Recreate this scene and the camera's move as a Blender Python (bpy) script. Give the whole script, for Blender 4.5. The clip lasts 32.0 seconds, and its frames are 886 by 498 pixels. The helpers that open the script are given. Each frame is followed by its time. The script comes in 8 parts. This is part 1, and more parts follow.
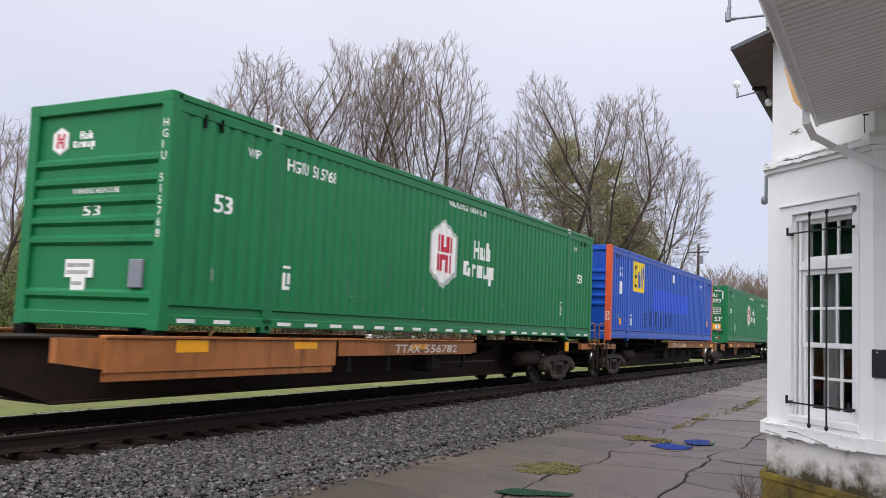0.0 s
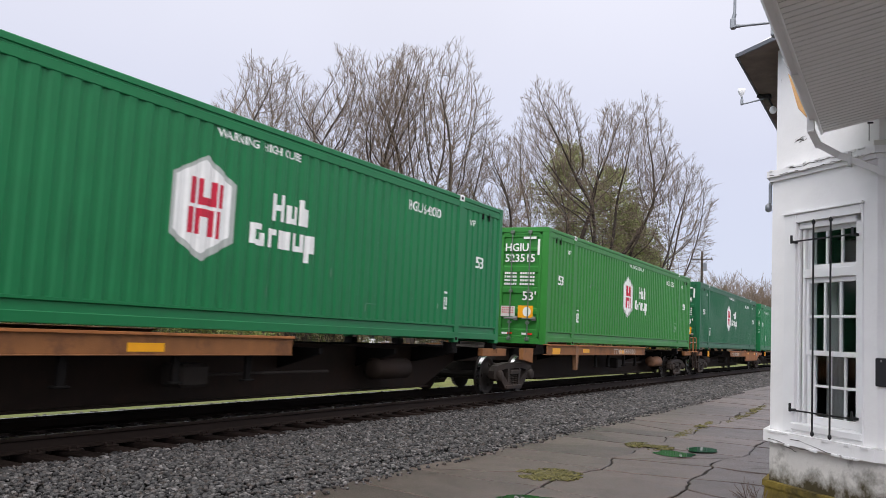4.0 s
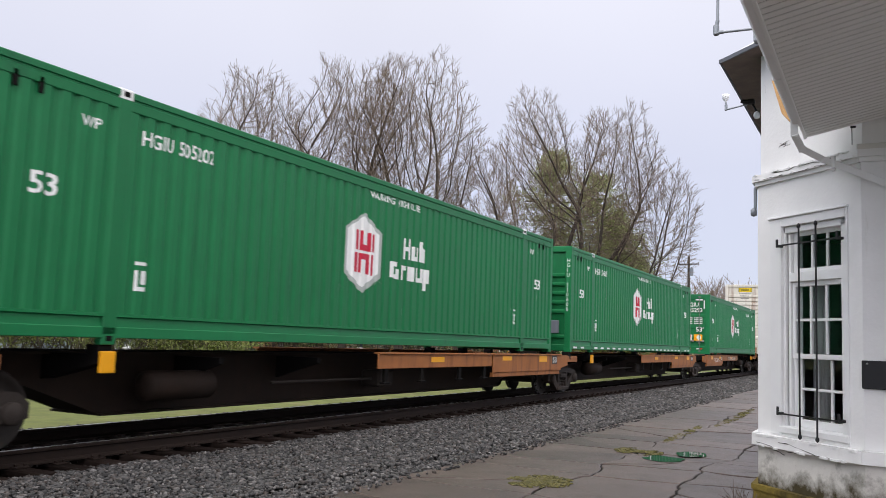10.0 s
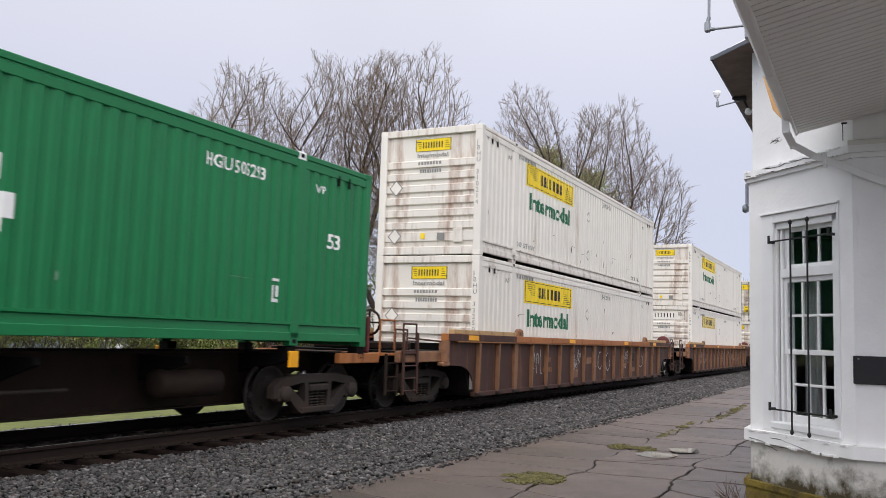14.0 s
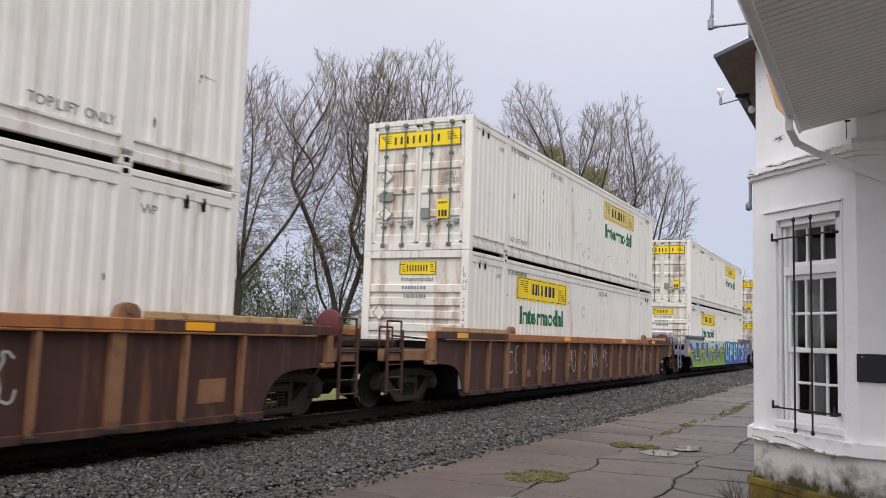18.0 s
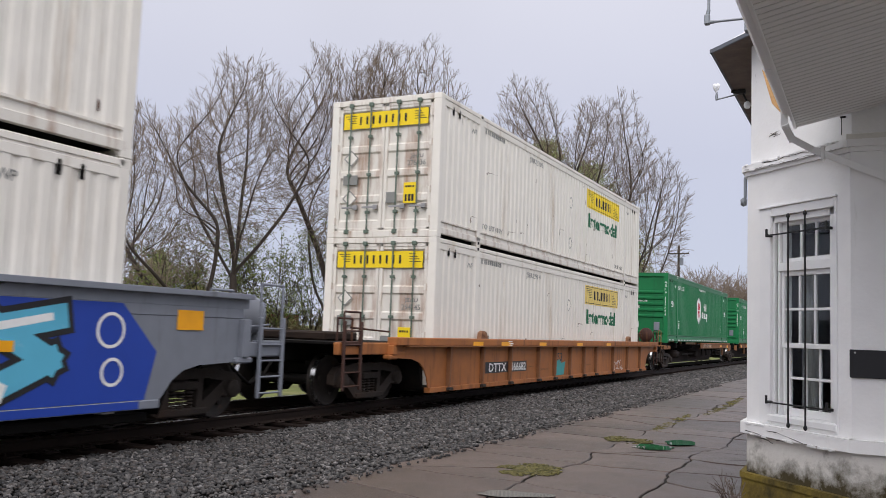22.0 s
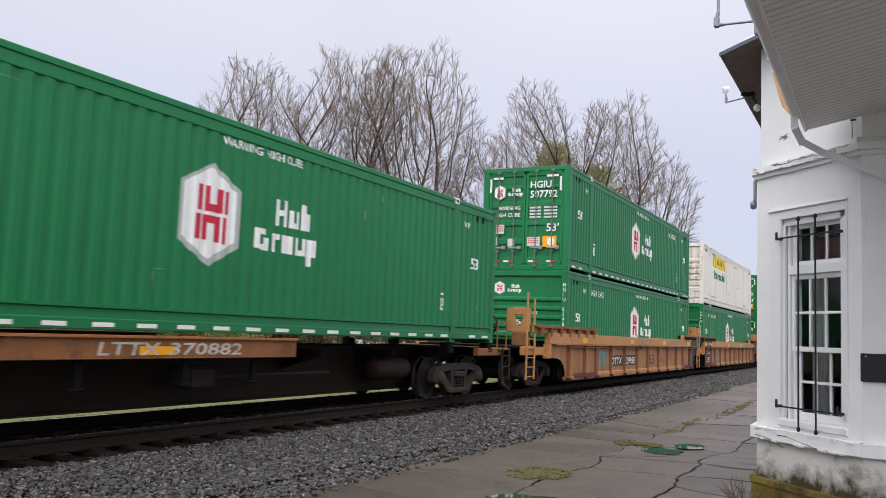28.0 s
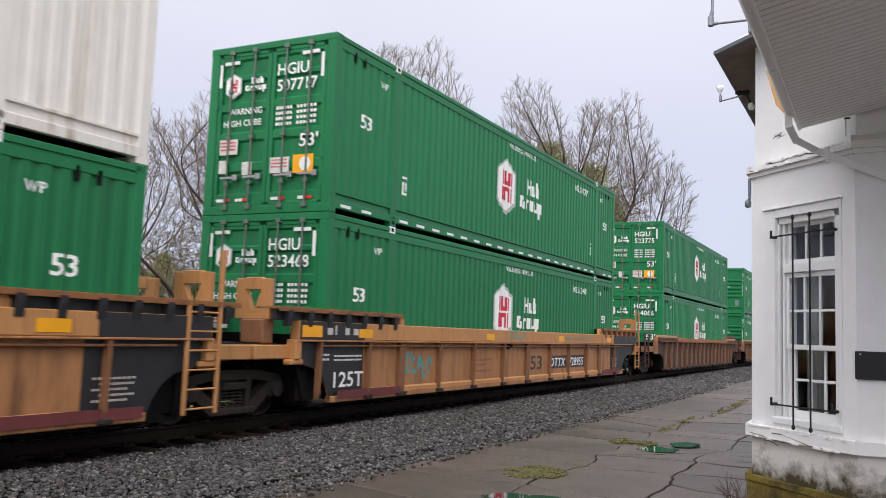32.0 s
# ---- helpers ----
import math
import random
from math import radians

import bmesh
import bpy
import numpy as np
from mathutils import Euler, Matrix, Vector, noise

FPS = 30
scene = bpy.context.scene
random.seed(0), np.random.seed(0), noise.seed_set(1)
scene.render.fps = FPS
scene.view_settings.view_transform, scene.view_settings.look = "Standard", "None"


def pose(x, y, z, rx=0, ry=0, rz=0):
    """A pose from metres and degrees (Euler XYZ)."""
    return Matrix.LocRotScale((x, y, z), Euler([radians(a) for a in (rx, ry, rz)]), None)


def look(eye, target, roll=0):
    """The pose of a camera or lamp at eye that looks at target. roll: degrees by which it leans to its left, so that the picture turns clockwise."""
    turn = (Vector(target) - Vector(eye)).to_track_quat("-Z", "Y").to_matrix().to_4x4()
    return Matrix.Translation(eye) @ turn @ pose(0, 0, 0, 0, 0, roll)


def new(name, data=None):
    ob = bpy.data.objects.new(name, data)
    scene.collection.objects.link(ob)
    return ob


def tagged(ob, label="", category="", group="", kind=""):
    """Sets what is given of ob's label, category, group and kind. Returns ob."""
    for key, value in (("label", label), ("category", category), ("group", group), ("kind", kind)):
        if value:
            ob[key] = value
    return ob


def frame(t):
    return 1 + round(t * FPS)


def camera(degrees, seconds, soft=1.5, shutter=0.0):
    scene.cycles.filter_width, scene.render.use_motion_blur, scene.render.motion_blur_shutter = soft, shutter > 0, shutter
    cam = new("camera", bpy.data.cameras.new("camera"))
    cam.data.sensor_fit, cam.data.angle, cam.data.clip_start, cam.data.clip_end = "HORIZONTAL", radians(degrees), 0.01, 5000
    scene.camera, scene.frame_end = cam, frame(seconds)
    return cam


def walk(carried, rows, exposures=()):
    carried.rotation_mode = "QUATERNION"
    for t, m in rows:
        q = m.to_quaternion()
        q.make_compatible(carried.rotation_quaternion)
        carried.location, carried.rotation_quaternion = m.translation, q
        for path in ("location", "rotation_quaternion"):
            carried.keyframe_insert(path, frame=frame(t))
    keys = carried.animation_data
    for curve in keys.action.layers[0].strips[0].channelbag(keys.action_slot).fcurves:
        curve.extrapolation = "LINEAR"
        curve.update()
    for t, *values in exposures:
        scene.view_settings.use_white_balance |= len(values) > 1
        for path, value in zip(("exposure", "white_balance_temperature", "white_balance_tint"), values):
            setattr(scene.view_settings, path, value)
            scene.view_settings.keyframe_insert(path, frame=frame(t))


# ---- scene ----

# camera: a phone held at eye height under the eave of the station
EYE = (8.963, 0.0, 1.314)
cam = camera(54.4, 32.0, soft=0.8, shutter=0.12)


def view(yaw, pitch, roll):
    """Camera pose: yaw to the left of the track's line, pitch up, lean, in degrees."""
    a, b = radians(yaw), radians(pitch)
    way = Vector((-math.sin(a) * math.cos(b), math.cos(a) * math.cos(b), math.sin(b)))
    return look(EYE, Vector(EYE) + way, roll)


walk(cam, [(t, view(a, b, c)) for t, a, b, c in (
    (0, 27.93, 5.18, 2.37), (0.5, 27.96, 5.31, 2.53), (1, 27.97, 5.34, 2.67), (1.5, 27.99, 5.33, 2.76),
    (2, 28.11, 5.35, 2.93), (2.5, 28.18, 5.40, 3.08), (3, 28.15, 5.44, 3.07), (3.5, 28.16, 5.47, 2.95),
    (5.5, 28.06, 5.70, 2.59), (6, 27.99, 5.79, 2.53), (6.5, 27.90, 5.87, 2.39), (7, 27.73, 5.93, 2.39),
    (7.5, 27.60, 5.96, 2.36), (8, 27.50, 6.00, 2.36), (8.5, 27.46, 5.96, 2.26), (9, 27.41, 5.94, 2.22),
    (9.5, 27.38, 5.99, 2.07), (10, 27.36, 6.06, 2.12), (10.5, 27.31, 6.10, 2.08), (11, 27.25, 6.06, 2.10),
    (11.5, 27.18, 6.06, 2.04), (12, 27.05, 5.96, 2.00), (12.5, 26.99, 5.94, 1.90), (13, 26.98, 5.88, 1.83),
    (13.5, 26.94, 5.84, 1.84), (14, 26.87, 5.91, 1.83), (14.5, 26.87, 5.93, 1.81), (16.5, 27.04, 5.92, 2.03),
    (17, 27.14, 5.92, 1.99), (17.5, 27.13, 5.83, 1.98), (18, 27.06, 5.78, 1.81), (18.5, 26.98, 5.69, 1.77),
    (19, 26.88, 5.62, 1.74), (19.5, 26.80, 5.57, 1.69), (20, 26.74, 5.51, 1.74), (20.5, 26.70, 5.44, 1.78),
    (21, 26.63, 5.41, 1.88), (21.5, 26.70, 5.37, 2.00), (22, 26.72, 5.37, 2.12), (22.5, 26.70, 5.36, 2.23),
    (23, 26.63, 5.46, 2.14), (23.5, 26.54, 5.56, 2.14), (24, 26.44, 5.68, 2.07), (24.5, 26.44, 5.80, 2.09),
    (25, 26.46, 5.79, 2.05), (25.5, 26.42, 5.85, 2.17), (27.5, 27.22, 5.61, 2.20), (28, 27.31, 5.55, 2.21),
    (28.5, 27.27, 5.45, 2.24), (29, 27.18, 5.39, 2.15), (29.5, 27.11, 5.35, 2.13), (30, 26.97, 5.35, 2.03),
    (30.5, 26.94, 5.41, 1.93), (31, 26.98, 5.43, 1.88), (31.5, 27.03, 5.45, 1.91), (32, 26.99, 5.52, 2.00),
)], exposures=[(t, e, 6500, 13) for t, e in (
    (0, 0.13), (5, 0.17), (7, 0.22), (10, 0.15), (14, 0.05), (16, 0.0), (18, -0.05), (20, -0.07), (22, -0.08), (24, 0.0), (26, 0.09), (28.5, 0.1), (30, 0.22), (31, 0.18), (32, 0.14))])

# ---- sky, light ----
SUN_UP, SUN_TURN = 38.0, 168.0
world = bpy.data.worlds.new("overcast_sky")
scene.world = world
world.use_nodes = True
wn, wl = world.node_tree.nodes, world.node_tree.links
wn.clear()
w_out = wn.new("ShaderNodeOutputWorld")
w_bg = wn.new("ShaderNodeBackground")
w_sky = wn.new("ShaderNodeTexSky")
w_sky.sky_type, w_sky.sun_disc = "NISHITA", False
w_sky.sun_elevation, w_sky.sun_rotation = radians(SUN_UP), radians(SUN_TURN)
w_dim = wn.new("ShaderNodeVectorMath")
w_dim.operation = "SCALE"
w_dim.inputs["Scale"].default_value = 0.1
wl.new(w_sky.outputs[0], w_dim.inputs[0])
# cloud deck: brighter towards the zenith, with soft unevenness
w_co = wn.new("ShaderNodeTexCoord")
w_sep = wn.new("ShaderNodeSeparateXYZ")
wl.new(w_co.outputs["Generated"], w_sep.inputs[0])
w_ramp = wn.new("ShaderNodeValToRGB")
wl.new(w_sep.outputs["Z"], w_ramp.inputs[0])
for e, (p, c) in zip((w_ramp.color_ramp.elements[0], w_ramp.color_ramp.elements[1]),
                     ((0.0, (0.62, 0.68, 0.84, 1)), (1.0, (2.0, 2.0, 2.0, 1)))):
    e.position, e.color = p, c
e = w_ramp.color_ramp.elements.new(0.2)
e.color = (0.66, 0.69, 0.82, 1)
e = w_ramp.color_ramp.elements.new(0.45)
e.color = (0.86, 0.87, 0.94, 1)
w_noise = wn.new("ShaderNodeTexNoise")
w_noise.inputs["Scale"].default_value = 2.2
w_noise.inputs["Detail"].default_value = 3.0
wl.new(w_co.outputs["Generated"], w_noise.inputs["Vector"])
w_map = wn.new("ShaderNodeMapRange")
w_map.inputs["To Min"].default_value, w_map.inputs["To Max"].default_value = 0.9, 1.1
wl.new(w_noise.outputs[0], w_map.inputs[0])
w_mul = wn.new("ShaderNodeVectorMath")
w_mul.operation = "SCALE"
wl.new(w_ramp.outputs[0], w_mul.inputs[0])
wl.new(w_map.outputs[0], w_mul.inputs["Scale"])
# the deck is brighter round the veiled sun
w_dot = wn.new("ShaderNodeVectorMath")
w_dot.operation = "DOT_PRODUCT"
w_dot.inputs[1].default_value = (math.sin(radians(SUN_TURN)) * math.cos(radians(SUN_UP)), math.cos(radians(SUN_TURN)) * math.cos(radians(SUN_UP)), math.sin(radians(SUN_UP)))
wl.new(w_co.outputs["Generated"], w_dot.inputs[0])
w_glow = wn.new("ShaderNodeMapRange")
w_glow.interpolation_type = "SMOOTHSTEP"
w_glow.inputs["From Min"].default_value, w_glow.inputs["From Max"].default_value = 0.2, 1.0
w_glow.inputs["To Min"].default_value, w_glow.inputs["To Max"].default_value = 1.0, 1.75
wl.new(w_dot.outputs["Value"], w_glow.inputs[0])
w_sunny = wn.new("ShaderNodeVectorMath")
w_sunny.operation = "SCALE"
wl.new(w_mul.outputs[0], w_sunny.inputs[0])
wl.new(w_glow.outputs[0], w_sunny.inputs["Scale"])
w_mix = wn.new("ShaderNodeMix")
w_mix.data_type = "RGBA"
w_mix.inputs[0].default_value = 0.9
wl.new(w_dim.outputs[0], w_mix.inputs[6])
wl.new(w_sunny.outputs[0], w_mix.inputs[7])
wl.new(w_mix.outputs[2], w_bg.inputs["Color"])
w_bg.inputs["Strength"].default_value = 1.0
wl.new(w_bg.outputs[0], w_out.inputs[0])

sun = new("sun", bpy.data.lights.new("sun", "SUN"))
sun.data.energy, sun.data.angle, sun.data.color = 0.8, radians(30), (1.0, 0.95, 0.88)
a, b = radians(SUN_TURN), radians(SUN_UP)
sun.matrix_world = look((math.sin(a) * math.cos(b) * 60, math.cos(a) * math.cos(b) * 60, math.sin(b) * 60), (0, 0, 0))


# ---- materials ----
def material(name, color, rough=0.6, metal=0.0, grain=0.12, scale=6.0, stain=None, stain_amount=0.0, stain_scale=1.2,
             bump=0.0, bump_scale=40.0, streak=False, spec=0.3, coords="Object", rand=0.0):
    """A worn surface: base colour varied at two scales, stains or rust, fine relief."""
    m = bpy.data.materials.new(name)
    m.use_nodes = True
    n, l = m.node_tree.nodes, m.node_tree.links
    bsdf = n["Principled BSDF"]
    bsdf.inputs["Metallic"].default_value = metal
    bsdf.inputs["Specular IOR Level"].default_value = spec
    co = n.new("ShaderNodeTexCoord")
    vec = co.outputs[coords]
    fine = n.new("ShaderNodeTexNoise")
    fine.inputs["Scale"].default_value, fine.inputs["Detail"].default_value = scale, 6
    l.new(vec, fine.inputs["Vector"])
    big = n.new("ShaderNodeTexNoise")
    big.inputs["Scale"].default_value, big.inputs["Detail"].default_value = scale * 0.13, 3
    l.new(vec, big.inputs["Vector"])
    add = n.new("ShaderNodeMath")
    add.operation = "ADD"
    l.new(fine.outputs[0], add.inputs[0])
    l.new(big.outputs[0], add.inputs[1])
    rng = n.new("ShaderNodeMapRange")
    rng.inputs["From Min"].default_value, rng.inputs["From Max"].default_value = 0.6, 1.4
    rng.inputs["To Min"].default_value, rng.inputs["To Max"].default_value = 1 - grain, 1 + grain
    l.new(add.outputs[0], rng.inputs[0])
    value = rng.outputs[0]
    if rand:
        info = n.new("ShaderNodeObjectInfo")
        r2 = n.new("ShaderNodeMapRange")
        r2.inputs["To Min"].default_value, r2.inputs["To Max"].default_value = 1 - rand, 1 + rand
        l.new(info.outputs["Random"], r2.inputs[0])
        mm = n.new("ShaderNodeMath")
        mm.operation = "MULTIPLY"
        l.new(value, mm.inputs[0])
        l.new(r2.outputs[0], mm.inputs[1])
        value = mm.outputs[0]
    col = n.new("ShaderNodeVectorMath")
    col.operation = "SCALE"
    col.inputs[0].default_value = color
    l.new(value, col.inputs["Scale"])
    out = col.outputs[0]
    if stain:
        sn = n.new("ShaderNodeTexNoise")
        sn.inputs["Scale"].default_value, sn.inputs["Detail"].default_value = stain_scale, 8
        sn.inputs["Roughness"].default_value = 0.7
        if streak:
            mp = n.new("ShaderNodeMapping")
            mp.inputs["Scale"].default_value = (3.0, 3.0, 0.35)
            l.new(vec, mp.inputs[0])
            l.new(mp.outputs[0], sn.inputs["Vector"])
        else:
            l.new(vec, sn.inputs["Vector"])
        ramp = n.new("ShaderNodeMapRange")
        ramp.inputs["From Min"].default_value = 0.72 - 0.35 * stain_amount
        ramp.inputs["From Max"].default_value = 0.86 - 0.2 * stain_amount
        l.new(sn.outputs[0], ramp.inputs[0])
        mix = n.new("ShaderNodeMix")
        mix.data_type = "RGBA"
        l.new(ramp.outputs[0], mix.inputs[0])
        l.new(out, mix.inputs[6])
        mix.inputs[7].default_value = (*stain, 1)
        out = mix.outputs[2]
    l.new(out, bsdf.inputs["Base Color"])
    rr = n.new("ShaderNodeMapRange")
    rr.inputs["To Min"].default_value, rr.inputs["To Max"].default_value = max(0.02, rough - 0.12), min(1.0, rough + 0.12)
    l.new(fine.outputs[0], rr.inputs[0])
    l.new(rr.outputs[0], bsdf.inputs["Roughness"])
    if bump:
        bn = n.new("ShaderNodeTexNoise")
        bn.inputs["Scale"].default_value, bn.inputs["Detail"].default_value = bump_scale, 5
        l.new(vec, bn.inputs["Vector"])
        bp = n.new("ShaderNodeBump")
        bp.inputs["Strength"].default_value, bp.inputs["Distance"].default_value = bump, 0.02
        l.new(bn.outputs[0], bp.inputs["Height"])
        l.new(bp.outputs[0], bsdf.inputs["Normal"])
    return m


RUST = (0.11, 0.045, 0.02)
GRIME = (0.03, 0.028, 0.025)
greens = {
    "green": material("green_paint", (0.007, 0.165, 0.054), 0.45, grain=0.1, scale=3, stain=(0.009, 0.1, 0.04), stain_amount=0.45, stain_scale=0.8, streak=True, rand=0.08),
    "deep": material("deep_green_paint", (0.009, 0.108, 0.045), 0.45, grain=0.1, scale=3, stain=(0.015, 0.075, 0.035), stain_amount=0.4, stain_scale=0.8, streak=True),
    "fresh": material("fresh_green_paint", (0.028, 0.2, 0.032), 0.45, grain=0.1, scale=3, stain=(0.035, 0.17, 0.05), stain_amount=0.4, stain_scale=0.8, streak=True),
}
m_blue = material("blue_paint", (0.008, 0.075, 0.43), 0.4, grain=0.14, scale=3, stain=(0.01, 0.04, 0.22), stain_amount=0.5, stain_scale=0.9, streak=True)
m_blue_patch = material("blue_patch_paint", (0.01, 0.075, 0.6), 0.4, grain=0.05)
m_orange = material("orange_red_paint", (0.62, 0.09, 0.03), 0.45, grain=0.15, stain=(0.25, 0.05, 0.03), stain_amount=0.5, streak=True)
m_white = material("white_container_paint", (0.76, 0.725, 0.66), 0.45, grain=0.06, scale=3, stain=(0.46, 0.37, 0.28), stain_amount=0.48, stain_scale=0.7, streak=True, rand=0.05)
m_white_end = material("white_end_paint", (0.72, 0.685, 0.62), 0.45, grain=0.06, scale=3, stain=(0.27, 0.125, 0.06), stain_amount=0.62, stain_scale=1.1, streak=True)
m_decal = material("white_lettering", (0.82, 0.82, 0.8), 0.5, grain=0.07, scale=8, stain=(0.5, 0.58, 0.52), stain_amount=0.25, stain_scale=3)
m_decal_grey = material("grey_lettering", (0.22, 0.22, 0.21), 0.5, grain=0.1, scale=8)
m_decal_edge = material("grey_logo_edge", (0.42, 0.45, 0.42), 0.5, grain=0.08)
m_red = material("red_logo_paint", (0.55, 0.02, 0.05), 0.45, grain=0.06)
m_yellow = material("yellow_sign_paint", (0.83, 0.6, 0.015), 0.45, grain=0.06, scale=5, stain=(0.5, 0.36, 0.05), stain_amount=0.35)
m_scuff = material("dark_scuff", (0.01, 0.036, 0.17), 0.6, grain=0.3)
m_faded = material("faded_yellow_paint", (0.68, 0.52, 0.16), 0.5, grain=0.08, scale=5, stain=(0.5, 0.42, 0.22), stain_amount=0.5)
m_black = material("black_lettering", (0.02, 0.02, 0.02), 0.5, grain=0.1)
m_sign_green = material("green_lettering", (0.012, 0.13, 0.06), 0.5, grain=0.06)
m_reflect = material("white_reflective_strip", (0.78, 0.78, 0.76), 0.35, grain=0.04)
m_notice = material("grubby_notice_plate", (0.6, 0.59, 0.55), 0.5, grain=0.15, scale=12, stain=(0.3, 0.26, 0.2), stain_amount=0.5, stain_scale=5)
m_tape_red = material("red_reflective_strip", (0.6, 0.03, 0.02), 0.35, grain=0.05)
m_steel = material("bare_steel", (0.35, 0.34, 0.33), 0.35, metal=0.9, grain=0.2, stain=RUST, stain_amount=0.4)
m_bar = material("dull_galvanised_bar", (0.13, 0.17, 0.135), 0.5, metal=0.3, grain=0.2, stain=RUST, stain_amount=0.45)
m_car_orange = material("orange_car_paint", (0.34, 0.125, 0.038), 0.6, grain=0.25, scale=4, stain=RUST, stain_amount=0.6, stain_scale=1.6, streak=True, bump=0.1)
m_car_yellow = material("tan_yellow_car_paint", (0.38, 0.175, 0.07), 0.58, grain=0.2, scale=4, stain=(0.15, 0.066, 0.033), stain_amount=0.68, stain_scale=1.5, streak=True, bump=0.1)
m_car_brown = material("brown_car_paint", (0.058, 0.026, 0.019), 0.65, grain=0.28, scale=4, stain=(0.19, 0.08, 0.034), stain_amount=0.56, stain_scale=1.5, streak=True, bump=0.15)
m_car_sill = material("worn_sill_paint", (0.24, 0.1, 0.035), 0.65, grain=0.25, scale=5, stain=(0.08, 0.035, 0.022), stain_amount=0.6, stain_scale=2.0, bump=0.15)
m_car_grey = material("grey_car_paint", (0.2, 0.215, 0.25), 0.55, grain=0.12, scale=4, stain=(0.1, 0.1, 0.11), stain_amount=0.4, streak=True)
m_car_black = material("black_car_paint", (0.022, 0.022, 0.024), 0.5, grain=0.2, scale=4)
# near-black: grime, with the deep shade under the cars put into it
m_under = material("grimy_shaded_underframe", (0.006, 0.0052, 0.0048), 0.8, spec=0.12, grain=0.3, scale=6, stain=(0.016, 0.011, 0.008), stain_amount=0.45, bump=0.2)
m_truck = material("rusty_cast_steel", (0.034, 0.027, 0.023), 0.75, spec=0.2, grain=0.3, scale=8, stain=(0.05, 0.028, 0.018), stain_amount=0.5, bump=0.25)
m_wheel = material("dark_wheel_steel", (0.026, 0.021, 0.018), 0.6, metal=0.2, grain=0.3, scale=8, stain=RUST, stain_amount=0.4)
m_tread = material("polished_tread", (0.5, 0.5, 0.5), 0.25, metal=1.0, grain=0.1)
m_patch_orange = material("amber_reflector", (0.85, 0.38, 0.01), 0.4, grain=0.08)
m_rail = material("brown_rail_steel", (0.022, 0.0145, 0.0115), 0.7, metal=0.1, spec=0.15, grain=0.25, scale=10, bump=0.1)
m_railhead = material("polished_rail_head", (0.42, 0.41, 0.41), 0.28, metal=1.0, grain=0.12, scale=5)
m_tie = material("creosoted_tie_wood", (0.018, 0.0125, 0.0105), 0.8, spec=0.05, grain=0.4, scale=12, bump=0.5, bump_scale=25, rand=0.3)


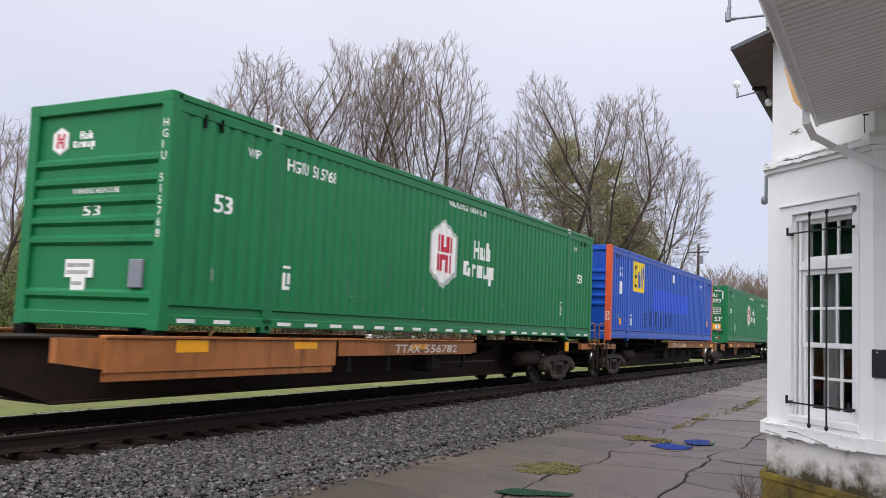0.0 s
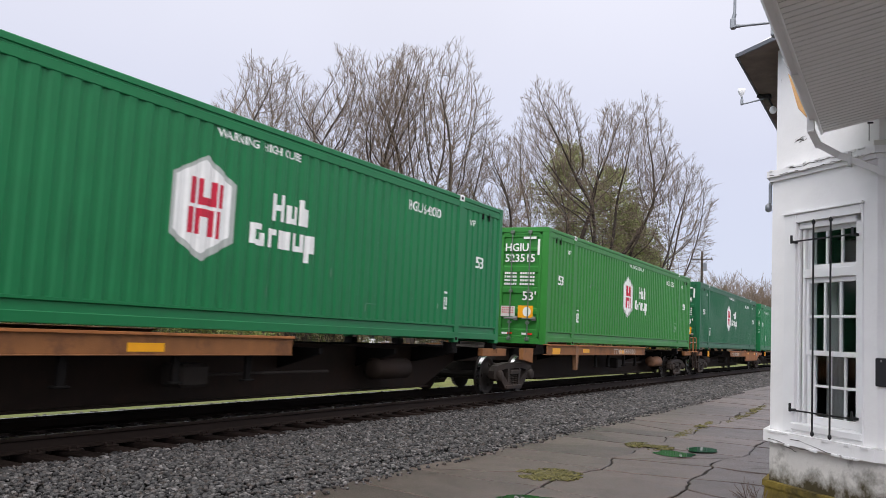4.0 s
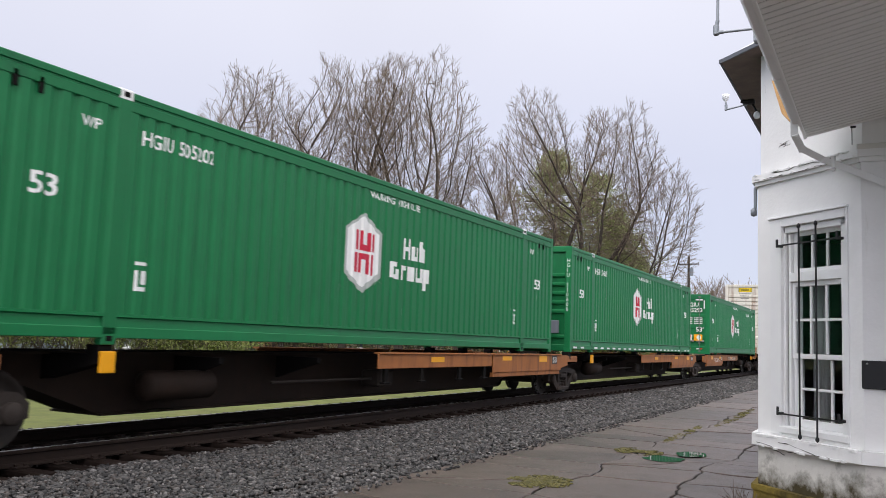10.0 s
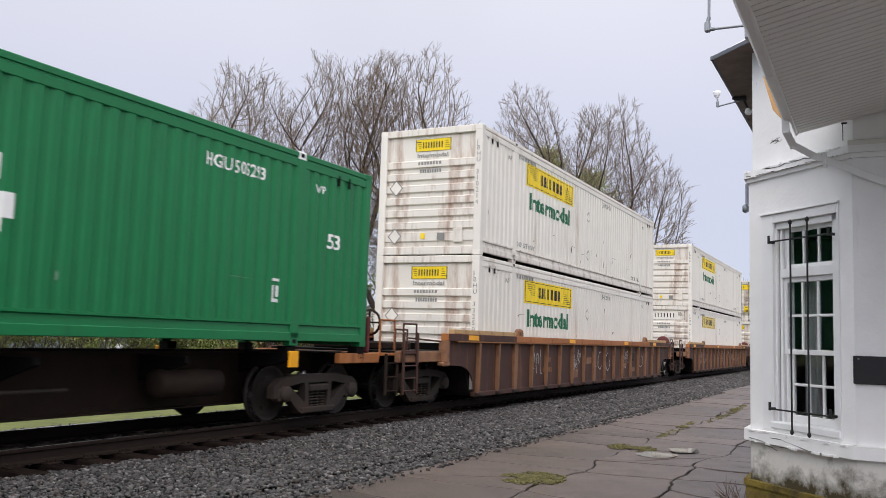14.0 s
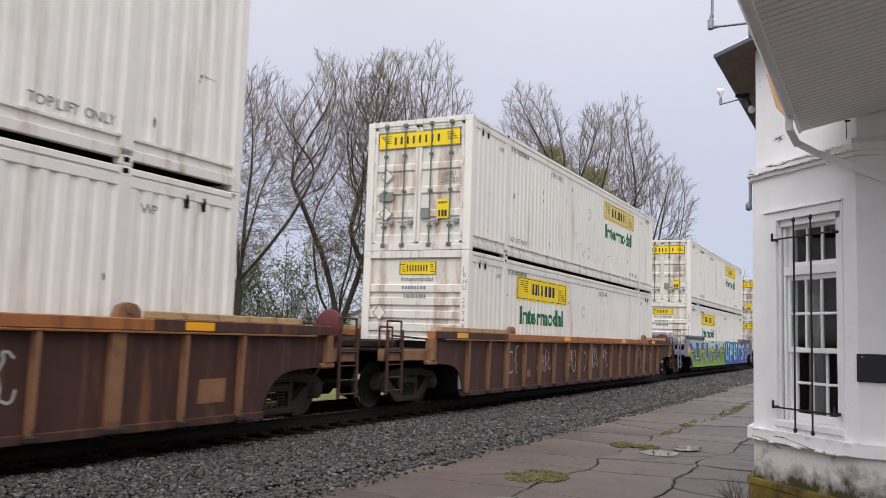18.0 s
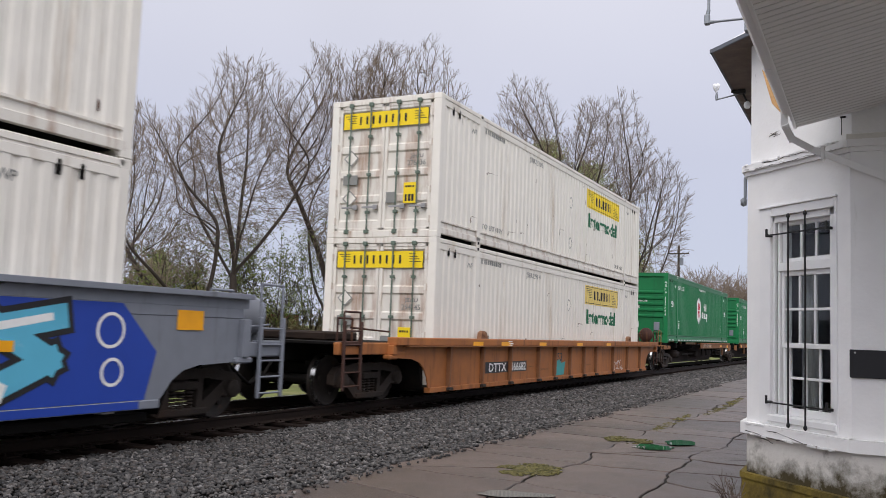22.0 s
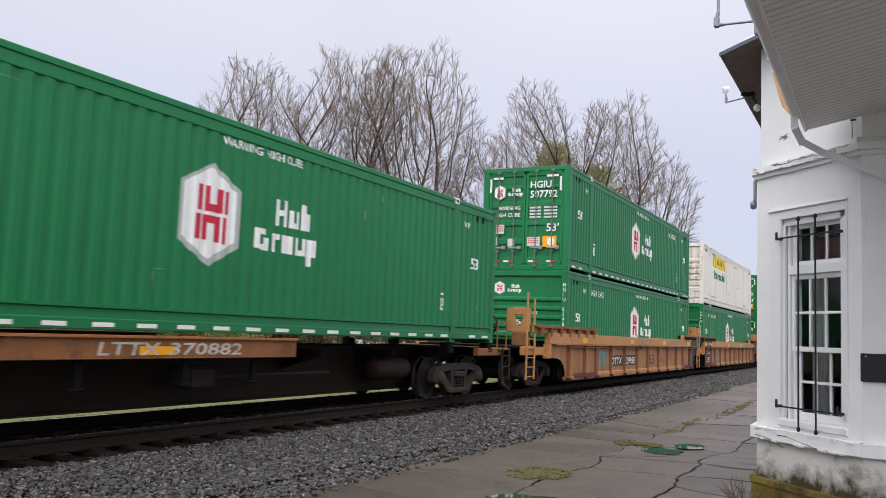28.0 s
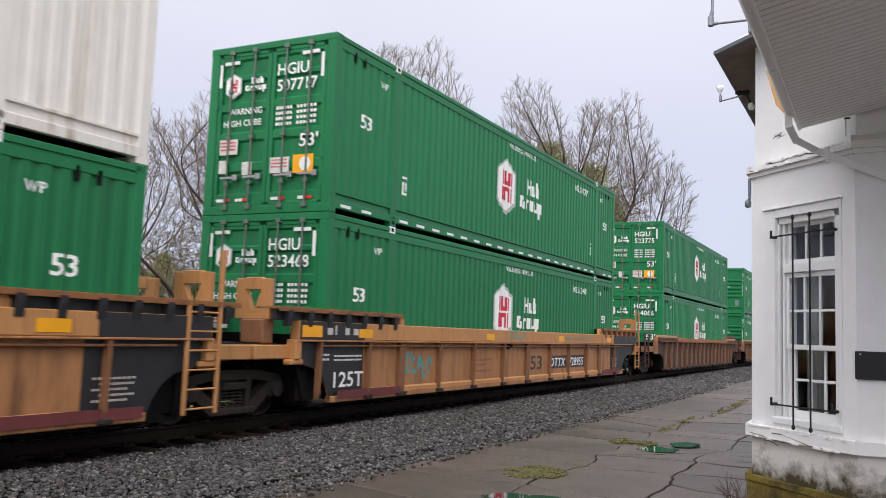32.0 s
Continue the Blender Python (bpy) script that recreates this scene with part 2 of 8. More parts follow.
# ---- mesh helpers ----
class Geo:
    """Collects vertices and faces of one part."""

    def __init__(self):
        self.v, self.f, self.s, self.mi = [], [], [], []

    def add(self, verts, faces, smooth=False, mi=0):
        o = len(self.v)
        self.v.extend(verts)
        self.f.extend([tuple(i + o for i in f) for f in faces])
        self.s.extend([smooth] * len(faces))
        self.mi.extend([mi] * len(faces))
        return self

    def box(self, x0, x1, y0, y1, z0, z1, c=0.008, mi=0):
        """A box with chamfered edges."""
        c = min(c, 0.45 * min(x1 - x0, y1 - y0, z1 - z0))
        if c <= 0.0005:
            v = [(x, y, z) for x in (x0, x1) for y in (y0, y1) for z in (z0, z1)]
            return self.add(v, [(0, 1, 3, 2), (4, 6, 7, 5), (0, 4, 5, 1), (2, 3, 7, 6), (0, 2, 6, 4), (1, 5, 7, 3)], mi=mi)
        v, idx = [], {}
        for i, x in enumerate((x0, x1)):
            for j, y in enumerate((y0, y1)):
                for k, z in enumerate((z0, z1)):
                    sx, sy, sz = (1 - 2 * i) * c, (1 - 2 * j) * c, (1 - 2 * k) * c
                    idx[i, j, k] = len(v)
                    v += [(x, y + sy, z + sz), (x + sx, y, z + sz), (x + sx, y + sy, z)]
        f = []
        q = lambda i, j, k, a: idx[i, j, k] + a
        for i in (0, 1):
            a = [q(i, 0, 0, 0), q(i, 1, 0, 0), q(i, 1, 1, 0), q(i, 0, 1, 0)]
            f.append(tuple(a if i else a[::-1]))
            a = [q(0, i, 0, 1), q(0, i, 1, 1), q(1, i, 1, 1), q(1, i, 0, 1)]
            f.append(tuple(a if i else a[::-1]))
            a = [q(0, 0, i, 2), q(1, 0, i, 2), q(1, 1, i, 2), q(0, 1, i, 2)]
            f.append(tuple(a if i else a[::-1]))
        for i in (0, 1):
            for j in (0, 1):
                f.append((q(i, j, 0, 0), q(i, j, 0, 1), q(i, j, 1, 1), q(i, j, 1, 0)) if i != j else (q(i, j, 0, 1), q(i, j, 0, 0), q(i, j, 1, 0), q(i, j, 1, 1)))
                f.append((q(0, i, j, 1), q(0, i, j, 2), q(1, i, j, 2), q(1, i, j, 1)) if i != j else (q(0, i, j, 2), q(0, i, j, 1), q(1, i, j, 1), q(1, i, j, 2)))
                f.append((q(i, 0, j, 2), q(i, 0, j, 0), q(i, 1, j, 0), q(i, 1, j, 2)) if i != j else (q(i, 0, j, 0), q(i, 0, j, 2), q(i, 1, j, 2), q(i, 1, j, 0)))
                for k in (0, 1):
                    t = (q(i, j, k, 0), q(i, j, k, 1), q(i, j, k, 2))
                    f.append(t if (i + j + k) % 2 else t[::-1])
        return self.add(v, f, mi=mi)

    def tube(self, p0, p1, r0, r1=None, n=8, cap=True, mi=0):
        """A round bar from p0 to p1."""
        r1 = r0 if r1 is None else r1
        p0, p1 = Vector(p0), Vector(p1)
        d = (p1 - p0).normalized()
        u = d.orthogonal().normalized()
        w = d.cross(u)
        v = []
        for p, r in ((p0, r0), (p1, r1)):
            for i in range(n):
                a = 2 * math.pi * i / n
                v.append(tuple(p + (u * math.cos(a) + w * math.sin(a)) * r))
        f = [(i, (i + 1) % n, n + (i + 1) % n, n + i) for i in range(n)]
        self.add(v, f, True, mi)
        if cap:
            self.add(v[:n], [tuple(range(n))[::-1]], mi=mi)
            self.add(v[n:], [tuple(range(n))], mi=mi)
        return self

    def pipe(self, pts, r, n=8, mi=0):
        for a, b in zip(pts, pts[1:]):
            self.tube(a, b, r, n=n, mi=mi)
        return self

    def prism(self, poly, axis, a, b, mi=0):
        """A flat outline pushed along an axis from a to b: x (y, z outline), y (x, z) or z (x, y)."""
        mk = {"x": lambda p, t: (t, p[0], p[1]), "y": lambda p, t: (p[0], t, p[1]), "z": lambda p, t: (p[0], p[1], t)}[axis]
        n = len(poly)
        v = [mk(p, a) for p in poly] + [mk(p, b) for p in poly]
        area = sum(poly[i][0] * poly[(i + 1) % n][1] - poly[(i + 1) % n][0] * poly[i][1] for i in range(n))
        flip = (area > 0) ^ (axis == "y") ^ (b < a)
        f = [(i, (i + 1) % n, n + (i + 1) % n, n + i) for i in range(n)] + [tuple(range(n))[::-1], tuple(range(n, 2 * n))]
        if not flip:
            f = [t[::-1] for t in f]
        return self.add(v, f, mi=mi)

    def lathe(self, prof, axis, n=24, at=(0, 0, 0), mi=0):
        """Turns a profile of (along, radius) round an axis x, y or z."""
        v = []
        for d, r in prof:
            for i in range(n):
                a = 2 * math.pi * i / n
                c, s = r * math.cos(a), r * math.sin(a)
                p = {"x": (d, c, s), "y": (s, d, c), "z": (c, s, d)}[axis]
                v.append((p[0] + at[0], p[1] + at[1], p[2] + at[2]))
        f = []
        for k in range(len(prof) - 1):
            for i in range(n):
                j = (i + 1) % n
                f.append((k * n + i, k * n + j, (k + 1) * n + j, (k + 1) * n + i))
        return self.add(v, f, True, mi)

    def mesh(self, name, *mats):
        me = bpy.data.meshes.new(name)
        me.from_pydata(self.v, [], self.f)
        me.polygons.foreach_set("use_smooth", self.s)
        if any(self.mi):
            me.polygons.foreach_set("material_index", self.mi)
        for m in mats:
            me.materials.append(m)
        me.update()
        return me


CACHE = {}


def cached(key, make):
    """One mesh for all alike parts."""
    if key not in CACHE:
        CACHE[key] = make()
    return CACHE[key]


SMALL_PRINT = ("badge_figure", "stencil", "notice_text", "data_stencil", "scuffing", "lift_notice", "data_plate", "sprayed_scrawl", "sprayed_patch", "serial_number", "post_number", "car_number", "car_mark", "warning_line", "maker_mark", "warning_text", "sprayed_shape")


def put(name, me, parent=None, at=(0, 0, 0), label="", turn=0):
    """A mesh as a part under its thing."""
    ob = new(name, me)
    ob.parent = parent
    ob.location = at
    if turn:
        ob.rotation_euler[2] = radians(turn)
    if label:
        ob["label"] = label
    if name in SMALL_PRINT:
        ob["kind"] = "stuff"
    return ob


def part(name, geo, mat, parent=None, label="", at=(0, 0, 0)):
    mats = mat if isinstance(mat, (list, tuple)) else (mat,)
    return put(name, geo.mesh(name, *mats), parent, at, label)


def thing(name, at, label, category, group="", kind=""):
    ob = new(name)
    ob.empty_display_size = 0.3
    ob.location = at
    return tagged(ob, label, category, group, kind)





def text_geo(s, size, width=None, bold=0.0):
    """Letters as a flat mesh in x, y, from the left foot of the line; the height of a capital is size."""
    cu = bpy.data.curves.new("letters", "FONT")
    cu.body, cu.size, cu.resolution_u, cu.offset = s, size / 0.73, 2, bold
    ob = bpy.data.objects.new("letters", cu)
    me = bpy.data.meshes.new_from_object(ob)
    bpy.data.objects.remove(ob)
    bpy.data.curves.remove(cu)
    v = [(p.co.x, p.co.y) for p in me.vertices]
    f = [tuple(p.vertices) for p in me.polygons]
    bpy.data.meshes.remove(me)
    if width and v:
        x0, x1 = min(p[0] for p in v), max(p[0] for p in v)
        k = width / (x1 - x0)
        v = [((x - x0) * k, y) for x, y in v]
    return v, f


# ---- shipping containers: 53 ft, 16.154 x 2.591 x 2.896 m; y runs from the leading end ----
CL, CW, CH = 16.154, 2.591, 2.896
SIDE = CW / 2
POSTS = (1.98, CL - 1.98)
SEGMENTS = ((0.17, POSTS[0] - 0.1), (POSTS[0] + 0.1, POSTS[1] - 0.1), (POSTS[1] + 0.1, CL - 0.17))
FACE = SIDE - 0.014
DEPTH = 0.024


def corrugation():
    """Breaks (y, x) of the side sheet: wide outer flats, narrow inner grooves."""
    rows = []
    for a, b in SEGMENTS:
        n = max(1, round((b - a) / 0.252))
        p = (b - a) / n
        seg = []
        for i in range(n):
            y = a + i * p
            seg += [(y, FACE), (y + 0.42 * p, FACE), (y + 0.58 * p, FACE - DEPTH), (y + 0.84 * p, FACE - DEPTH)]
        seg.append((b, FACE))
        rows.append(seg)
    return rows


WAVE = corrugation()
BREAKS = sorted({round(y, 5) for seg in WAVE for y, x in seg})
WAVE_Y = [y for seg in WAVE for y, x in seg]
WAVE_X = [x for seg in WAVE for y, x in seg]


def on_side(shapes, name, mats, lift=0.004):
    """Paint on the corrugated side: flat shapes (vertices in y, z; faces; material index), cut at the folds and laid on the sheet."""
    bm = bmesh.new()
    for k, (vs, fs, mi) in enumerate(shapes):
        bv = [bm.verts.new((lift + 0.0015 * mi, y, z)) for y, z in vs]
        for f in fs:
            if len(set(f)) < 3:
                continue
            bf = bm.faces.new([bv[i] for i in f])
            bf.material_index = mi
    ys = [v.co.y for v in bm.verts]
    lo, hi = min(ys), max(ys)
    for y in BREAKS:
        if lo < y < hi:
            bmesh.ops.bisect_plane(bm, geom=bm.verts[:] + bm.edges[:] + bm.faces[:], dist=1e-5, plane_co=(0, y, 0), plane_no=(0, 1, 0))
    for v in bm.verts:
        v.co.x += float(np.interp(v.co.y, WAVE_Y, WAVE_X))
    me = bpy.data.meshes.new(name)
    bm.normal_update()
    bm.to_mesh(me)
    bm.free()
    for m in mats:
        me.materials.append(m)
    return me


def rect(y0, y1, z0, z1, mi=0):
    return ([(y0, z0), (y1, z0), (y1, z1), (y0, z1)], [(0, 1, 2, 3)], mi)


def poly(pts, mi=0):
    return (list(pts), [tuple(range(len(pts)))], mi)


def ring(pts, w, mi=0):
    """An outline of width w drawn inside a convex shape."""
    n = len(pts)
    cy, cz = sum(p[0] for p in pts) / n, sum(p[1] for p in pts) / n
    inner = []
    for y, z in pts:
        d = math.hypot(y - cy, z - cz)
        k = 1 - w / d
        inner.append((cy + (y - cy) * k, cz + (z - cz) * k))
    return (list(pts) + inner, [(i, (i + 1) % n, n + (i + 1) % n, n + i) for i in range(n)], mi)


def word(s, y, z, size, width=None, mi=0, bold=None):
    vs, fs = text_geo(s, size, width, 0.02 * size if bold is None else bold)
    return ([(a + y, b + z) for a, b in vs], fs, mi)


def bars(y, z, width, h, n, mi=0, seed=1):
    """Writing too small to read: a row of plain bars."""
    r = random.Random(seed)
    out, p, x = [], width / n, y
    for i in range(n):
        out.append(rect(x, x + p * r.uniform(0.62, 0.8), z, z + h, mi))
        x += p
    return out


def hexagon(y, z, w, h):
    a, b = w / 2, h / 2
    return [(y, z + b), (y - a, z + 0.56 * b), (y - a, z - 0.56 * b), (y, z - b), (y + a, z - 0.56 * b), (y + a, z + 0.56 * b)]


def badge(y, z, w, h):
    """White hexagonal badge with a grey edge."""
    return [poly(hexagon(y, z, w, h), 0), poly(hexagon(y - 0.022 * w, z + 0.012 * h, w * 0.87, h * 0.885), 1)]


def badge_bars(y, z, w, h):
    """The red upright bars on the badge."""
    s = []
    for y0, y1, lo, hi in ((-0.23, -0.135, 0.025, 0.27), (-0.095, -0.04, 0.025, 0.27), (-0.04, 0.1, 0.025, 0.1), (0.1, 0.18, 0.025, 0.26), (0.215, 0.27, 0.025, 0.25),
                           (-0.25, -0.16, -0.25, -0.01), (-0.12, -0.06, -0.25, -0.01), (-0.06, 0.08, -0.085, -0.01), (0.08, 0.16, -0.26, -0.01), (0.195, 0.25, -0.27, -0.01)):
        s.append(rect(y + y0 * w, y + y1 * w, z + lo * h, z + hi * h))
    return s


def maker_bars(y, z, k=1.0):
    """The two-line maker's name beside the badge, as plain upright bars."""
    s = []
    for dy, w, lo, hi in ((0.42, 0.1, 0.44, 0.82), (0.52, 0.08, 0.59, 0.67), (0.6, 0.1, 0.44, 0.82), (0.75, 0.09, 0.44, 0.7), (0.84, 0.08, 0.44, 0.52), (0.9, 0.09, 0.44, 0.7), (1.03, 0.1, 0.44, 0.82), (1.13, 0.13, 0.44, 0.7),
                          (0.0, 0.1, 0.08, 0.36), (0.1, 0.14, 0.28, 0.36), (0.1, 0.18, 0.06, 0.14), (0.2, 0.09, 0.06, 0.24), (0.36, 0.1, 0.06, 0.32), (0.46, 0.08, 0.24, 0.32), (0.58, 0.26, 0.06, 0.32),
                          (0.9, 0.09, 0.06, 0.32), (0.99, 0.08, 0.06, 0.14), (1.06, 0.09, 0.06, 0.32), (1.2, 0.1, -0.08, 0.32), (1.3, 0.14, 0.06, 0.32)):
        s.append(rect(y + dy * k, y + (dy + w) * k, z + lo * k, z + hi * k))
    return s


def mark(y, z):
    return [rect(y, y + 0.18, z + 0.3, z + 0.34), rect(y, y + 0.04, z, z + 0.24), rect(y + 0.04, y + 0.18, z, z + 0.05), rect(y + 0.08, y + 0.18, z + 0.08, z + 0.24)]


def tag(y, z):
    return [word("WP", y, z, 0.12, 0.27)]


def end_paint(name, shapes, mats, y=-0.004):
    """Paint on the leading end, seen from -y: shapes in x, z."""
    g = Geo()
    for vs, fs, mi in shapes:
        g.add([(a, y - 0.0015 * mi, b) for a, b in vs], fs, mi=mi)
    return g.mesh(name, *mats)


def one_side(mat, sgn):
    g = Geo()
    z0, z1 = 0.33, CH - 0.1
    for seg in WAVE:
        v = [(sgn * x, y, z) for y, x in seg for z in (z0, z1)]
        f = [(2 * i, 2 * i + 2, 2 * i + 3, 2 * i + 1) for i in range(len(seg) - 1)]
        g.add(v, f if sgn > 0 else [q[::-1] for q in f])
    return g.mesh("side_panel", mat)


def roof_mesh(mat):
    g = Geo()
    n = 60
    ys = []
    for i in range(n):
        a = 0.17 + (CL - 0.34) * i / n
        p = (CL - 0.34) / n
        ys += [(a, 0.0), (a + 0.4 * p, 0.0), (a + 0.55 * p, 0.018), (a + 0.85 * p, 0.018)]
    ys.append((CL - 0.17, 0.0))
    v = [(x, y, CH - 0.045 + z) for y, z in ys for x in (-SIDE + 0.05, SIDE - 0.05)]
    g.add(v, [(2 * i, 2 * i + 1, 2 * i + 3, 2 * i + 2) for i in range(len(ys) - 1)])
    return g.mesh("roof", mat)


def post_mesh(kind, mat):
    g = Geo()
    if kind == "corner":
        g.box(-0.09, 0.09, 0, 0.17, 0.1, CH - 0.1, 0.015)
    elif kind == "stack":
        g.box(-0.06, 0.024, -0.1, 0.1, 0.1, CH - 0.02, 0.012)
    elif kind == "casting":
        g.box(-0.1, 0.026, -0.1, 0.1, 0, 0.13, 0.012)
        g.box(0.018, 0.03, -0.045, 0.045, 0.04, 0.1, 0.004, mi=1)
    return g.mesh(kind, mat, m_under)


def nose_mesh(style, mat):
    """Closed end: a framed sheet with pressed horizontal ribs."""
    g = Geo()
    rows = [(0.2, 0.07)]
    if style == "hub":
        for z in (0.34, 1.02, 1.27, 1.52, 1.77, 2.02):
            rows += [(z, 0.07), (z + 0.045, 0.015), (z + 0.1, 0.015), (z + 0.145, 0.07)]
    else:
        for z in (0.3, 0.58, 0.86, 1.14, 1.42, 1.7, 1.98):
            rows += [(z, 0.075), (z + 0.03, 0.02), (z + 0.17, 0.02), (z + 0.2, 0.075)] if z > 0.5 else [(z, 0.05), (z + 0.03, 0.02), (z + 0.22, 0.02), (z + 0.24, 0.075)]
    rows.append((CH - 0.15, 0.07))
    xs = 1.14
    v = [(x, y, z) for z, y in rows for x in (-xs, xs)]
    g.add(v, [(2 * i, 2 * i + 1, 2 * i + 3, 2 * i + 2) for i in range(len(rows) - 1)])
    g.box(-1.2, 1.2, 0.005, 0.12, 0.02, 0.2, 0.012)
    g.box(-1.2, 1.2, 0.005, 0.12, CH - 0.16, CH, 0.012)
    return g.mesh("end_panel", mat)


def door_mesh(mat):
    """One door leaf, hinged at x = 0, 1.11 m wide, with pressed panels."""
    g = Geo()
    rows = [(0.16, 0.03), (0.3, 0.03)]
    for z in (0.34, 0.86, 1.38, 1.9, 2.36):
        h = 0.4 if z < 2.3 else 0.3
        rows += [(z, 0.03), (z + 0.035, 0.065), (z + h - 0.035, 0.065), (z + h, 0.03)]
    rows.append((CH - 0.13, 0.03))
    w = 1.105
    v = [(x, y, z) for z, y in rows for x in (0.06, w - 0.06)]
    g.add(v, [(2 * i, 2 * i + 1, 2 * i + 3, 2 * i + 2) for i in range(len(rows) - 1)])
    g.box(0, 0.08, 0.02, 0.09, 0.15, CH - 0.12, 0.008)
    g.box(w - 0.08, w, 0.02, 0.09, 0.15, CH - 0.12, 0.008)
    g.box(0, w, 0.02, 0.09, 0.14, 0.2, 0.008)
    g.box(0, w, 0.02, 0.09, CH - 0.19, CH - 0.12, 0.008)
    return g.mesh("door", mat)


def lock_bar_mesh():
    g = Geo()
    g.tube((0, -0.02, 0.1), (0, -0.02, CH - 0.08), 0.017, n=8)
    for z in (0.12, CH - 0.12):
        g.box(-0.05, 0.05, -0.045, 0.02, z - 0.04, z + 0.04, 0.006)
    for z in (0.52, 1.3, 2.1):
        g.box(-0.045, 0.045, -0.04, 0.022, z - 0.03, z + 0.03, 0.005)
    return g.mesh("lock_bar", m_bar)


def handle_mesh():
    g = Geo()
    g.box(0, 0.34, -0.055, -0.035, -0.02, 0.02, 0.006)
    g.box(0.26, 0.36, -0.05, 0.02, -0.05, 0.05, 0.008)
    return g.mesh("door_handle", m_steel)


def hinge_mesh(mat):
    g = Geo()
    g.box(-0.07, 0.07, -0.015, 0.02, -0.06, 0.06, 0.006)
    g.tube((0, -0.02, -0.07), (0, -0.02, 0.07), 0.02, n=8)
    return g.mesh("hinge", mat)


def side_decals(kind, number, nose_first, opts):
    """Painted parts on the side that the camera sees: (name, mesh, label)."""
    out = []
    if kind == "hub":
        out.append(("badge", cached("badge", lambda: on_side(badge(7.13, 1.58, 1.12, 1.34), "badge", (m_decal_edge, m_decal))), "white hexagonal badge with grey edge"))
        out.append(("badge_figure", cached("badge_figure", lambda: on_side(badge_bars(7.13, 1.58, 1.12, 1.34), "badge_figure", (m_red,), 0.0085)), "red upright bars"))
        out.append(("maker_mark", cached("maker", lambda: on_side(maker_bars(8.02, 1.17, 1.0), "maker_mark", (m_decal,))), "white two-line mark"))
        for n, y in enumerate((0.84, CL - 1.2)):
            out.append(("size_mark", cached(("53", n), lambda: on_side([word("53", y, 1.53, 0.24, 0.33)], "size_mark", (m_decal,))), ""))
        out.append(("warning_line", cached("warn", lambda: on_side([word("WARNING  HIGH CUBE", 7.28, 2.535, 0.115, 1.75)], "warning_line", (m_decal,))), ""))
        out.append(("stencil", cached("stencil", lambda: on_side(mark(2.3, 0.62) + mark(CL - 2.55, 0.62) + tag(1.4, 2.36) + tag(CL - 1.6, 2.36), "stencil", (m_decal,))), ""))
        y = 2.2 if nose_first else CL - 4.1
        out.append(("serial_number", cached(("no", number, nose_first), lambda: on_side([word(number, y + 0.08, 2.32, 0.18, 1.2)], "serial_number", (m_decal,))), ""))
    elif kind == "hunt":
        y = 2.75 if nose_first else CL - 6.35
        faded = opts.get("faded")
        lone = opts.get("no_word")

        def panel():
            s = [rect(y, y + 3.6, 2.0, 2.57)]
            s += [rect(y + 0.05, y + 3.55, 2.035, 2.05, 1), rect(y + 0.05, y + 3.55, 2.52, 2.535, 1), rect(y + 0.05, y + 0.065, 2.05, 2.52, 1), rect(y + 3.535, y + 3.55, 2.05, 2.52, 1)]
            for i in range(6):
                s.append(rect(y + 0.1 + 0.07 * i, y + 0.72, 2.46 - 0.05 * i, 2.475 - 0.05 * i, 1))
                s.append(rect(y + 2.9, y + 3.5 - 0.06 * (5 - i), 2.36 - 0.05 * i, 2.375 - 0.05 * i, 1))
            x = y + 0.95
            for w in (0.15, 0.0, 0.19, 0.0, 0.2, 0.2, 0.21, 0.18):
                if not w:
                    s.append(rect(x - 0.03, x + 0.02, 2.16, 2.21, 1))
                    x += 0.08
                    continue
                s.append(rect(x, x + 0.4 * w, 2.16, 2.43, 1))
                s.append(rect(x + 0.62 * w, x + w, 2.16, 2.43, 1))
                x += w + 0.07
            return on_side(s, "name_panel", (m_faded if faded else m_yellow, m_black))

        out.append(("name_panel", cached(("hp", nose_first, faded), panel), "faded yellow panel" if faded else "yellow panel with black bars"))
        if not lone:
            out.append(("name_word", cached(("hw", nose_first), lambda: on_side([word("Intermodal", y + 0.22, 1.44, 0.42, 3.1, bold=0.018)], "name_word", (m_sign_green,))), "dark green lettering"))
        for n, yy in enumerate((2.2, CL - 3.3)):
            out.append(("lift_notice", cached(("lift", n), lambda: on_side([word("TOP LIFT ONLY", yy, 0.42, 0.12, 1.15)], "lift_notice", (m_decal_grey,))), ""))
        yd = y + 5.1 if nose_first else y - 1.5
        for zz in (1.9, 0.75):
            pts = [(yd, zz - 0.17), (yd + 0.15, zz), (yd, zz + 0.17), (yd - 0.15, zz)]
            out.append(("placard_holder", cached(("dia", nose_first, zz), lambda: on_side([poly(pts, 0), ring(pts, 0.03, 1)], "placard_holder", (m_white, m_decal_grey))), ""))
        out.append(("stencil", cached("hst", lambda: on_side(tag(1.5, 2.4) + bars(2.25, 2.55, 1.1, 0.1, 14, 0, 4) + tag(CL - 1.7, 2.4), "stencil", (m_decal_grey,))), ""))
        out.append(("serial_number", cached(("no", number, nose_first), lambda: on_side([word(number, 9.3 if nose_first else 5.0, 2.45, 0.13, 1.0)], "serial_number", (m_decal_grey,))), ""))
    else:
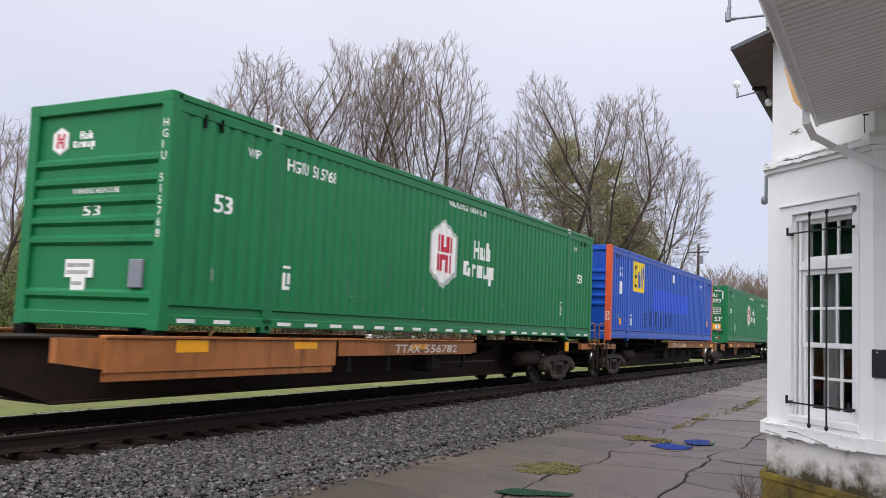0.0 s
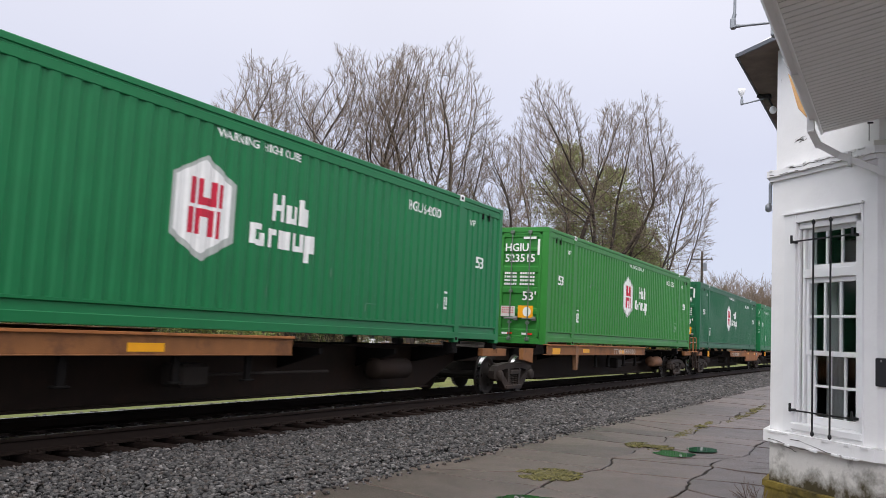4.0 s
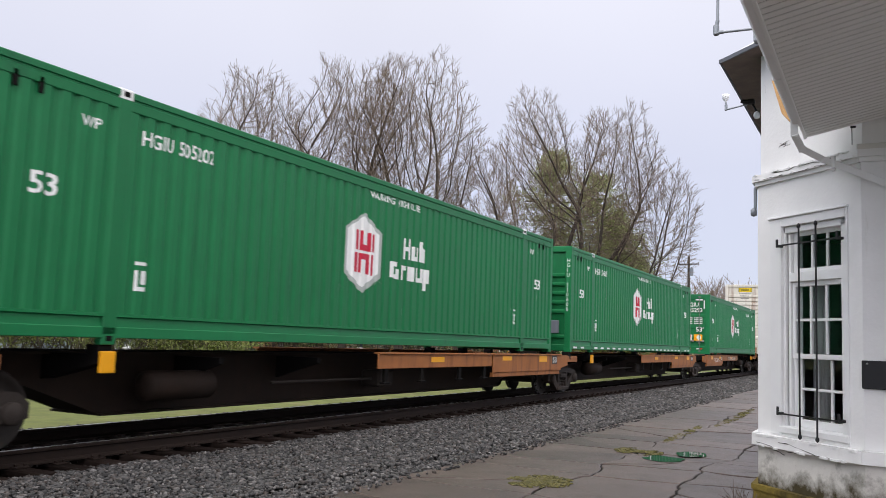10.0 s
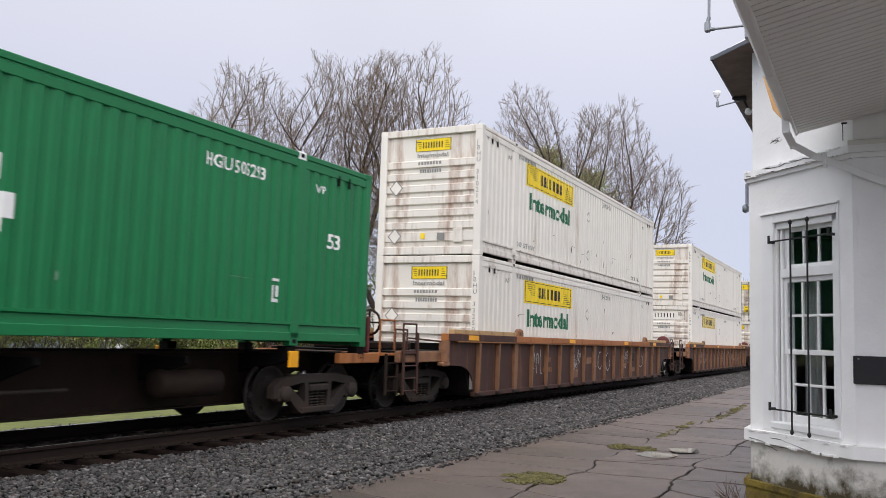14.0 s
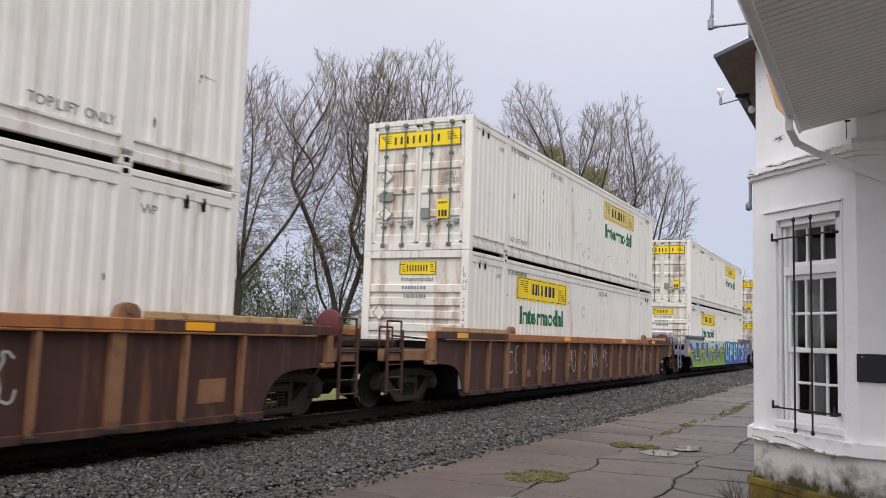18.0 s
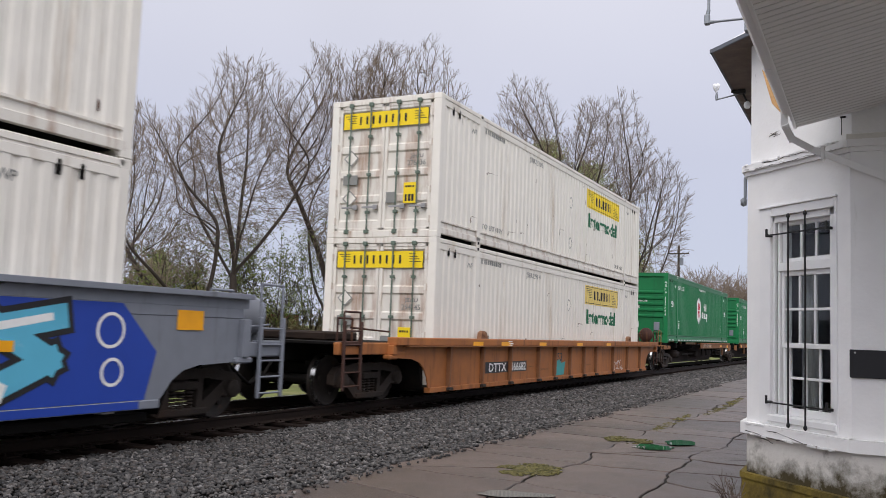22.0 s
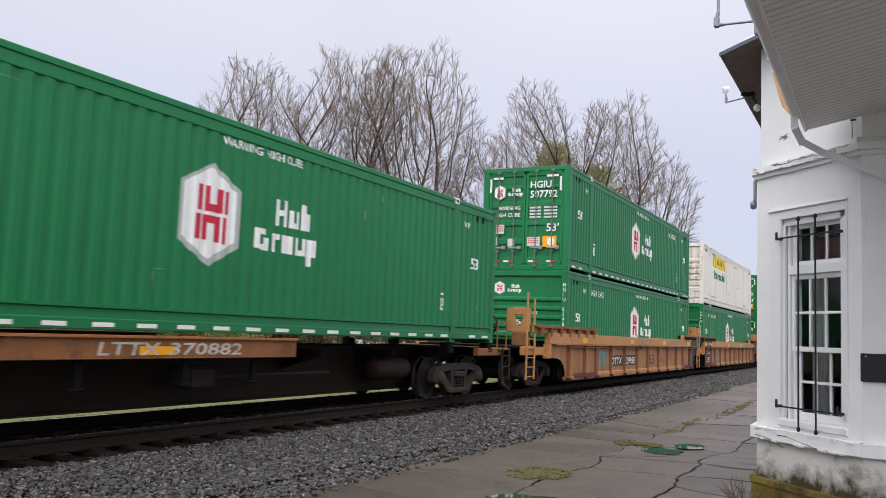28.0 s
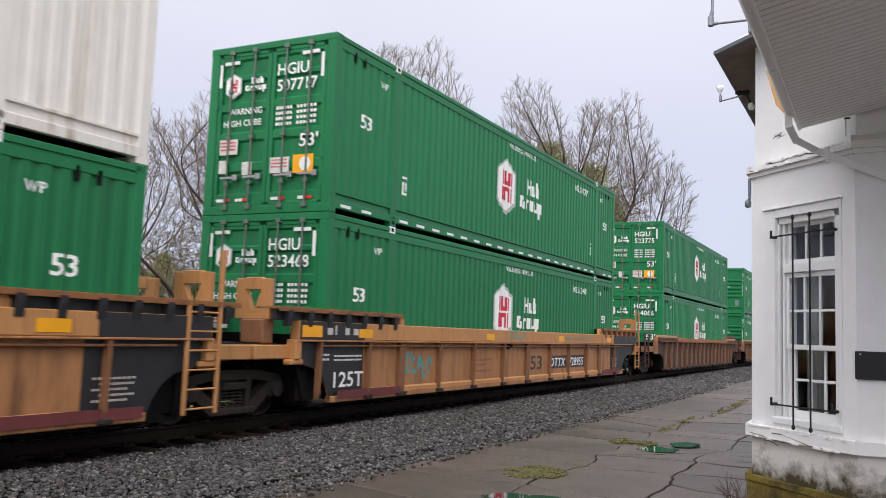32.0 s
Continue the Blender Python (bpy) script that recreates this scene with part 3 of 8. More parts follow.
        def emblem():
            s = [rect(2.55, 3.9, 1.62, 2.62)]
            for a, b, lo, hi in ((2.68, 2.8, 1.76, 2.48), (2.8, 3.02, 1.76, 1.86), (2.8, 3.0, 2.08, 2.17), (2.8, 3.02, 2.38, 2.48)):
                s.append(rect(a, b, lo, hi, 1))
            for a, b, lo, hi in ((3.1, 3.2, 1.76, 2.3), (3.2, 3.3, 2.12, 2.3), (3.3, 3.38, 1.76, 2.2), (3.46, 3.56, 1.76, 2.4), (3.62, 3.72, 1.76, 2.5), (3.72, 3.82, 2.1, 2.5)):
                s.append(rect(a, b, lo, hi, 2))
            return on_side(s, "emblem", (m_yellow, m_black, m_blue))
        out.append(("emblem", cached("emb", emblem), "square yellow emblem"))
        out.append(("paint_patch", cached("bp", lambda: on_side([rect(5.1, 10.9, 1.1, 1.85)], "paint_patch", (m_blue_patch,))), "brighter blue painted-over patch"))
        out.append(("size_mark", cached("53b", lambda: on_side([word("53", 0.95, 2.0, 0.3, 0.4)], "size_mark", (m_decal,))), ""))
        out.append(("notice", cached("nb", lambda: on_side([rect(0.95, 1.3, 1.45, 1.85), rect(8.1, 8.45, 2.25, 2.55)], "notice", (m_decal,))), ""))
        out.append(("stencil", cached("sb", lambda: on_side(tag(13.2, 2.35) + tag(13.5, 2.35) + mark(2.3, 0.5), "stencil", (m_decal,))), ""))
        out.append(("scuffing", cached("sc", lambda: on_side(sum((bars(4.0 + 0.75 * i, 0.45 + 0.05 * (i % 3), 0.3, 0.5, 1, 0, i) for i in range(6)), []), "scuffing", (m_scuff,))), "dark scuffs"))
        out.append(("amber_tag", cached("at", lambda: on_side([rect(1.05, 1.2, 0.5, 0.7), rect(CL - 1.2, CL - 1.05, 0.7, 0.95)], "amber_tag", (m_patch_orange,))), ""))
    return out


m_rusty = material("rust_spots", (0.1, 0.05, 0.03), 0.8, grain=0.4, scale=20)
m_faint = material("rubbed_paint", (0.16, 0.27, 0.19), 0.6, grain=0.3, scale=12)


def scuffs(seed, count):
    """Short ragged scrapes and rust runs."""
    r = random.Random(seed)
    out = []
    for i in range(count):
        y, z = r.uniform(0.4, CL - 0.4), r.choice((r.uniform(0.4, 2.5), r.uniform(0.4, 0.9)))
        w, h = r.uniform(0.008, 0.05), r.uniform(0.03, 0.2)
        out.append(poly([(y - w * 0.5, z), (y + w * 0.4, z + 0.02), (y + w * 0.6, z + h * 0.6), (y, z + h), (y - w * 0.6, z + h * 0.7)]))
        if r.random() < 0.3:
            out.append(poly([(y + w, z + h), (y + w + r.uniform(0.1, 0.6), z + h + r.uniform(-0.05, 0.05)), (y + w, z + h + 0.012)]))
    return out


def column_mesh(number, mat):
    """A serial number painted down the end post, one character below another."""
    s = []
    z = 2.45
    for ch in number:
        if ch != " ":
            vs, fs = text_geo(ch, 0.105)
            s.append(([(a + 1.16, b + z) for a, b in vs], fs, 0))
        z -= 0.134
    return end_paint("post_number", s, (mat,), 0.0 - 0.004)


def container(kind, color, number, nose_first=True, strips=False, **opts):
    """A 53 ft container with its own marks, at the origin."""
    mat = {"hub": greens.get(color), "hunt": m_white, "blue": m_blue}[kind]
    end_mat = m_white_end if kind == "hunt" else mat
    words = {"hub": "%s corrugated container with white badge" % {"green": "green", "deep": "dark green", "fresh": "light green"}.get(color, "green"),
             "hunt": "off-white corrugated container with yellow panel", "blue": "blue corrugated container with orange corner posts"}[kind]
    words += ", ribbed end leading" if nose_first else ", locked doors leading"
    root = thing("shipping_container", (0, 0, 0), words, "container", "containers on the train")
    key = (kind, color)
    for sgn in (1, -1):
        put("side_panel", cached((key, "side", sgn), lambda: one_side(mat, sgn)), root)
        rail = cached((key, "rail"), lambda: Geo().box(-0.07, 0.014, 0.1, CL - 0.1, 0.075, 0.2, 0.008).prism([(-0.05, 0.19), (-0.012, 0.19), (-0.02, 0.3), (0.012, 0.315), (0.012, 0.345), (-0.05, 0.35)], "y", 0.15, CL - 0.15).mesh("bottom_rail", end_mat))
        ob = put("bottom_rail", rail, root, (sgn * (SIDE - 0.014), 0, 0))
        if sgn < 0:
            ob.rotation_euler[2] = math.pi
            ob.location.y = CL
        put("top_rail", cached((key, "trail"), lambda: Geo().prism([(-0.04, CH - 0.01), (-0.04, CH - 0.23), (0.028, CH - 0.235), (0.034, CH - 0.225), (0.034, CH - 0.125), (0.022, CH - 0.115), (0.022, CH - 0.095), (0.04, CH - 0.085), (0.04, CH - 0.02), (0.03, CH - 0.01)], "y", 0.1, CL - 0.1).mesh("top_rail", mat)), root, (sgn * (SIDE - 0.04), 0, 0))
        for y in POSTS:
            ob = put("stacking_post", cached((key, "stack"), lambda: post_mesh("stack", mat)), root, (sgn * (SIDE - 0.024), y, 0))
            cap = put("corner_casting", cached((key, "cast"), lambda: post_mesh("casting", mat)), root, (sgn * (SIDE - 0.024), y, 0))
            top = put("corner_casting", cached((key, "castw"), lambda: post_mesh("casting", m_decal if kind == "hub" else mat)), root, (sgn * (SIDE - 0.024), y, CH - 0.125))
            if sgn < 0:
                for o in (ob, cap, top):
                    o.rotation_euler[2] = math.pi
        for y in (0.0, CL - 0.17):
            put("corner_post", cached((key, "corner"), lambda: post_mesh("corner", m_orange if kind == "blue" else mat)), root, (sgn * (SIDE - 0.09), y, 0), "orange-red corner post" if kind == "blue" else "")
            for z in (0.0, CH - 0.12):
                put("corner_casting", cached((key, "cc"), lambda: Geo().box(-0.09, 0.09, -0.004, 0.178, 0, 0.12, 0.01).mesh("corner_casting", m_orange if kind == "blue" else mat)), root, (sgn * (SIDE - 0.09), y, z))
    put("roof", cached((key, "roof"), lambda: roof_mesh(mat)), root)
    put("underside", cached((key, "floor"), lambda: Geo().box(-SIDE + 0.08, SIDE - 0.08, 0.1, CL - 0.1, 0.1, 0.19, 0.01).mesh("underside", m_under)), root)
    # the two ends
    for lead in (True, False):
        closed = nose_first == lead
        if closed:
            ob = put("end_panel", cached((key, "nose"), lambda: nose_mesh("hub" if kind != "hunt" else "hunt", end_mat)), root)
            if not lead:
                ob.rotation_euler[2], ob.location = math.pi, (0, CL, 0)
        else:
            g = cached((key, "dframe"), lambda: Geo().box(-1.2, 1.2, 0.0, 0.12, 0.0, 0.14, 0.01).mesh("door_sill", end_mat))
            g2 = cached((key, "dhead"), lambda: Geo().box(-1.2, 1.2, 0.0, 0.12, CH - 0.12, CH, 0.01).mesh("door_header", end_mat))
            for nm, gm in (("door_sill", g), ("door_header", g2)):
                ob = put(nm, gm, root)
                if not lead:
                    ob.rotation_euler[2], ob.location = math.pi, (0, CL, 0)
            for sgn in (-1, 1):
                d = put("door", cached((key, "door"), lambda: door_mesh(end_mat)), root, (-1.112 if sgn < 0 else 0.006, 0, 0))
                if not lead:
                    d.rotation_euler[2], d.location = math.pi, (1.112 if sgn < 0 else -0.006, CL, 0)
                for x in (0.3, 0.78):
                    put("lock_bar", cached("lock", lock_bar_mesh), d, (x + (0.02 if sgn > 0 else 0), 0.01, 0))
                    put("door_handle", cached("dhandle", handle_mesh), d, (x - 0.12, 0.012, 0.62))
                for z in (0.35, 0.95, 1.9, 2.5):
                    put("hinge", cached((key, "hinge"), lambda: hinge_mesh(end_mat)), d, (0.0 if sgn < 0 else 1.1, 0.03, z))
    # paint and plates on the leading end
    num = number.split()[-1]
    if kind == "hub" and nose_first:
        put("end_badge", cached("eb", lambda: end_paint("end_badge", badge(-0.72, 2.4, 0.32, 0.38), (m_decal_edge, m_decal), 0.062)), root)
        put("badge_figure", cached("ebb", lambda: end_paint("badge_figure", badge_bars(-0.72, 2.4, 0.32, 0.38), (m_red,), 0.057)), root)
        put("end_mark", cached("em", lambda: end_paint("end_mark", maker_bars(-0.48, 2.28, 0.28), (m_decal,), 0.062)), root)
        put("warning_line", cached("ew", lambda: end_paint("warning_line", [word("WARNING HIGH CUBE", -0.42, 1.69, 0.07, 0.85)], (m_decal,), 0.06)), root)
        put("size_mark", cached("es", lambda: end_paint("size_mark", [word("53", -0.2, 1.4, 0.15, 0.32)], (m_decal,), 0.06)), root)
        put("notice_board", cached("en", lambda: Geo().prism([(-0.42, 0.62), (-0.3, 0.62), (-0.3, 0.46), (-0.05, 0.46), (-0.05, 0.62), (0.08, 0.62), (0.08, 0.85), (-0.42, 0.85)], "y", 0.04, 0.064).mesh("notice_board", m_reflect)), root, label="white notice board")
        put("notice_text", cached("ent", lambda: end_paint("notice_text", bars(-0.38, 0.75, 0.42, 0.05, 8, 0, 2) + bars(-0.38, 0.66, 0.4, 0.05, 7, 0, 3) + bars(-0.27, 0.52, 0.18, 0.05, 3, 0, 5), (m_decal_grey,), 0.038)), root)
        put("document_box", cached("edb", lambda: Geo().box(0.72, 0.95, 0.02, 0.08, 0.5, 0.85, 0.012).mesh("document_box", m_car_grey if strips else greens["deep"])), root)
        put("post_number", cached(("col", number), lambda: column_mesh(number, m_decal)), root)
    elif kind == "hub":
        put("end_badge", cached("db", lambda: end_paint("end_badge", badge(-0.78, 2.2, 0.34, 0.44), (m_decal_edge, m_decal), 0.014)), root)
        put("badge_figure", cached("dbb", lambda: end_paint("badge_figure", badge_bars(-0.78, 2.2, 0.34, 0.44), (m_red,), 0.009)), root)
        put("end_mark", cached("dm", lambda: end_paint("end_mark", maker_bars(-0.53, 2.08, 0.3), (m_decal,), 0.014)), root)
        put("serial_number", cached(("dn", number), lambda: end_paint("serial_number", [word(number.split()[0], 0.14, 2.3, 0.2, 0.62), word(num, 0.14, 2.03, 0.2, 0.8)], (m_decal,), 0.014)), root)
        put("weight_table", cached("dw", lambda: end_paint("weight_table", sum((bars(0.14, 1.72 - 0.09 * i, 0.34, 0.05, 6, 0, i) + bars(0.56, 1.72 - 0.09 * i, 0.4, 0.05, 6, 0, i + 9) for i in range(4)), []), (m_decal,), 0.014)), root)
        put("warning_line", cached("dwl", lambda: end_paint("warning_line", [word("WARNING", -0.85, 1.7, 0.11, 0.7), word("HIGH CUBE", -0.95, 1.5, 0.11, 0.8)], (m_decal,), 0.014)), root)
        put("size_mark", cached("ds", lambda: end_paint("size_mark", [word("53'", 0.64, 1.08, 0.22, 0.36)], (m_decal,), 0.014)), root)
        for x0, x1, z0, z1 in ((-1.0, -0.62, 1.02, 1.28), (-1.0, -0.82, 0.7, 0.93), (-0.5, -0.3, 0.66, 0.88), (0.08, 0.46, 0.66, 0.92)):
            put("notice_board", cached(("dnb", x0, z0), lambda: Geo().box(x0, x1, 0.0, 0.012, z0, z1, 0.003).mesh("notice_board", m_notice)), root, label="white notice plate")
        put("notice_text", cached("dnt", lambda: end_paint("notice_text", sum((bars(-0.97, 1.21 - 0.06 * i, 0.32, 0.03, 7, 0, i) + bars(0.11, 0.86 - 0.055 * i, 0.32, 0.025, 6, 0, i + 4) for i in range(3)), []), (m_red,), -0.003)), root)
        put("amber_placard", cached("dap", lambda: Geo().box(0.54, 0.94, 0.0, 0.012, 0.64, 0.94, 0.003).mesh("amber_placard", m_patch_orange)), root, label="orange square placard")
        put("placard_disc", cached("dpd", lambda: end_paint("placard_disc", [poly([(0.78 + 0.11 * math.cos(k), 0.79 + 0.12 * math.sin(k)) for k in np.linspace(0, 6.28, 12, endpoint=False)])], (m_reflect,), -0.002)), root)
        for x in (-1.02, -0.62, 0.12, 0.66):
            put("reflective_strip", cached("drs", lambda: end_paint("reflective_strip", [rect(0, 0.15, 0, 0.05, 0), rect(0.15, 0.28, 0, 0.05, 1)], (m_reflect, m_tape_red), 0.014)), root, (x, 0, 0.22))
        for x, z, w, h in ((-1.0, 2.58, 0.32, 0.06), (0.62, 2.6, 0.34, 0.06), (1.0, 2.2, 0.06, 0.4), (-1.1, 2.2, 0.06, 0.4)):
            put("reflective_strip", cached(("drw", w), lambda: end_paint("reflective_strip", [rect(0, w, 0, h)], (m_reflect,), 0.014)), root, (x, 0, z))
    elif kind == "hunt":
        y0 = 0.062 if nose_first else 0.012
        wide = not nose_first
        x0, x1, z0, z1 = (-1.02, 1.02, 2.28, 2.62) if wide else ((-0.95, 0.95, 2.28, 2.68) if opts.get("plain_board") else (-0.4, 0.5, 2.38, 2.66))

        def board():
            s = [rect(x0, x1, z0, z1), ring([(x0, z0), (x1, z0), (x1, z1), (x0, z1)], 0.02, 1)]
            w = (x1 - x0)
            s += [rect(x0 + 0.2 * w + 0.075 * w * i, x0 + 0.2 * w + 0.075 * w * i + (0.016 if j else 0.014) * w + 0.02, z0 + 0.25 * (z1 - z0), z0 + 0.75 * (z1 - z0), 1) for i in range(8) for j in (0,)]
            for i in range(4):
                s.append(rect(x0 + 0.03 * w + 0.02 * w * i, x0 + 0.16 * w, z1 - 0.07 - 0.05 * i, z1 - 0.055 - 0.05 * i, 1))
                s.append(rect(x1 - 0.16 * w, x1 - 0.03 * w - 0.02 * w * (3 - i), z1 - 0.07 - 0.05 * i, z1 - 0.055 - 0.05 * i, 1))
            return end_paint("name_board", s, (m_white if opts.get("plain_board") else m_yellow, m_black), y0)

        put("name_board", cached(("hb", wide, bool(opts.get("plain_board"))), board), root, label="yellow name board with black bars")
        if nose_first:
            if not opts.get("plain_board"):
                put("end_word", cached("hew", lambda: end_paint("end_word", [word("Intermodal", -0.35, 2.24, 0.1, 0.78)], (m_decal_grey,), y0)), root)
            put("data_plate", cached("hdp", lambda: end_paint("data_plate", bars(-0.3, 2.06, 0.6, 0.07, 8, 0, 3) + bars(-0.25, 1.87, 0.55, 0.09, 9, 0, 8), (m_decal_grey,), 0.018)), root)
            for k, z in enumerate((1.55, 0.44)):
                pts = [(-0.85, z - 0.19), (-0.67, z), (-0.85, z + 0.19), (-1.03, z)]
                put("placard_holder", cached(("hph", k), lambda: end_paint("placard_holder", [poly(pts, 0), ring(pts, 0.03, 1)], (m_white, m_decal_grey), 0.015)), root)
            put("yellow_tag", cached("hyt", lambda: Geo().box(-0.17, -0.07, 0.0, 0.018, 0.37, 0.5, 0.003).mesh("yellow_tag", m_yellow)), root)
            put("grey_plate", cached("hgp", lambda: Geo().box(0.24, 0.42, 0.0, 0.018, 0.34, 0.5, 0.003).mesh("grey_plate", m_decal_grey)), root)
            put("document_box", cached("hdb", lambda: Geo().box(0.64, 0.86, -0.005, 0.05, 0.28, 0.6, 0.012).mesh("document_box", m_white)), root)
            put("post_number", cached(("col", number), lambda: column_mesh(number, m_decal_grey)), root)
        else:
            put("serial_number", cached(("hdn", number), lambda: end_paint("serial_number", [word(number.split()[0], 0.62, 1.6, 0.09, 0.3), word(num, 0.56, 1.45, 0.11, 0.42)], (m_decal_grey,), 0.012)), root)
            put("warning_plate", cached("hwp", lambda: Geo().box(0.5, 0.8, -0.002, 0.012, 0.68, 1.1, 0.003).mesh("warning_plate", m_yellow)), root, label="yellow warning plate")
            put("warning_text", cached("hwt", lambda: end_paint("warning_text", bars(0.54, 1.0, 0.22, 0.04, 4, 0, 2) + bars(0.54, 0.72, 0.22, 0.14, 3, 0, 1), (m_black,), -0.005)), root)
            for x0, x1, z0, z1 in ((0.1, 0.3, 0.7, 0.92), (-0.95, -0.6, 1.1, 1.3)):
                put("grey_plate", cached(("hgp2", x0), lambda: Geo().box(x0, x1, -0.002, 0.012, z0, z1, 0.003).mesh("grey_plate", m_decal_grey)), root)
            for k, z in enumerate((1.66, 0.82)):
                pts = [(-0.78, z - 0.17), (-0.6, z), (-0.78, z + 0.17), (-0.96, z)]
                put("placard_holder", cached(("hpd", k), lambda: end_paint("placard_holder", [poly(pts, 0), ring(pts, 0.03, 1)], (m_white, m_decal_grey), 0.012)), root)
    else:
        put("size_mark", cached("b53", lambda: end_paint("size_mark", [word("53", -0.1, 2.1, 0.3, 0.42)], (m_decal,), 0.06)), root)
        for x0, x1, z0, z1 in ((-0.05, 0.3, 1.5, 1.85), (-0.1, 0.25, 0.75, 1.0)):
            put("notice_board", cached(("bnb", z0), lambda: Geo().box(x0, x1, 0.045, 0.064, z0, z1, 0.003).mesh("notice_board", m_notice)), root)
        put("post_mark", cached("bpm", lambda: end_paint("post_mark", [word("53", 1.14, 0.75, 0.13, 0.13), word("53", 1.14, 0.6, 0.13, 0.13)], (m_decal,), -0.006)), root)
    tint = int(number[-2:]) % 5
    put("scuffing", cached((kind == "hunt", "scuff", tint), lambda: on_side(scuffs(tint + (10 if kind == "hunt" else 0), 20 if kind == "hunt" else 7), "scuffing", (m_rusty if kind == "hunt" else m_faint,), 0.006)), root, (0, 0, 0), "small scuffs and rust spots")
    for name, me, label in side_decals(kind, number, nose_first, opts):
        put(name, me, root, label=label)
    if strips:
        n = 25
        for i in range(n):
            y = 0.3 + (CL - 0.9) * i / (n - 1)
            if min(abs(y + 0.15 - p) for p in POSTS) > 0.28:
                put("reflective_strip", cached("strip", lambda: Geo().box(0, 0.004, 0, 0.3, 0, 0.05, 0.001).mesh("reflective_strip", m_reflect)), root, (SIDE + 0.0005, y, 0.105))
    # vent slots near the top of the ends
    for y in (0.55, 0.85, CL - 1.0, CL - 0.7):
        put("lashing_slot", cached("slot", lambda: Geo().box(-0.01, 0.006, 0, 0.06, 0, 0.17, 0.003).mesh("lashing_slot", m_under)), root, (SIDE - 0.012, y, CH - 0.34))
    return root


# ---- rail cars: y runs from the leading end of the container they carry, z from the rail head ----
WHEEL_R = 0.42
WHEELS = []


def wheelset_mesh():
    g = Geo()
    g.tube((-0.98, 0, 0), (0.98, 0, 0), 0.075, n=10)
    for s in (-1, 1):
        prof = [(0.0, 0.09), (0.02, 0.2), (-0.005, 0.31), (-0.02, 0.37), (-0.02, WHEEL_R - 0.005)]
        g.lathe([(s * (0.76 + d), r) for d, r in prof], "x", 28)
        g.lathe([(s * 0.74, WHEEL_R - 0.005), (s * 0.82, WHEEL_R - 0.012)] if s > 0 else [(s * 0.82, WHEEL_R - 0.012), (s * 0.74, WHEEL_R - 0.005)], "x", 28, mi=1)
        g.lathe([(s * 0.82, WHEEL_R - 0.012), (s * 0.82, 0.36), (s * 0.79, 0.34), (s * 0.8, 0.2), (s * 0.84, 0.1), (s * 0.84, 0.0)], "x", 28)
        g.lathe([(s * 0.74, WHEEL_R - 0.005), (s * 0.715, WHEEL_R + 0.025), (s * 0.69, WHEEL_R + 0.02), (s * 0.69, 0.1)], "x", 28)
        # cast marks on the plate, which show the wheel's turn
        for a in (0.3, 2.4, 4.5):
            g.box(s * 0.81 - 0.012, s * 0.81 + 0.012, 0.24 * math.cos(a) - 0.03, 0.24 * math.cos(a) + 0.03, 0.24 * math.sin(a) - 0.03, 0.24 * math.sin(a) + 0.03, 0.004)
    return g.mesh("wheelset", m_wheel, m_tread)


def frame_mesh():
    """Cast side frames of a two-axle truck with springs, bearings and bolster."""
    g = Geo()
    for s in (-1, 1):
        a, b = s * 0.95, s * 1.09
        # top member, dropped ends over the bearings, slanted arms to the spring seat
        g.prism([(-1.12, 0.36), (-1.12, 0.52), (-0.98, 0.63), (-0.45, 0.7), (0.45, 0.7), (0.98, 0.63), (1.12, 0.52), (1.12, 0.36), (0.98, 0.36), (0.93, 0.5), (0.45, 0.57), (-0.45, 0.57), (-0.93, 0.5), (-0.98, 0.36)], "x", a, b)
        for k in (-1, 1):
            g.prism([(k * 0.78, 0.55), (k * 0.95, 0.5), (k * 0.48, 0.13), (k * 0.3, 0.13), (k * 0.32, 0.25)][::k], "x", a, b)
            g.prism([(k * 0.24, 0.2), (k * 0.34, 0.2), (k * 0.36, 0.6), (k * 0.27, 0.6)][::k], "x", a, b)
            g.box(min(a, b) - 0.02, max(a, b) + 0.03, k * 0.89 - 0.13, k * 0.89 + 0.13, 0.3, 0.5, 0.03)
            g.lathe([(s * 1.1, 0.12), (s * 1.16, 0.12), (s * 1.18, 0.1), (s * 1.18, 0.0)] if s > 0 else [(s * 1.18, 0.0), (s * 1.18, 0.1), (s * 1.16, 0.12), (s * 1.1, 0.12)], "x", 14, (0, k * 0.89, 0.42))
        g.box(min(a, b) - 0.04, max(a, b) + 0.02, -0.45, 0.45, 0.1, 0.2, 0.02)
        for y in (-0.15, 0.0, 0.15):
            for z in np.arange(0.2, 0.44, 0.045):
                g.lathe([(z, 0.055), (z + 0.014, 0.072), (z + 0.028, 0.055)], "z", 9, (s * 1.02, y, 0))
        g.box(min(a, b) - 0.03, max(a, b) + 0.03, -0.25, 0.25, 0.43, 0.54, 0.02)
    g.box(-1.0, 1.0, -0.2, 0.2, 0.44, 0.66, 0.03)
    g.tube((0, 0, 0.6), (0, 0, 0.8), 0.25, n=16)
    for y in (-0.45, 0.45):
        g.box(-0.85, 0.85, y - 0.05, y + 0.05, 0.28, 0.36, 0.015)
    return g.mesh("truck", m_truck)


def truck(car, y):
    t = put("truck", cached("truck", frame_mesh), car, (0, y, 0))
    for k in (-0.89, 0.89):
        w = put("wheelset", cached("wheelset", wheelset_mesh), t, (0, k, WHEEL_R))
        WHEELS.append((w, k, random.uniform(0, 360)))


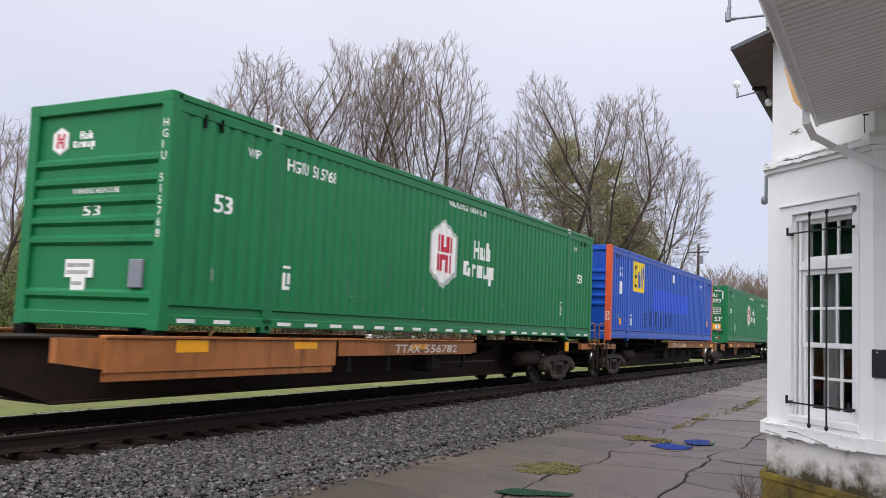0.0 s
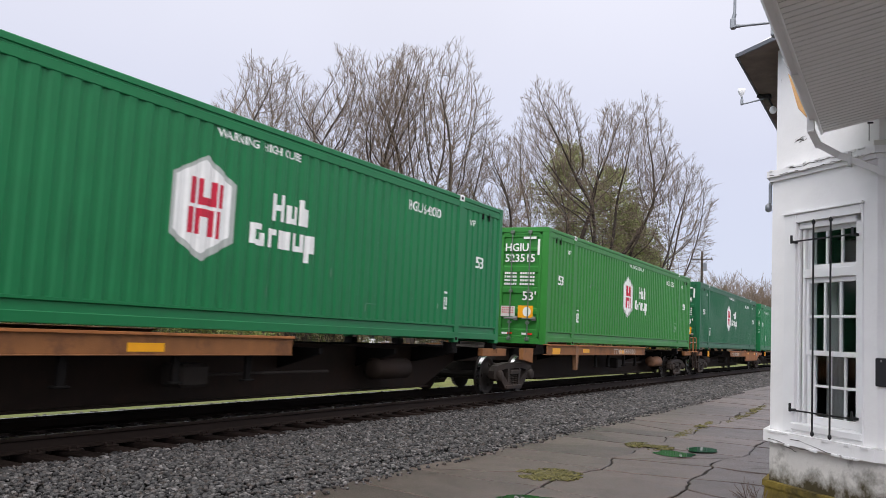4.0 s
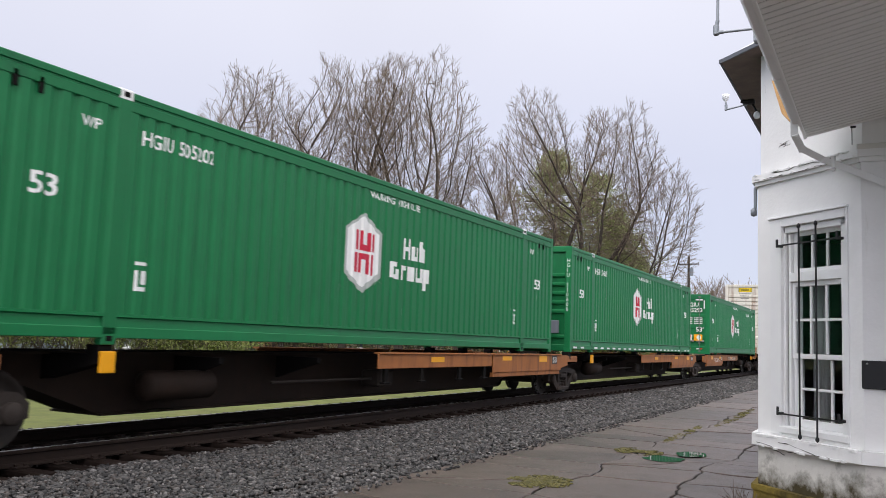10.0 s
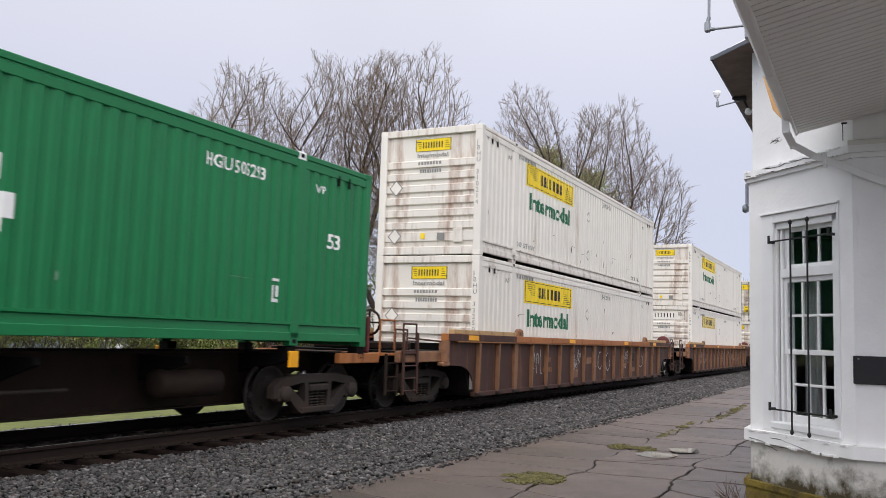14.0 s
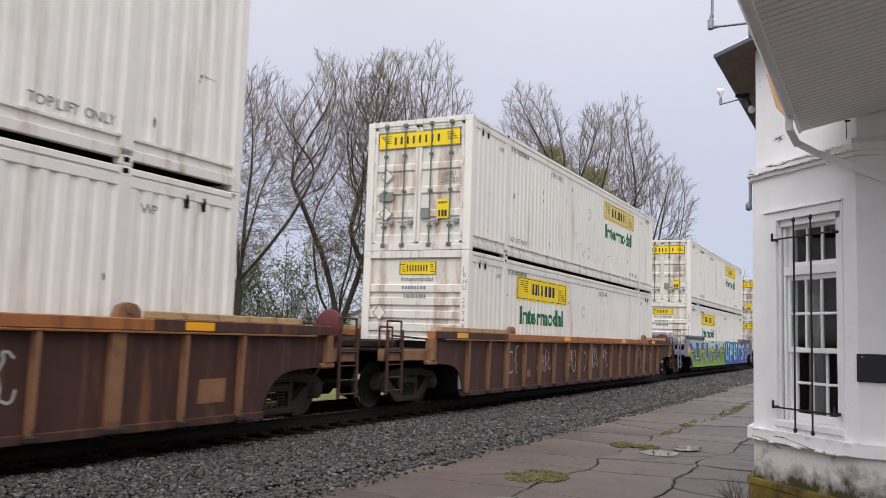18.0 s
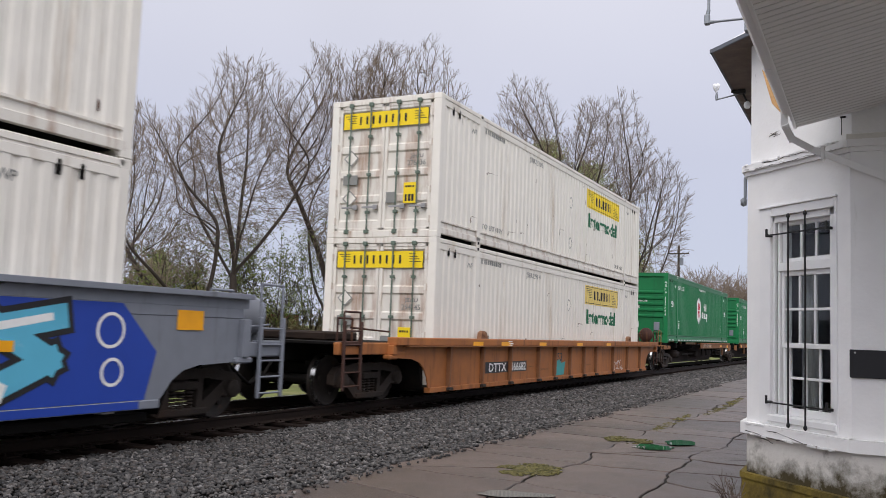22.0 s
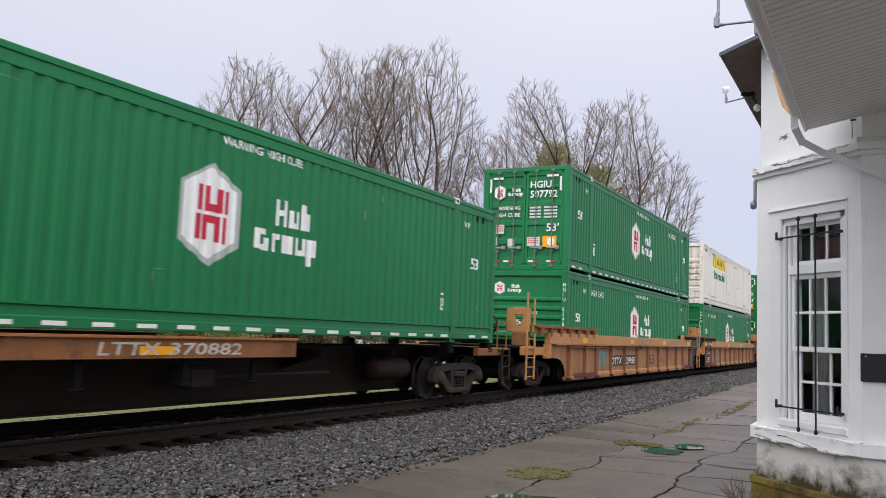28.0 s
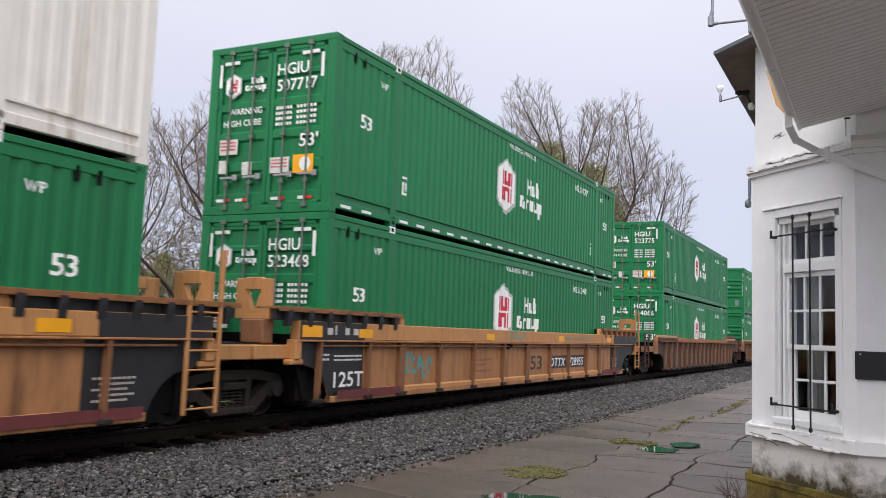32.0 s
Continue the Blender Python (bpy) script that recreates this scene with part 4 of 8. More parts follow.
def coupler(car, y, way):
    g = Geo()
    g.box(-0.12, 0.12, min(y, y + way * 0.75), max(y, y + way * 0.75), 0.78, 0.98, 0.03)
    g.box(-0.19, 0.19, min(y + way * 0.62, y + way * 0.92), max(y + way * 0.62, y + way * 0.92), 0.74, 1.02, 0.05)
    part("coupler", g, m_truck, car)
    pts = [(0.3, y + way * 0.1, 0.7), (0.34, y + way * 0.35, 0.5), (0.3, y + way * 0.6, 0.38), (0.22, y + way * 0.9, 0.5)]
    part("air_hose", Geo().pipe(pts, 0.025, 7), m_under, car)


def ladder(car, x, y, z0, z1, mat, rungs=4, w=0.42):
    g = Geo()
    for d in (0, w):
        g.box(x - 0.02, x + 0.02, y + d - 0.03, y + d + 0.03, z0, z1, 0.008)
    for i in range(rungs):
        z = z0 + (z1 - z0) * (i + 0.3) / rungs
        g.tube((x, y, z), (x, y + w, z), 0.014, n=6)
    part("ladder", g, mat, car)


def rail_hoop(car, x, y0, y1, z0, z1, mat):
    part("handrail", Geo().pipe([(x, y0, z0), (x, y0, z1), (x, y1, z1), (x, y1, z0)], 0.018, 7), mat, car)


m_lime = material("lime_spray_paint", (0.22, 0.38, 0.025), 0.5, grain=0.12, scale=2, stain=(0.1, 0.25, 0.03), stain_amount=0.5)
m_rib = material("worn_tan_rib", (0.23, 0.115, 0.06), 0.65, grain=0.3, scale=5, stain=(0.09, 0.042, 0.03), stain_amount=0.6, stain_scale=2.2, bump=0.15)
m_plank = material("weathered_tan_board", (0.46, 0.31, 0.15), 0.7, grain=0.25, scale=4, stain=(0.12, 0.06, 0.035), stain_amount=0.55, stain_scale=2.5, bump=0.15)
m_maroon = material("maroon_primer", (0.14, 0.035, 0.035), 0.65, grain=0.25, scale=4, stain=(0.08, 0.03, 0.025), stain_amount=0.5)


def painted(car, name, shapes, mats, x, label="", y=0.0):
    """Marks on the flank of a car, seen from +x: shapes in y, z."""
    g = Geo()
    for vs, fs, mi in shapes:
        g.add([(x + 0.0025 + 0.0015 * mi, a + y, b) for a, b in vs], fs, mi=mi)
    return part(name, g, mats, car, label)


def scrawl(y, z, w, h, n, seed, t=0.035):
    """A sprayed scrawl: bent strokes, no letters."""
    r = random.Random(seed)
    out = []
    for i in range(n):
        cy = y + w * (i + 0.5) / n
        a0, span = r.uniform(0, 6.28), r.uniform(2.6, 5.2)
        ry, rz = w / n * r.uniform(0.25, 0.5), h * r.uniform(0.3, 0.5)
        cz = z + h * r.uniform(0.4, 0.6)
        pts = []
        for k in range(10):
            a = a0 + span * k / 9
            pts.append((cy + ry * math.cos(a) + 0.04 * r.uniform(-1, 1), cz + rz * math.sin(a)))
        for p, q in zip(pts, pts[1:]):
            d = math.hypot(q[0] - p[0], q[1] - p[1]) or 1
            nx, nz = -(q[1] - p[1]) / d * t / 2, (q[0] - p[0]) / d * t / 2
            out.append(poly([(p[0] + nx, p[1] + nz), (p[0] - nx, p[1] - nz), (q[0] - nx, q[1] - nz), (q[0] + nx, q[1] + nz)]))
    return out


DECK = 1.13
m_sill = material("grimy_brown_sill", (0.024, 0.0155, 0.0115), 0.75, spec=0.15, grain=0.35, scale=5, stain=(0.04, 0.022, 0.014), stain_amount=0.5, bump=0.15)
m_galv_bar = material("worn_grab_iron", (0.32, 0.27, 0.22), 0.5, metal=0.4, grain=0.25, stain=RUST, stain_amount=0.5)
m_decal_worn = material("worn_white_stencil", (0.55, 0.5, 0.44), 0.6, grain=0.2, scale=9, stain=(0.2, 0.11, 0.06), stain_amount=0.6, stain_scale=6)
m_rib_tan = material("worn_tan_upright", (0.22, 0.098, 0.045), 0.65, grain=0.3, scale=5, stain=(0.11, 0.05, 0.03), stain_amount=0.6, stain_scale=2.2, bump=0.15)
m_chord_yellow = material("tan_yellow_chord_paint", (0.47, 0.225, 0.082), 0.58, grain=0.15, scale=4, stain=(0.26, 0.12, 0.055), stain_amount=0.5, stain_scale=1.5, streak=True, bump=0.1)


def lean(shape, z):
    """Slants a word to the right."""
    vs, fs, mi = shape
    return [(a + 0.22 * (b - z), b) for a, b in vs], fs, mi



def spine_car(flip=False, dark=False, front=("coupler", -1.0), back=("joint", 17.5), number="", text53=False):
    """One unit of a skeleton container car: a deep centre sill with arms, side sills on part of its length."""
    paint = m_car_sill if dark else m_car_orange
    car = thing("spine_car", (0, 0, 0), "grimy orange skeleton rail car with open centre sill" if not dark else "rust-brown skeleton rail car with open centre sill", "rail car", "rail cars of the train")
    f = (lambda y: CL - y) if flip else (lambda y: y)

    def span(a, b):
        a, b = f(a), f(b)
        return min(a, b), max(a, b)

    y0, y1 = front[1], back[1]
    low = 0.2 if dark else 0.25
    part("centre_sill", Geo().prism([(y0 - 0.2, 0.72), (y0 - 0.2, 1.0), (y1 + 0.2, 1.0), (y1 + 0.2, 0.72), (y1 - 1.7, 0.7), (y1 - 2.9, low + 0.03), (y0 + 2.9, low + 0.03), (y0 + 1.7, 0.7)], "x", -0.36, 0.36), m_sill, car)
    part("sill_flange", Geo().box(-0.5, 0.5, y0, y1, 1.0, 1.03, 0.005).box(-0.46, 0.46, y0 + 2.9, y1 - 2.9, low, low + 0.03, 0.005), m_sill, car)
    for y in (0.09, 1.98, CL - 1.98, CL - 0.09):
        for s in (-1, 1):
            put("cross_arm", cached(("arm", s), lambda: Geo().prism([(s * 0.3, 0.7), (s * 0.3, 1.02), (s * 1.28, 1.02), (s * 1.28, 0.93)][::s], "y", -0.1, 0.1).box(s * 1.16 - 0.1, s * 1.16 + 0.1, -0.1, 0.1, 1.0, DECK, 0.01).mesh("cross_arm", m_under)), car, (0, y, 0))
    # side sills
    for s in (-1, 1):
        if not dark:
            a, b = span(12.5, 16.9)
            part("sill_cap", Geo().box(s * 1.3 - 0.09, s * 1.3 + 0.04, a, b, 1.04, 1.075, 0.006), paint, car)
            part("lower_sill", Geo().box(s * 1.27 - 0.06, s * 1.27 + 0.02, a + 0.05, b - 0.05, 0.56, 0.66, 0.006), paint, car)
            part("deep_side_sill", Geo().box(s * 1.3 - 0.012, s * 1.3 + 0.012, a, b, 0.66, 1.04, 0.004), paint, car)
            a, b = span(7.7, 12.42)
            part("side_sill", Geo().box(s * 1.3 - 0.012, s * 1.3 + 0.012, a, b, 0.8, 1.05, 0.004).box(s * 1.3 - 0.09, s * 1.3 + 0.045, a, b, 1.045, 1.075, 0.006), paint, car)
            part("post_bracket", Geo().box(s * 1.3 - 0.03, s * 1.3 + 0.02, f(1.98) - 0.1, f(1.98) + 0.1, 0.82, 1.06, 0.008), m_patch_orange, car)
        else:
            # shallow channel sills close under the load, with gussets where they meet the arms
            for lo, hi in ((7.2, 14.0), (14.06, 16.2)):
                a, b = span(lo, hi)
                part("side_sill", Geo().box(s * 1.365 - 0.012, s * 1.365 + 0.012, a, b, 0.9, 1.125, 0.004).box(s * 1.33 - 0.08, s * 1.33 + 0.075, a, b, 1.125, 1.15, 0.006).box(s * 1.33 - 0.06, s * 1.33 + 0.06, a, b, 0.885, 0.9, 0.004), m_car_sill, car, "rusty orange channel sill")
                part("sill_lip", Geo().box(s * 1.4 - 0.004, s * 1.4 + 0.012, a, b, 1.118, 1.152, 0.003), m_car_orange, car)
            u = f(14.0)
            part("gusset", Geo().prism([(u - 0.16, 1.12), (u + 0.14, 1.12), (u + 0.03, 0.5), (u - 0.05, 0.5)], "x", s * 1.33 - 0.05, s * 1.33 + 0.055), m_rib, car, "rust-stained gusset plate")
        for u in (8.0, 9.3, 10.9, 12.1):
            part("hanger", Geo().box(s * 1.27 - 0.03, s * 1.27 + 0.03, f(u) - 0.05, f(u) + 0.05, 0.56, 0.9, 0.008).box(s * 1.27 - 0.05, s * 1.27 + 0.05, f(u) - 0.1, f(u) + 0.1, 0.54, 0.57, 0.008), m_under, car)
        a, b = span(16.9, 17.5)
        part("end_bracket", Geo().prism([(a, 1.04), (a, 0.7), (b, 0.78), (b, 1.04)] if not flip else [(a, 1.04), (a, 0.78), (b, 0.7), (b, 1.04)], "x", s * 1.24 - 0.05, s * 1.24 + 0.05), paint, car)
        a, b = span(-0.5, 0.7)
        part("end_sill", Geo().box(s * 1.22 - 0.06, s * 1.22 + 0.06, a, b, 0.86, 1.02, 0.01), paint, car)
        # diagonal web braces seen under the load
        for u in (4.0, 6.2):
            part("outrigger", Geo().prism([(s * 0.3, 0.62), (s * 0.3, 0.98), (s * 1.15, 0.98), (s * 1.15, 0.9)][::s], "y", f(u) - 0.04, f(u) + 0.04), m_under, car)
    a, b = span(3.0, 4.2)
    part("air_reservoir", Geo().lathe([(a, 0.0), (a, 0.12), (a + 0.06, 0.19), (b - 0.06, 0.19), (b, 0.12), (b, 0.0)], "y", 16, (0.78, 0, 0.62)), m_rib if number.endswith("1010") else m_sill, car, "grimy air reservoir")
    part("brake_valve", Geo().box(0.55, 0.95, f(8.6) - 0.25, f(8.6) + 0.25, 0.45, 0.75, 0.04).tube((0.8, f(8.3), 0.6), (0.8, f(5.5), 0.6), 0.025, n=7), m_truck, car)
    # reflectors and stencils on the near side
    out = 1.377 if dark else 1.312
    for u, z0, z1 in ((9.6, 0.9, 1.0), (13.0, 0.92, 1.02), (15.3, 0.88, 1.03)):
        a, b = span(u, u + 0.55)
        painted(car, "amber_reflector", [rect(a, b, z0 + (0.03 if dark else 0), z1 + (0.03 if dark else 0))], (m_patch_orange,), out)
    if number:
        a, b = span(7.5, 11.1)
        z = 0.93 if dark else 0.84
        if not dark:
            painted(car, "stencil_board", [rect(a, b, 0.825, 1.02)], (m_car_sill,), out)
        mk, no = number.split()
        painted(car, "car_mark", [lean(word(mk, a + 0.35, z, 0.15, 0.9), z)], (m_decal_worn,), out + 0.004)
        painted(car, "car_number", [lean(word(no, a + 1.4, z, 0.15, 1.3), z)], (m_decal_worn,), out + 0.004)
    if text53:
        a, b = span(12.65, 13.05) if flip else span(16.2, 16.6)
        painted(car, "size_board", [rect(a, b, 0.82, 1.03)], (m_car_black,), 1.312)
        painted(car, "size_mark", [word("53", a + 0.06, 0.86, 0.14, 0.28)], (m_decal,), 1.316)
    for (kind, y, *set_back), way in ((front, -1), (back, 1)):
        if kind == "coupler":
            truck(car, y - way * (set_back or [2.05])[0])
            coupler(car, y, way)
            part("end_platform", Geo().box(-1.35, 1.35, min(y, y - way * 0.55), max(y, y - way * 0.55), 0.98, 1.03, 0.008), paint, car)
            for s in (-1, 1):
                ladder(car, s * 1.36, min(y, y - way * 0.45), 0.3, 1.02, m_sill, 3, 0.4)
            rail_hoop(car, 1.25, min(y, y - way * 0.5), max(y, y - way * 0.5), 1.02, 1.6, paint)
            part("grab_iron", Geo().pipe([(1.25, min(y, y - way * 0.5), 1.4), (1.25, max(y, y - way * 0.5), 1.4)], 0.015, 7), m_galv_bar, car)
            if way > 0:
                part("brake_stand", Geo().box(0.95, 1.06, y - 0.6, y - 0.52, 1.03, 1.65, 0.015), m_maroon, car, "rust-brown brake stand")
                part("brake_wheel", Geo().lathe([(y - 0.48 + d, r) for d, r in ((0.0, 0.2), (0.02, 0.24), (0.04, 0.2), (0.0, 0.2))], "y", 18, (1.0, 0, 1.55)).box(0.985, 1.015, y - 0.48, y - 0.45, 1.34, 1.76, 0.004).box(0.8, 1.2, y - 0.48, y - 0.45, 1.535, 1.565, 0.004), m_sill, car)
        elif kind == "joint":
            truck(car, y)
            part("articulation", Geo().box(-0.4, 0.4, y - 0.5, y + 0.5, 0.7, 1.06, 0.05).tube((0, y, 0.7), (0, y, 1.12), 0.3, n=16), m_truck, car)
    return car


def well_car(paint, chord=None, top=1.41, front=("coupler", -3.7), back=("coupler", 19.1), style="plain", bottom=0.16, side_x=1.46):
    """A well car: low floor between the trucks, ribbed sides, raised end platforms."""
    chord = chord or paint
    tone = {m_car_brown: "rust-brown", m_car_orange: "orange", m_car_yellow: "tan-yellow", m_car_grey: "grey graffiti-covered"}[paint]
    car = thing("well_car", (0, 0, 0), tone + " double-stack well car with ribbed steel sides", "rail car", "rail cars of the train")
    a, b = -0.62, CL + 0.62
    tall = 0.14 if style != "guarded" else 0.27
    # reach of the chords past the well at each end: long over a coupler, short at a shared truck
    reach = {-1: 1.3 if front[0] == "coupler" else 0.35, 1: 1.3 if back[0] == "coupler" else 0.35}
    arch = {}
    for way, ext in reach.items():
        d = 0.0 if ext > 1 else 0.42
        arch[way] = ((ext - 0.08, 0.8), (0.5 - d, 0.77), (0.24 - d, 0.71), (0.06 - d, 0.6), (-0.08 - d, 0.43), (-0.17 - d, bottom + 0.02))
    lead, rear = reach[-1], reach[1]
    for s in (-1, 1):
        outline = [(a - d, h) for d, h in arch[-1]] + [(b + d, h) for d, h in arch[1][::-1]] + [(b + rear - 0.08, top - tall), (a - lead + 0.08, top - tall)]
        part("side_wall", Geo().prism(outline, "x", s * side_x - 0.012, s * side_x + 0.012), paint, car)
        out = 0.15 if top < 1.3 else (0.02 if style == "painted" else 0.1)
        lo, hi = sorted((s * (side_x - 0.07), s * (side_x + out)))
        part("top_chord", Geo().box(lo, hi, a - lead, b + rear, top - tall, top, 0.012), chord, car)
        lo, hi = sorted((s * (side_x + 0.01), s * (side_x + out + 0.02)))
        if style != "painted":
            part("chord_flange", Geo().box(lo, hi, a - min(0.9, lead), b + min(0.9, rear), top - tall - 0.028, top - tall - 0.002, 0.005), paint if style == "guarded" else m_car_sill, car)
        part("bottom_chord", Geo().box(s * side_x - 0.08, s * side_x + 0.05, a + (0.15 if lead > 1 else 0.6), b - (0.15 if rear > 1 else 0.6), bottom - 0.03, bottom + 0.07, 0.01), paint, car)
        # ribs: narrow plates, with a broad one at each third
        if style == "guarded":
            spots = [(y, y in (2.1, 8.14, 14.0)) for y in (-0.4, 0.98, 2.1, 3.53, 5.07, 6.62, 8.14, 9.67, 11.15, 12.71, 14.0, 15.55)]
        elif top < 1.3:
            spots = [(y, False) for y in (0.3, 1.9, 3.48, 5.32, 6.56, 7.8, 9.04, 10.24, 12.09, 13.87, 15.6)]
        else:
            spots = [(0.64 + 1.03 * i, i % 6 == 1) for i in range(-1, 16)]
        for y, broad in () if style == "painted" else spots:
            h, d = (0.1, 0.07) if broad else (0.03, 0.095)
            rib = cached(("rib", paint.name, top, style, broad), lambda: Geo().prism([(0.0, bottom), (0.0, top - tall - 0.03), (d, top - tall - 0.03), (d, top - tall - 0.09), (d * 0.8, bottom + 0.12), (d * 0.45, bottom)], "y", -h, h).mesh("side_rib", m_rib if paint == m_car_brown else (m_rib_tan if paint in (m_car_yellow, m_car_orange) else paint)))
            ob = put("side_rib", rib, car, (s * (side_x + 0.012), y, 0))
            if s < 0:
                ob.rotation_euler[2] = math.pi
            foot = cached(("ribfoot", top, style, broad), lambda: Geo().box(0.0, d + 0.02, -h - 0.05, h + 0.06, bottom - 0.01, bottom + 0.05, 0.01).mesh("rib_foot", m_truck))
            ob = put("rib_foot", foot, car, (s * (side_x + 0.012), y, 0))
            if s < 0:
                ob.rotation_euler[2] = math.pi
        if style == "guarded":
            part("brake_pipe", Geo().tube((s * (side_x + 0.07), -0.4, 1.05), (s * (side_x + 0.07), CL + 0.4, 1.05), 0.018, n=8), m_rib_tan, car)
            part("lower_fold", Geo().prism([(s * (side_x + 0.01), bottom), (s * (side_x + 0.045), bottom + 0.01), (s * (side_x + 0.045), bottom + 0.12), (s * (side_x + 0.01), bottom + 0.15)][::s], "y", a + 1.7, b - 1.7), chord, car)
            part("shelf_bracket", Geo().prism([(s * (side_x + 0.01), 0.98), (s * (side_x + 0.13), 1.08), (s * (side_x + 0.01), 1.12)][::s], "y", 6.95, 7.05), m_sill, car)
        elif style == "plain" and top > 1.3:
            for lo, hi in ((a - 1.0, 1.62), (14.46, b + 0.6)):
                m = 5
                for i in range(m):
                    put("guard_board", cached(("gboard", lo), lambda: Geo().box(-0.05, 0.075, 0.006, (hi - lo) / m - 0.006, 0, 0.085, 0.008).mesh("guard_board", m_plank)), car, (s * side_x - (0.02 if s < 0 else 0), lo + (hi - lo) * i / m, top + 0.002), "worn tan guard board")
            for lo, hi in ((a - 1.28, 1.6), (14.5, b + 1.28)):
                part("chord_cover", Geo().box(s * (side_x + 0.1) - 0.004, s * (side_x + 0.1) + 0.004, lo, hi, top - tall + 0.004, top - 0.004, 0.002), m_car_brown, car)
        # container guides on the chord
        for y in POSTS:
            g = Geo().prism([(y - 0.17, top), (y + 0.17, top), (y + 0.17, top + 0.08), (y + 0.1, top + 0.15), (y - 0.02, top + 0.17), (y - 0.13, top + 0.13)], "x", s * (side_x - 0.05), s * (side_x + 0.05))
            g.tube((s * (side_x - 0.06), y, top + 0.1), (s * (side_x + 0.075), y, top + 0.09), 0.055, n=10)
            part("container_guide", g, m_chord_yellow if paint == m_car_yellow else m_rib, car, "worn steel container guide")
        # raised end walls
        if style in ("guarded", "painted"):
            for lo, hi in ((a - (2.3 if style == "guarded" and lead > 1 else (1.4 if lead > 1 else 0.85)), 2.0), (CL - 2.0, b + (1.4 if rear > 1 else 0.85))):
                tread = m_car_sill if style == "guarded" else m_car_grey
                part("walkway", Geo().box(s * side_x - (0.3 if s > 0 else 0.12), s * side_x + (0.12 if s > 0 else 0.3), lo, hi, top + 0.15, top + 0.185, 0.006), tread, car, "steel walkway grating")
                part("walkway_edge", Geo().box(s * (side_x + 0.11) - 0.01, s * (side_x + 0.11) + 0.01, lo, hi, top + 0.12, top + 0.19, 0.004), tread, car)
                if style == "painted":
                    part("raised_wall", Geo().prism([(lo, top - 0.004), (hi, top - 0.004), (hi - (0.5 if lo < 0 else 0.0), top + 0.155), (lo + (0.0 if lo < 0 else 0.5), top + 0.155)], "x", s * side_x - 0.02, s * side_x + 0.02), m_car_grey, car)
                    continue
                short = (lead if lo < 0 else rear) < 1
                part("walkway_skirt", Geo().box(s * side_x - 0.03, s * side_x + 0.03, lo + 0.02, hi - 0.02, top - 0.004, top + 0.15, 0.006), m_car_black if short else chord, car)
                for i in range(7):
                    y = lo + (hi - lo) * (i + 0.5) / 7
                    put("walkway_bracket", cached(("wbracket", short, s), lambda: Geo().prism([(0.0, -0.09), (0.0, 0.14), (s * 0.11, 0.14), (s * 0.11, 0.06), (s * 0.09, -0.09)][::s], "y", -0.05, 0.05).mesh("walkway_bracket", m_car_black if short else m_rib_tan)), car, (s * (side_x + 0.02), y, top + 0.005))
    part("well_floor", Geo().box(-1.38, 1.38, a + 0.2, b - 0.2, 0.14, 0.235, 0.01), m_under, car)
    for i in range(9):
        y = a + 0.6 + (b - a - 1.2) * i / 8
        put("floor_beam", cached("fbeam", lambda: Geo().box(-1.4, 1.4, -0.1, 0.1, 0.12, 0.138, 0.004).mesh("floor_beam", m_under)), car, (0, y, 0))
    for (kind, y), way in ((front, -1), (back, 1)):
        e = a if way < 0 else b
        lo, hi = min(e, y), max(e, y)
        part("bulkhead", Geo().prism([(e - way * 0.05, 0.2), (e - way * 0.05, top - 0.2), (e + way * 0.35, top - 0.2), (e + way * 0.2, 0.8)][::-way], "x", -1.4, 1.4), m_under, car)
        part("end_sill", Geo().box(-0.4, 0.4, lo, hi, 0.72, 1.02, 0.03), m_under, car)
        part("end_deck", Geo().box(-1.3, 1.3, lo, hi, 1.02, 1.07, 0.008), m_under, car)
        for s in (-1, 1):
            o = e + way * min(0.9, reach[way])
            p0, p1 = min(o, y - way * 0.1), max(o, y - way * 0.1)
            part("end_side_sill", Geo().box(s * 1.38 - 0.05, s * 1.38 + 0.06, p0, p1, 0.86, 1.06, 0.015), {m_car_brown: m_rib, m_car_grey: m_car_grey, m_car_yellow: m_chord_yellow}.get(paint, chord), car)
            # upright plate that closes the chord's tip, with a foot bracket
            tip = e + way * reach[way]
            part("end_post", Geo().box(s * side_x - 0.07, s * side_x + 0.1, tip - 0.07, tip + 0.07, 0.86, top - tall, 0.01).box(s * side_x - 0.06, s * side_x + 0.08, tip - 0.16, tip + 0.16, 0.78, 0.86, 0.02), {m_car_brown: m_rib, m_car_yellow: m_chord_yellow}.get(paint, paint), car)
        if kind == "coupler":
            truck(car, y + (1.65 if way < 0 else -1.65))
            coupler(car, y, way)
            mat = m_car_grey if paint == m_car_grey else (m_chord_yellow if style == "guarded" else m_car_brown)
            ly = y + 0.2 if way < 0 else y - 0.65
            for s in (-1, 1):
                ladder(car, s * 1.47, ly, 0.3, 1.4, mat, 5, 0.5)
                part("ladder_tie", Geo().box(s * 1.4 - 0.06, s * 1.4 + 0.06, ly - 0.02, ly + 0.52, 1.0, 1.08, 0.01), mat, car)
            hi = 2.35 if style == "guarded" else (1.85 if paint == m_car_grey else 1.55)
            if style == "guarded":
                for s in (-1, 1):
                    for d in (0.0, 0.46):
                        part("grab_post", Geo().box(s * 1.46 - 0.02, s * 1.46 + 0.02, ly + d, ly + d + 0.06, 1.38, hi - 0.3 * d, 0.008), mat, car)
            else:
                rail_hoop(car, 1.45, ly, ly + 0.48, 1.05, hi, mat)
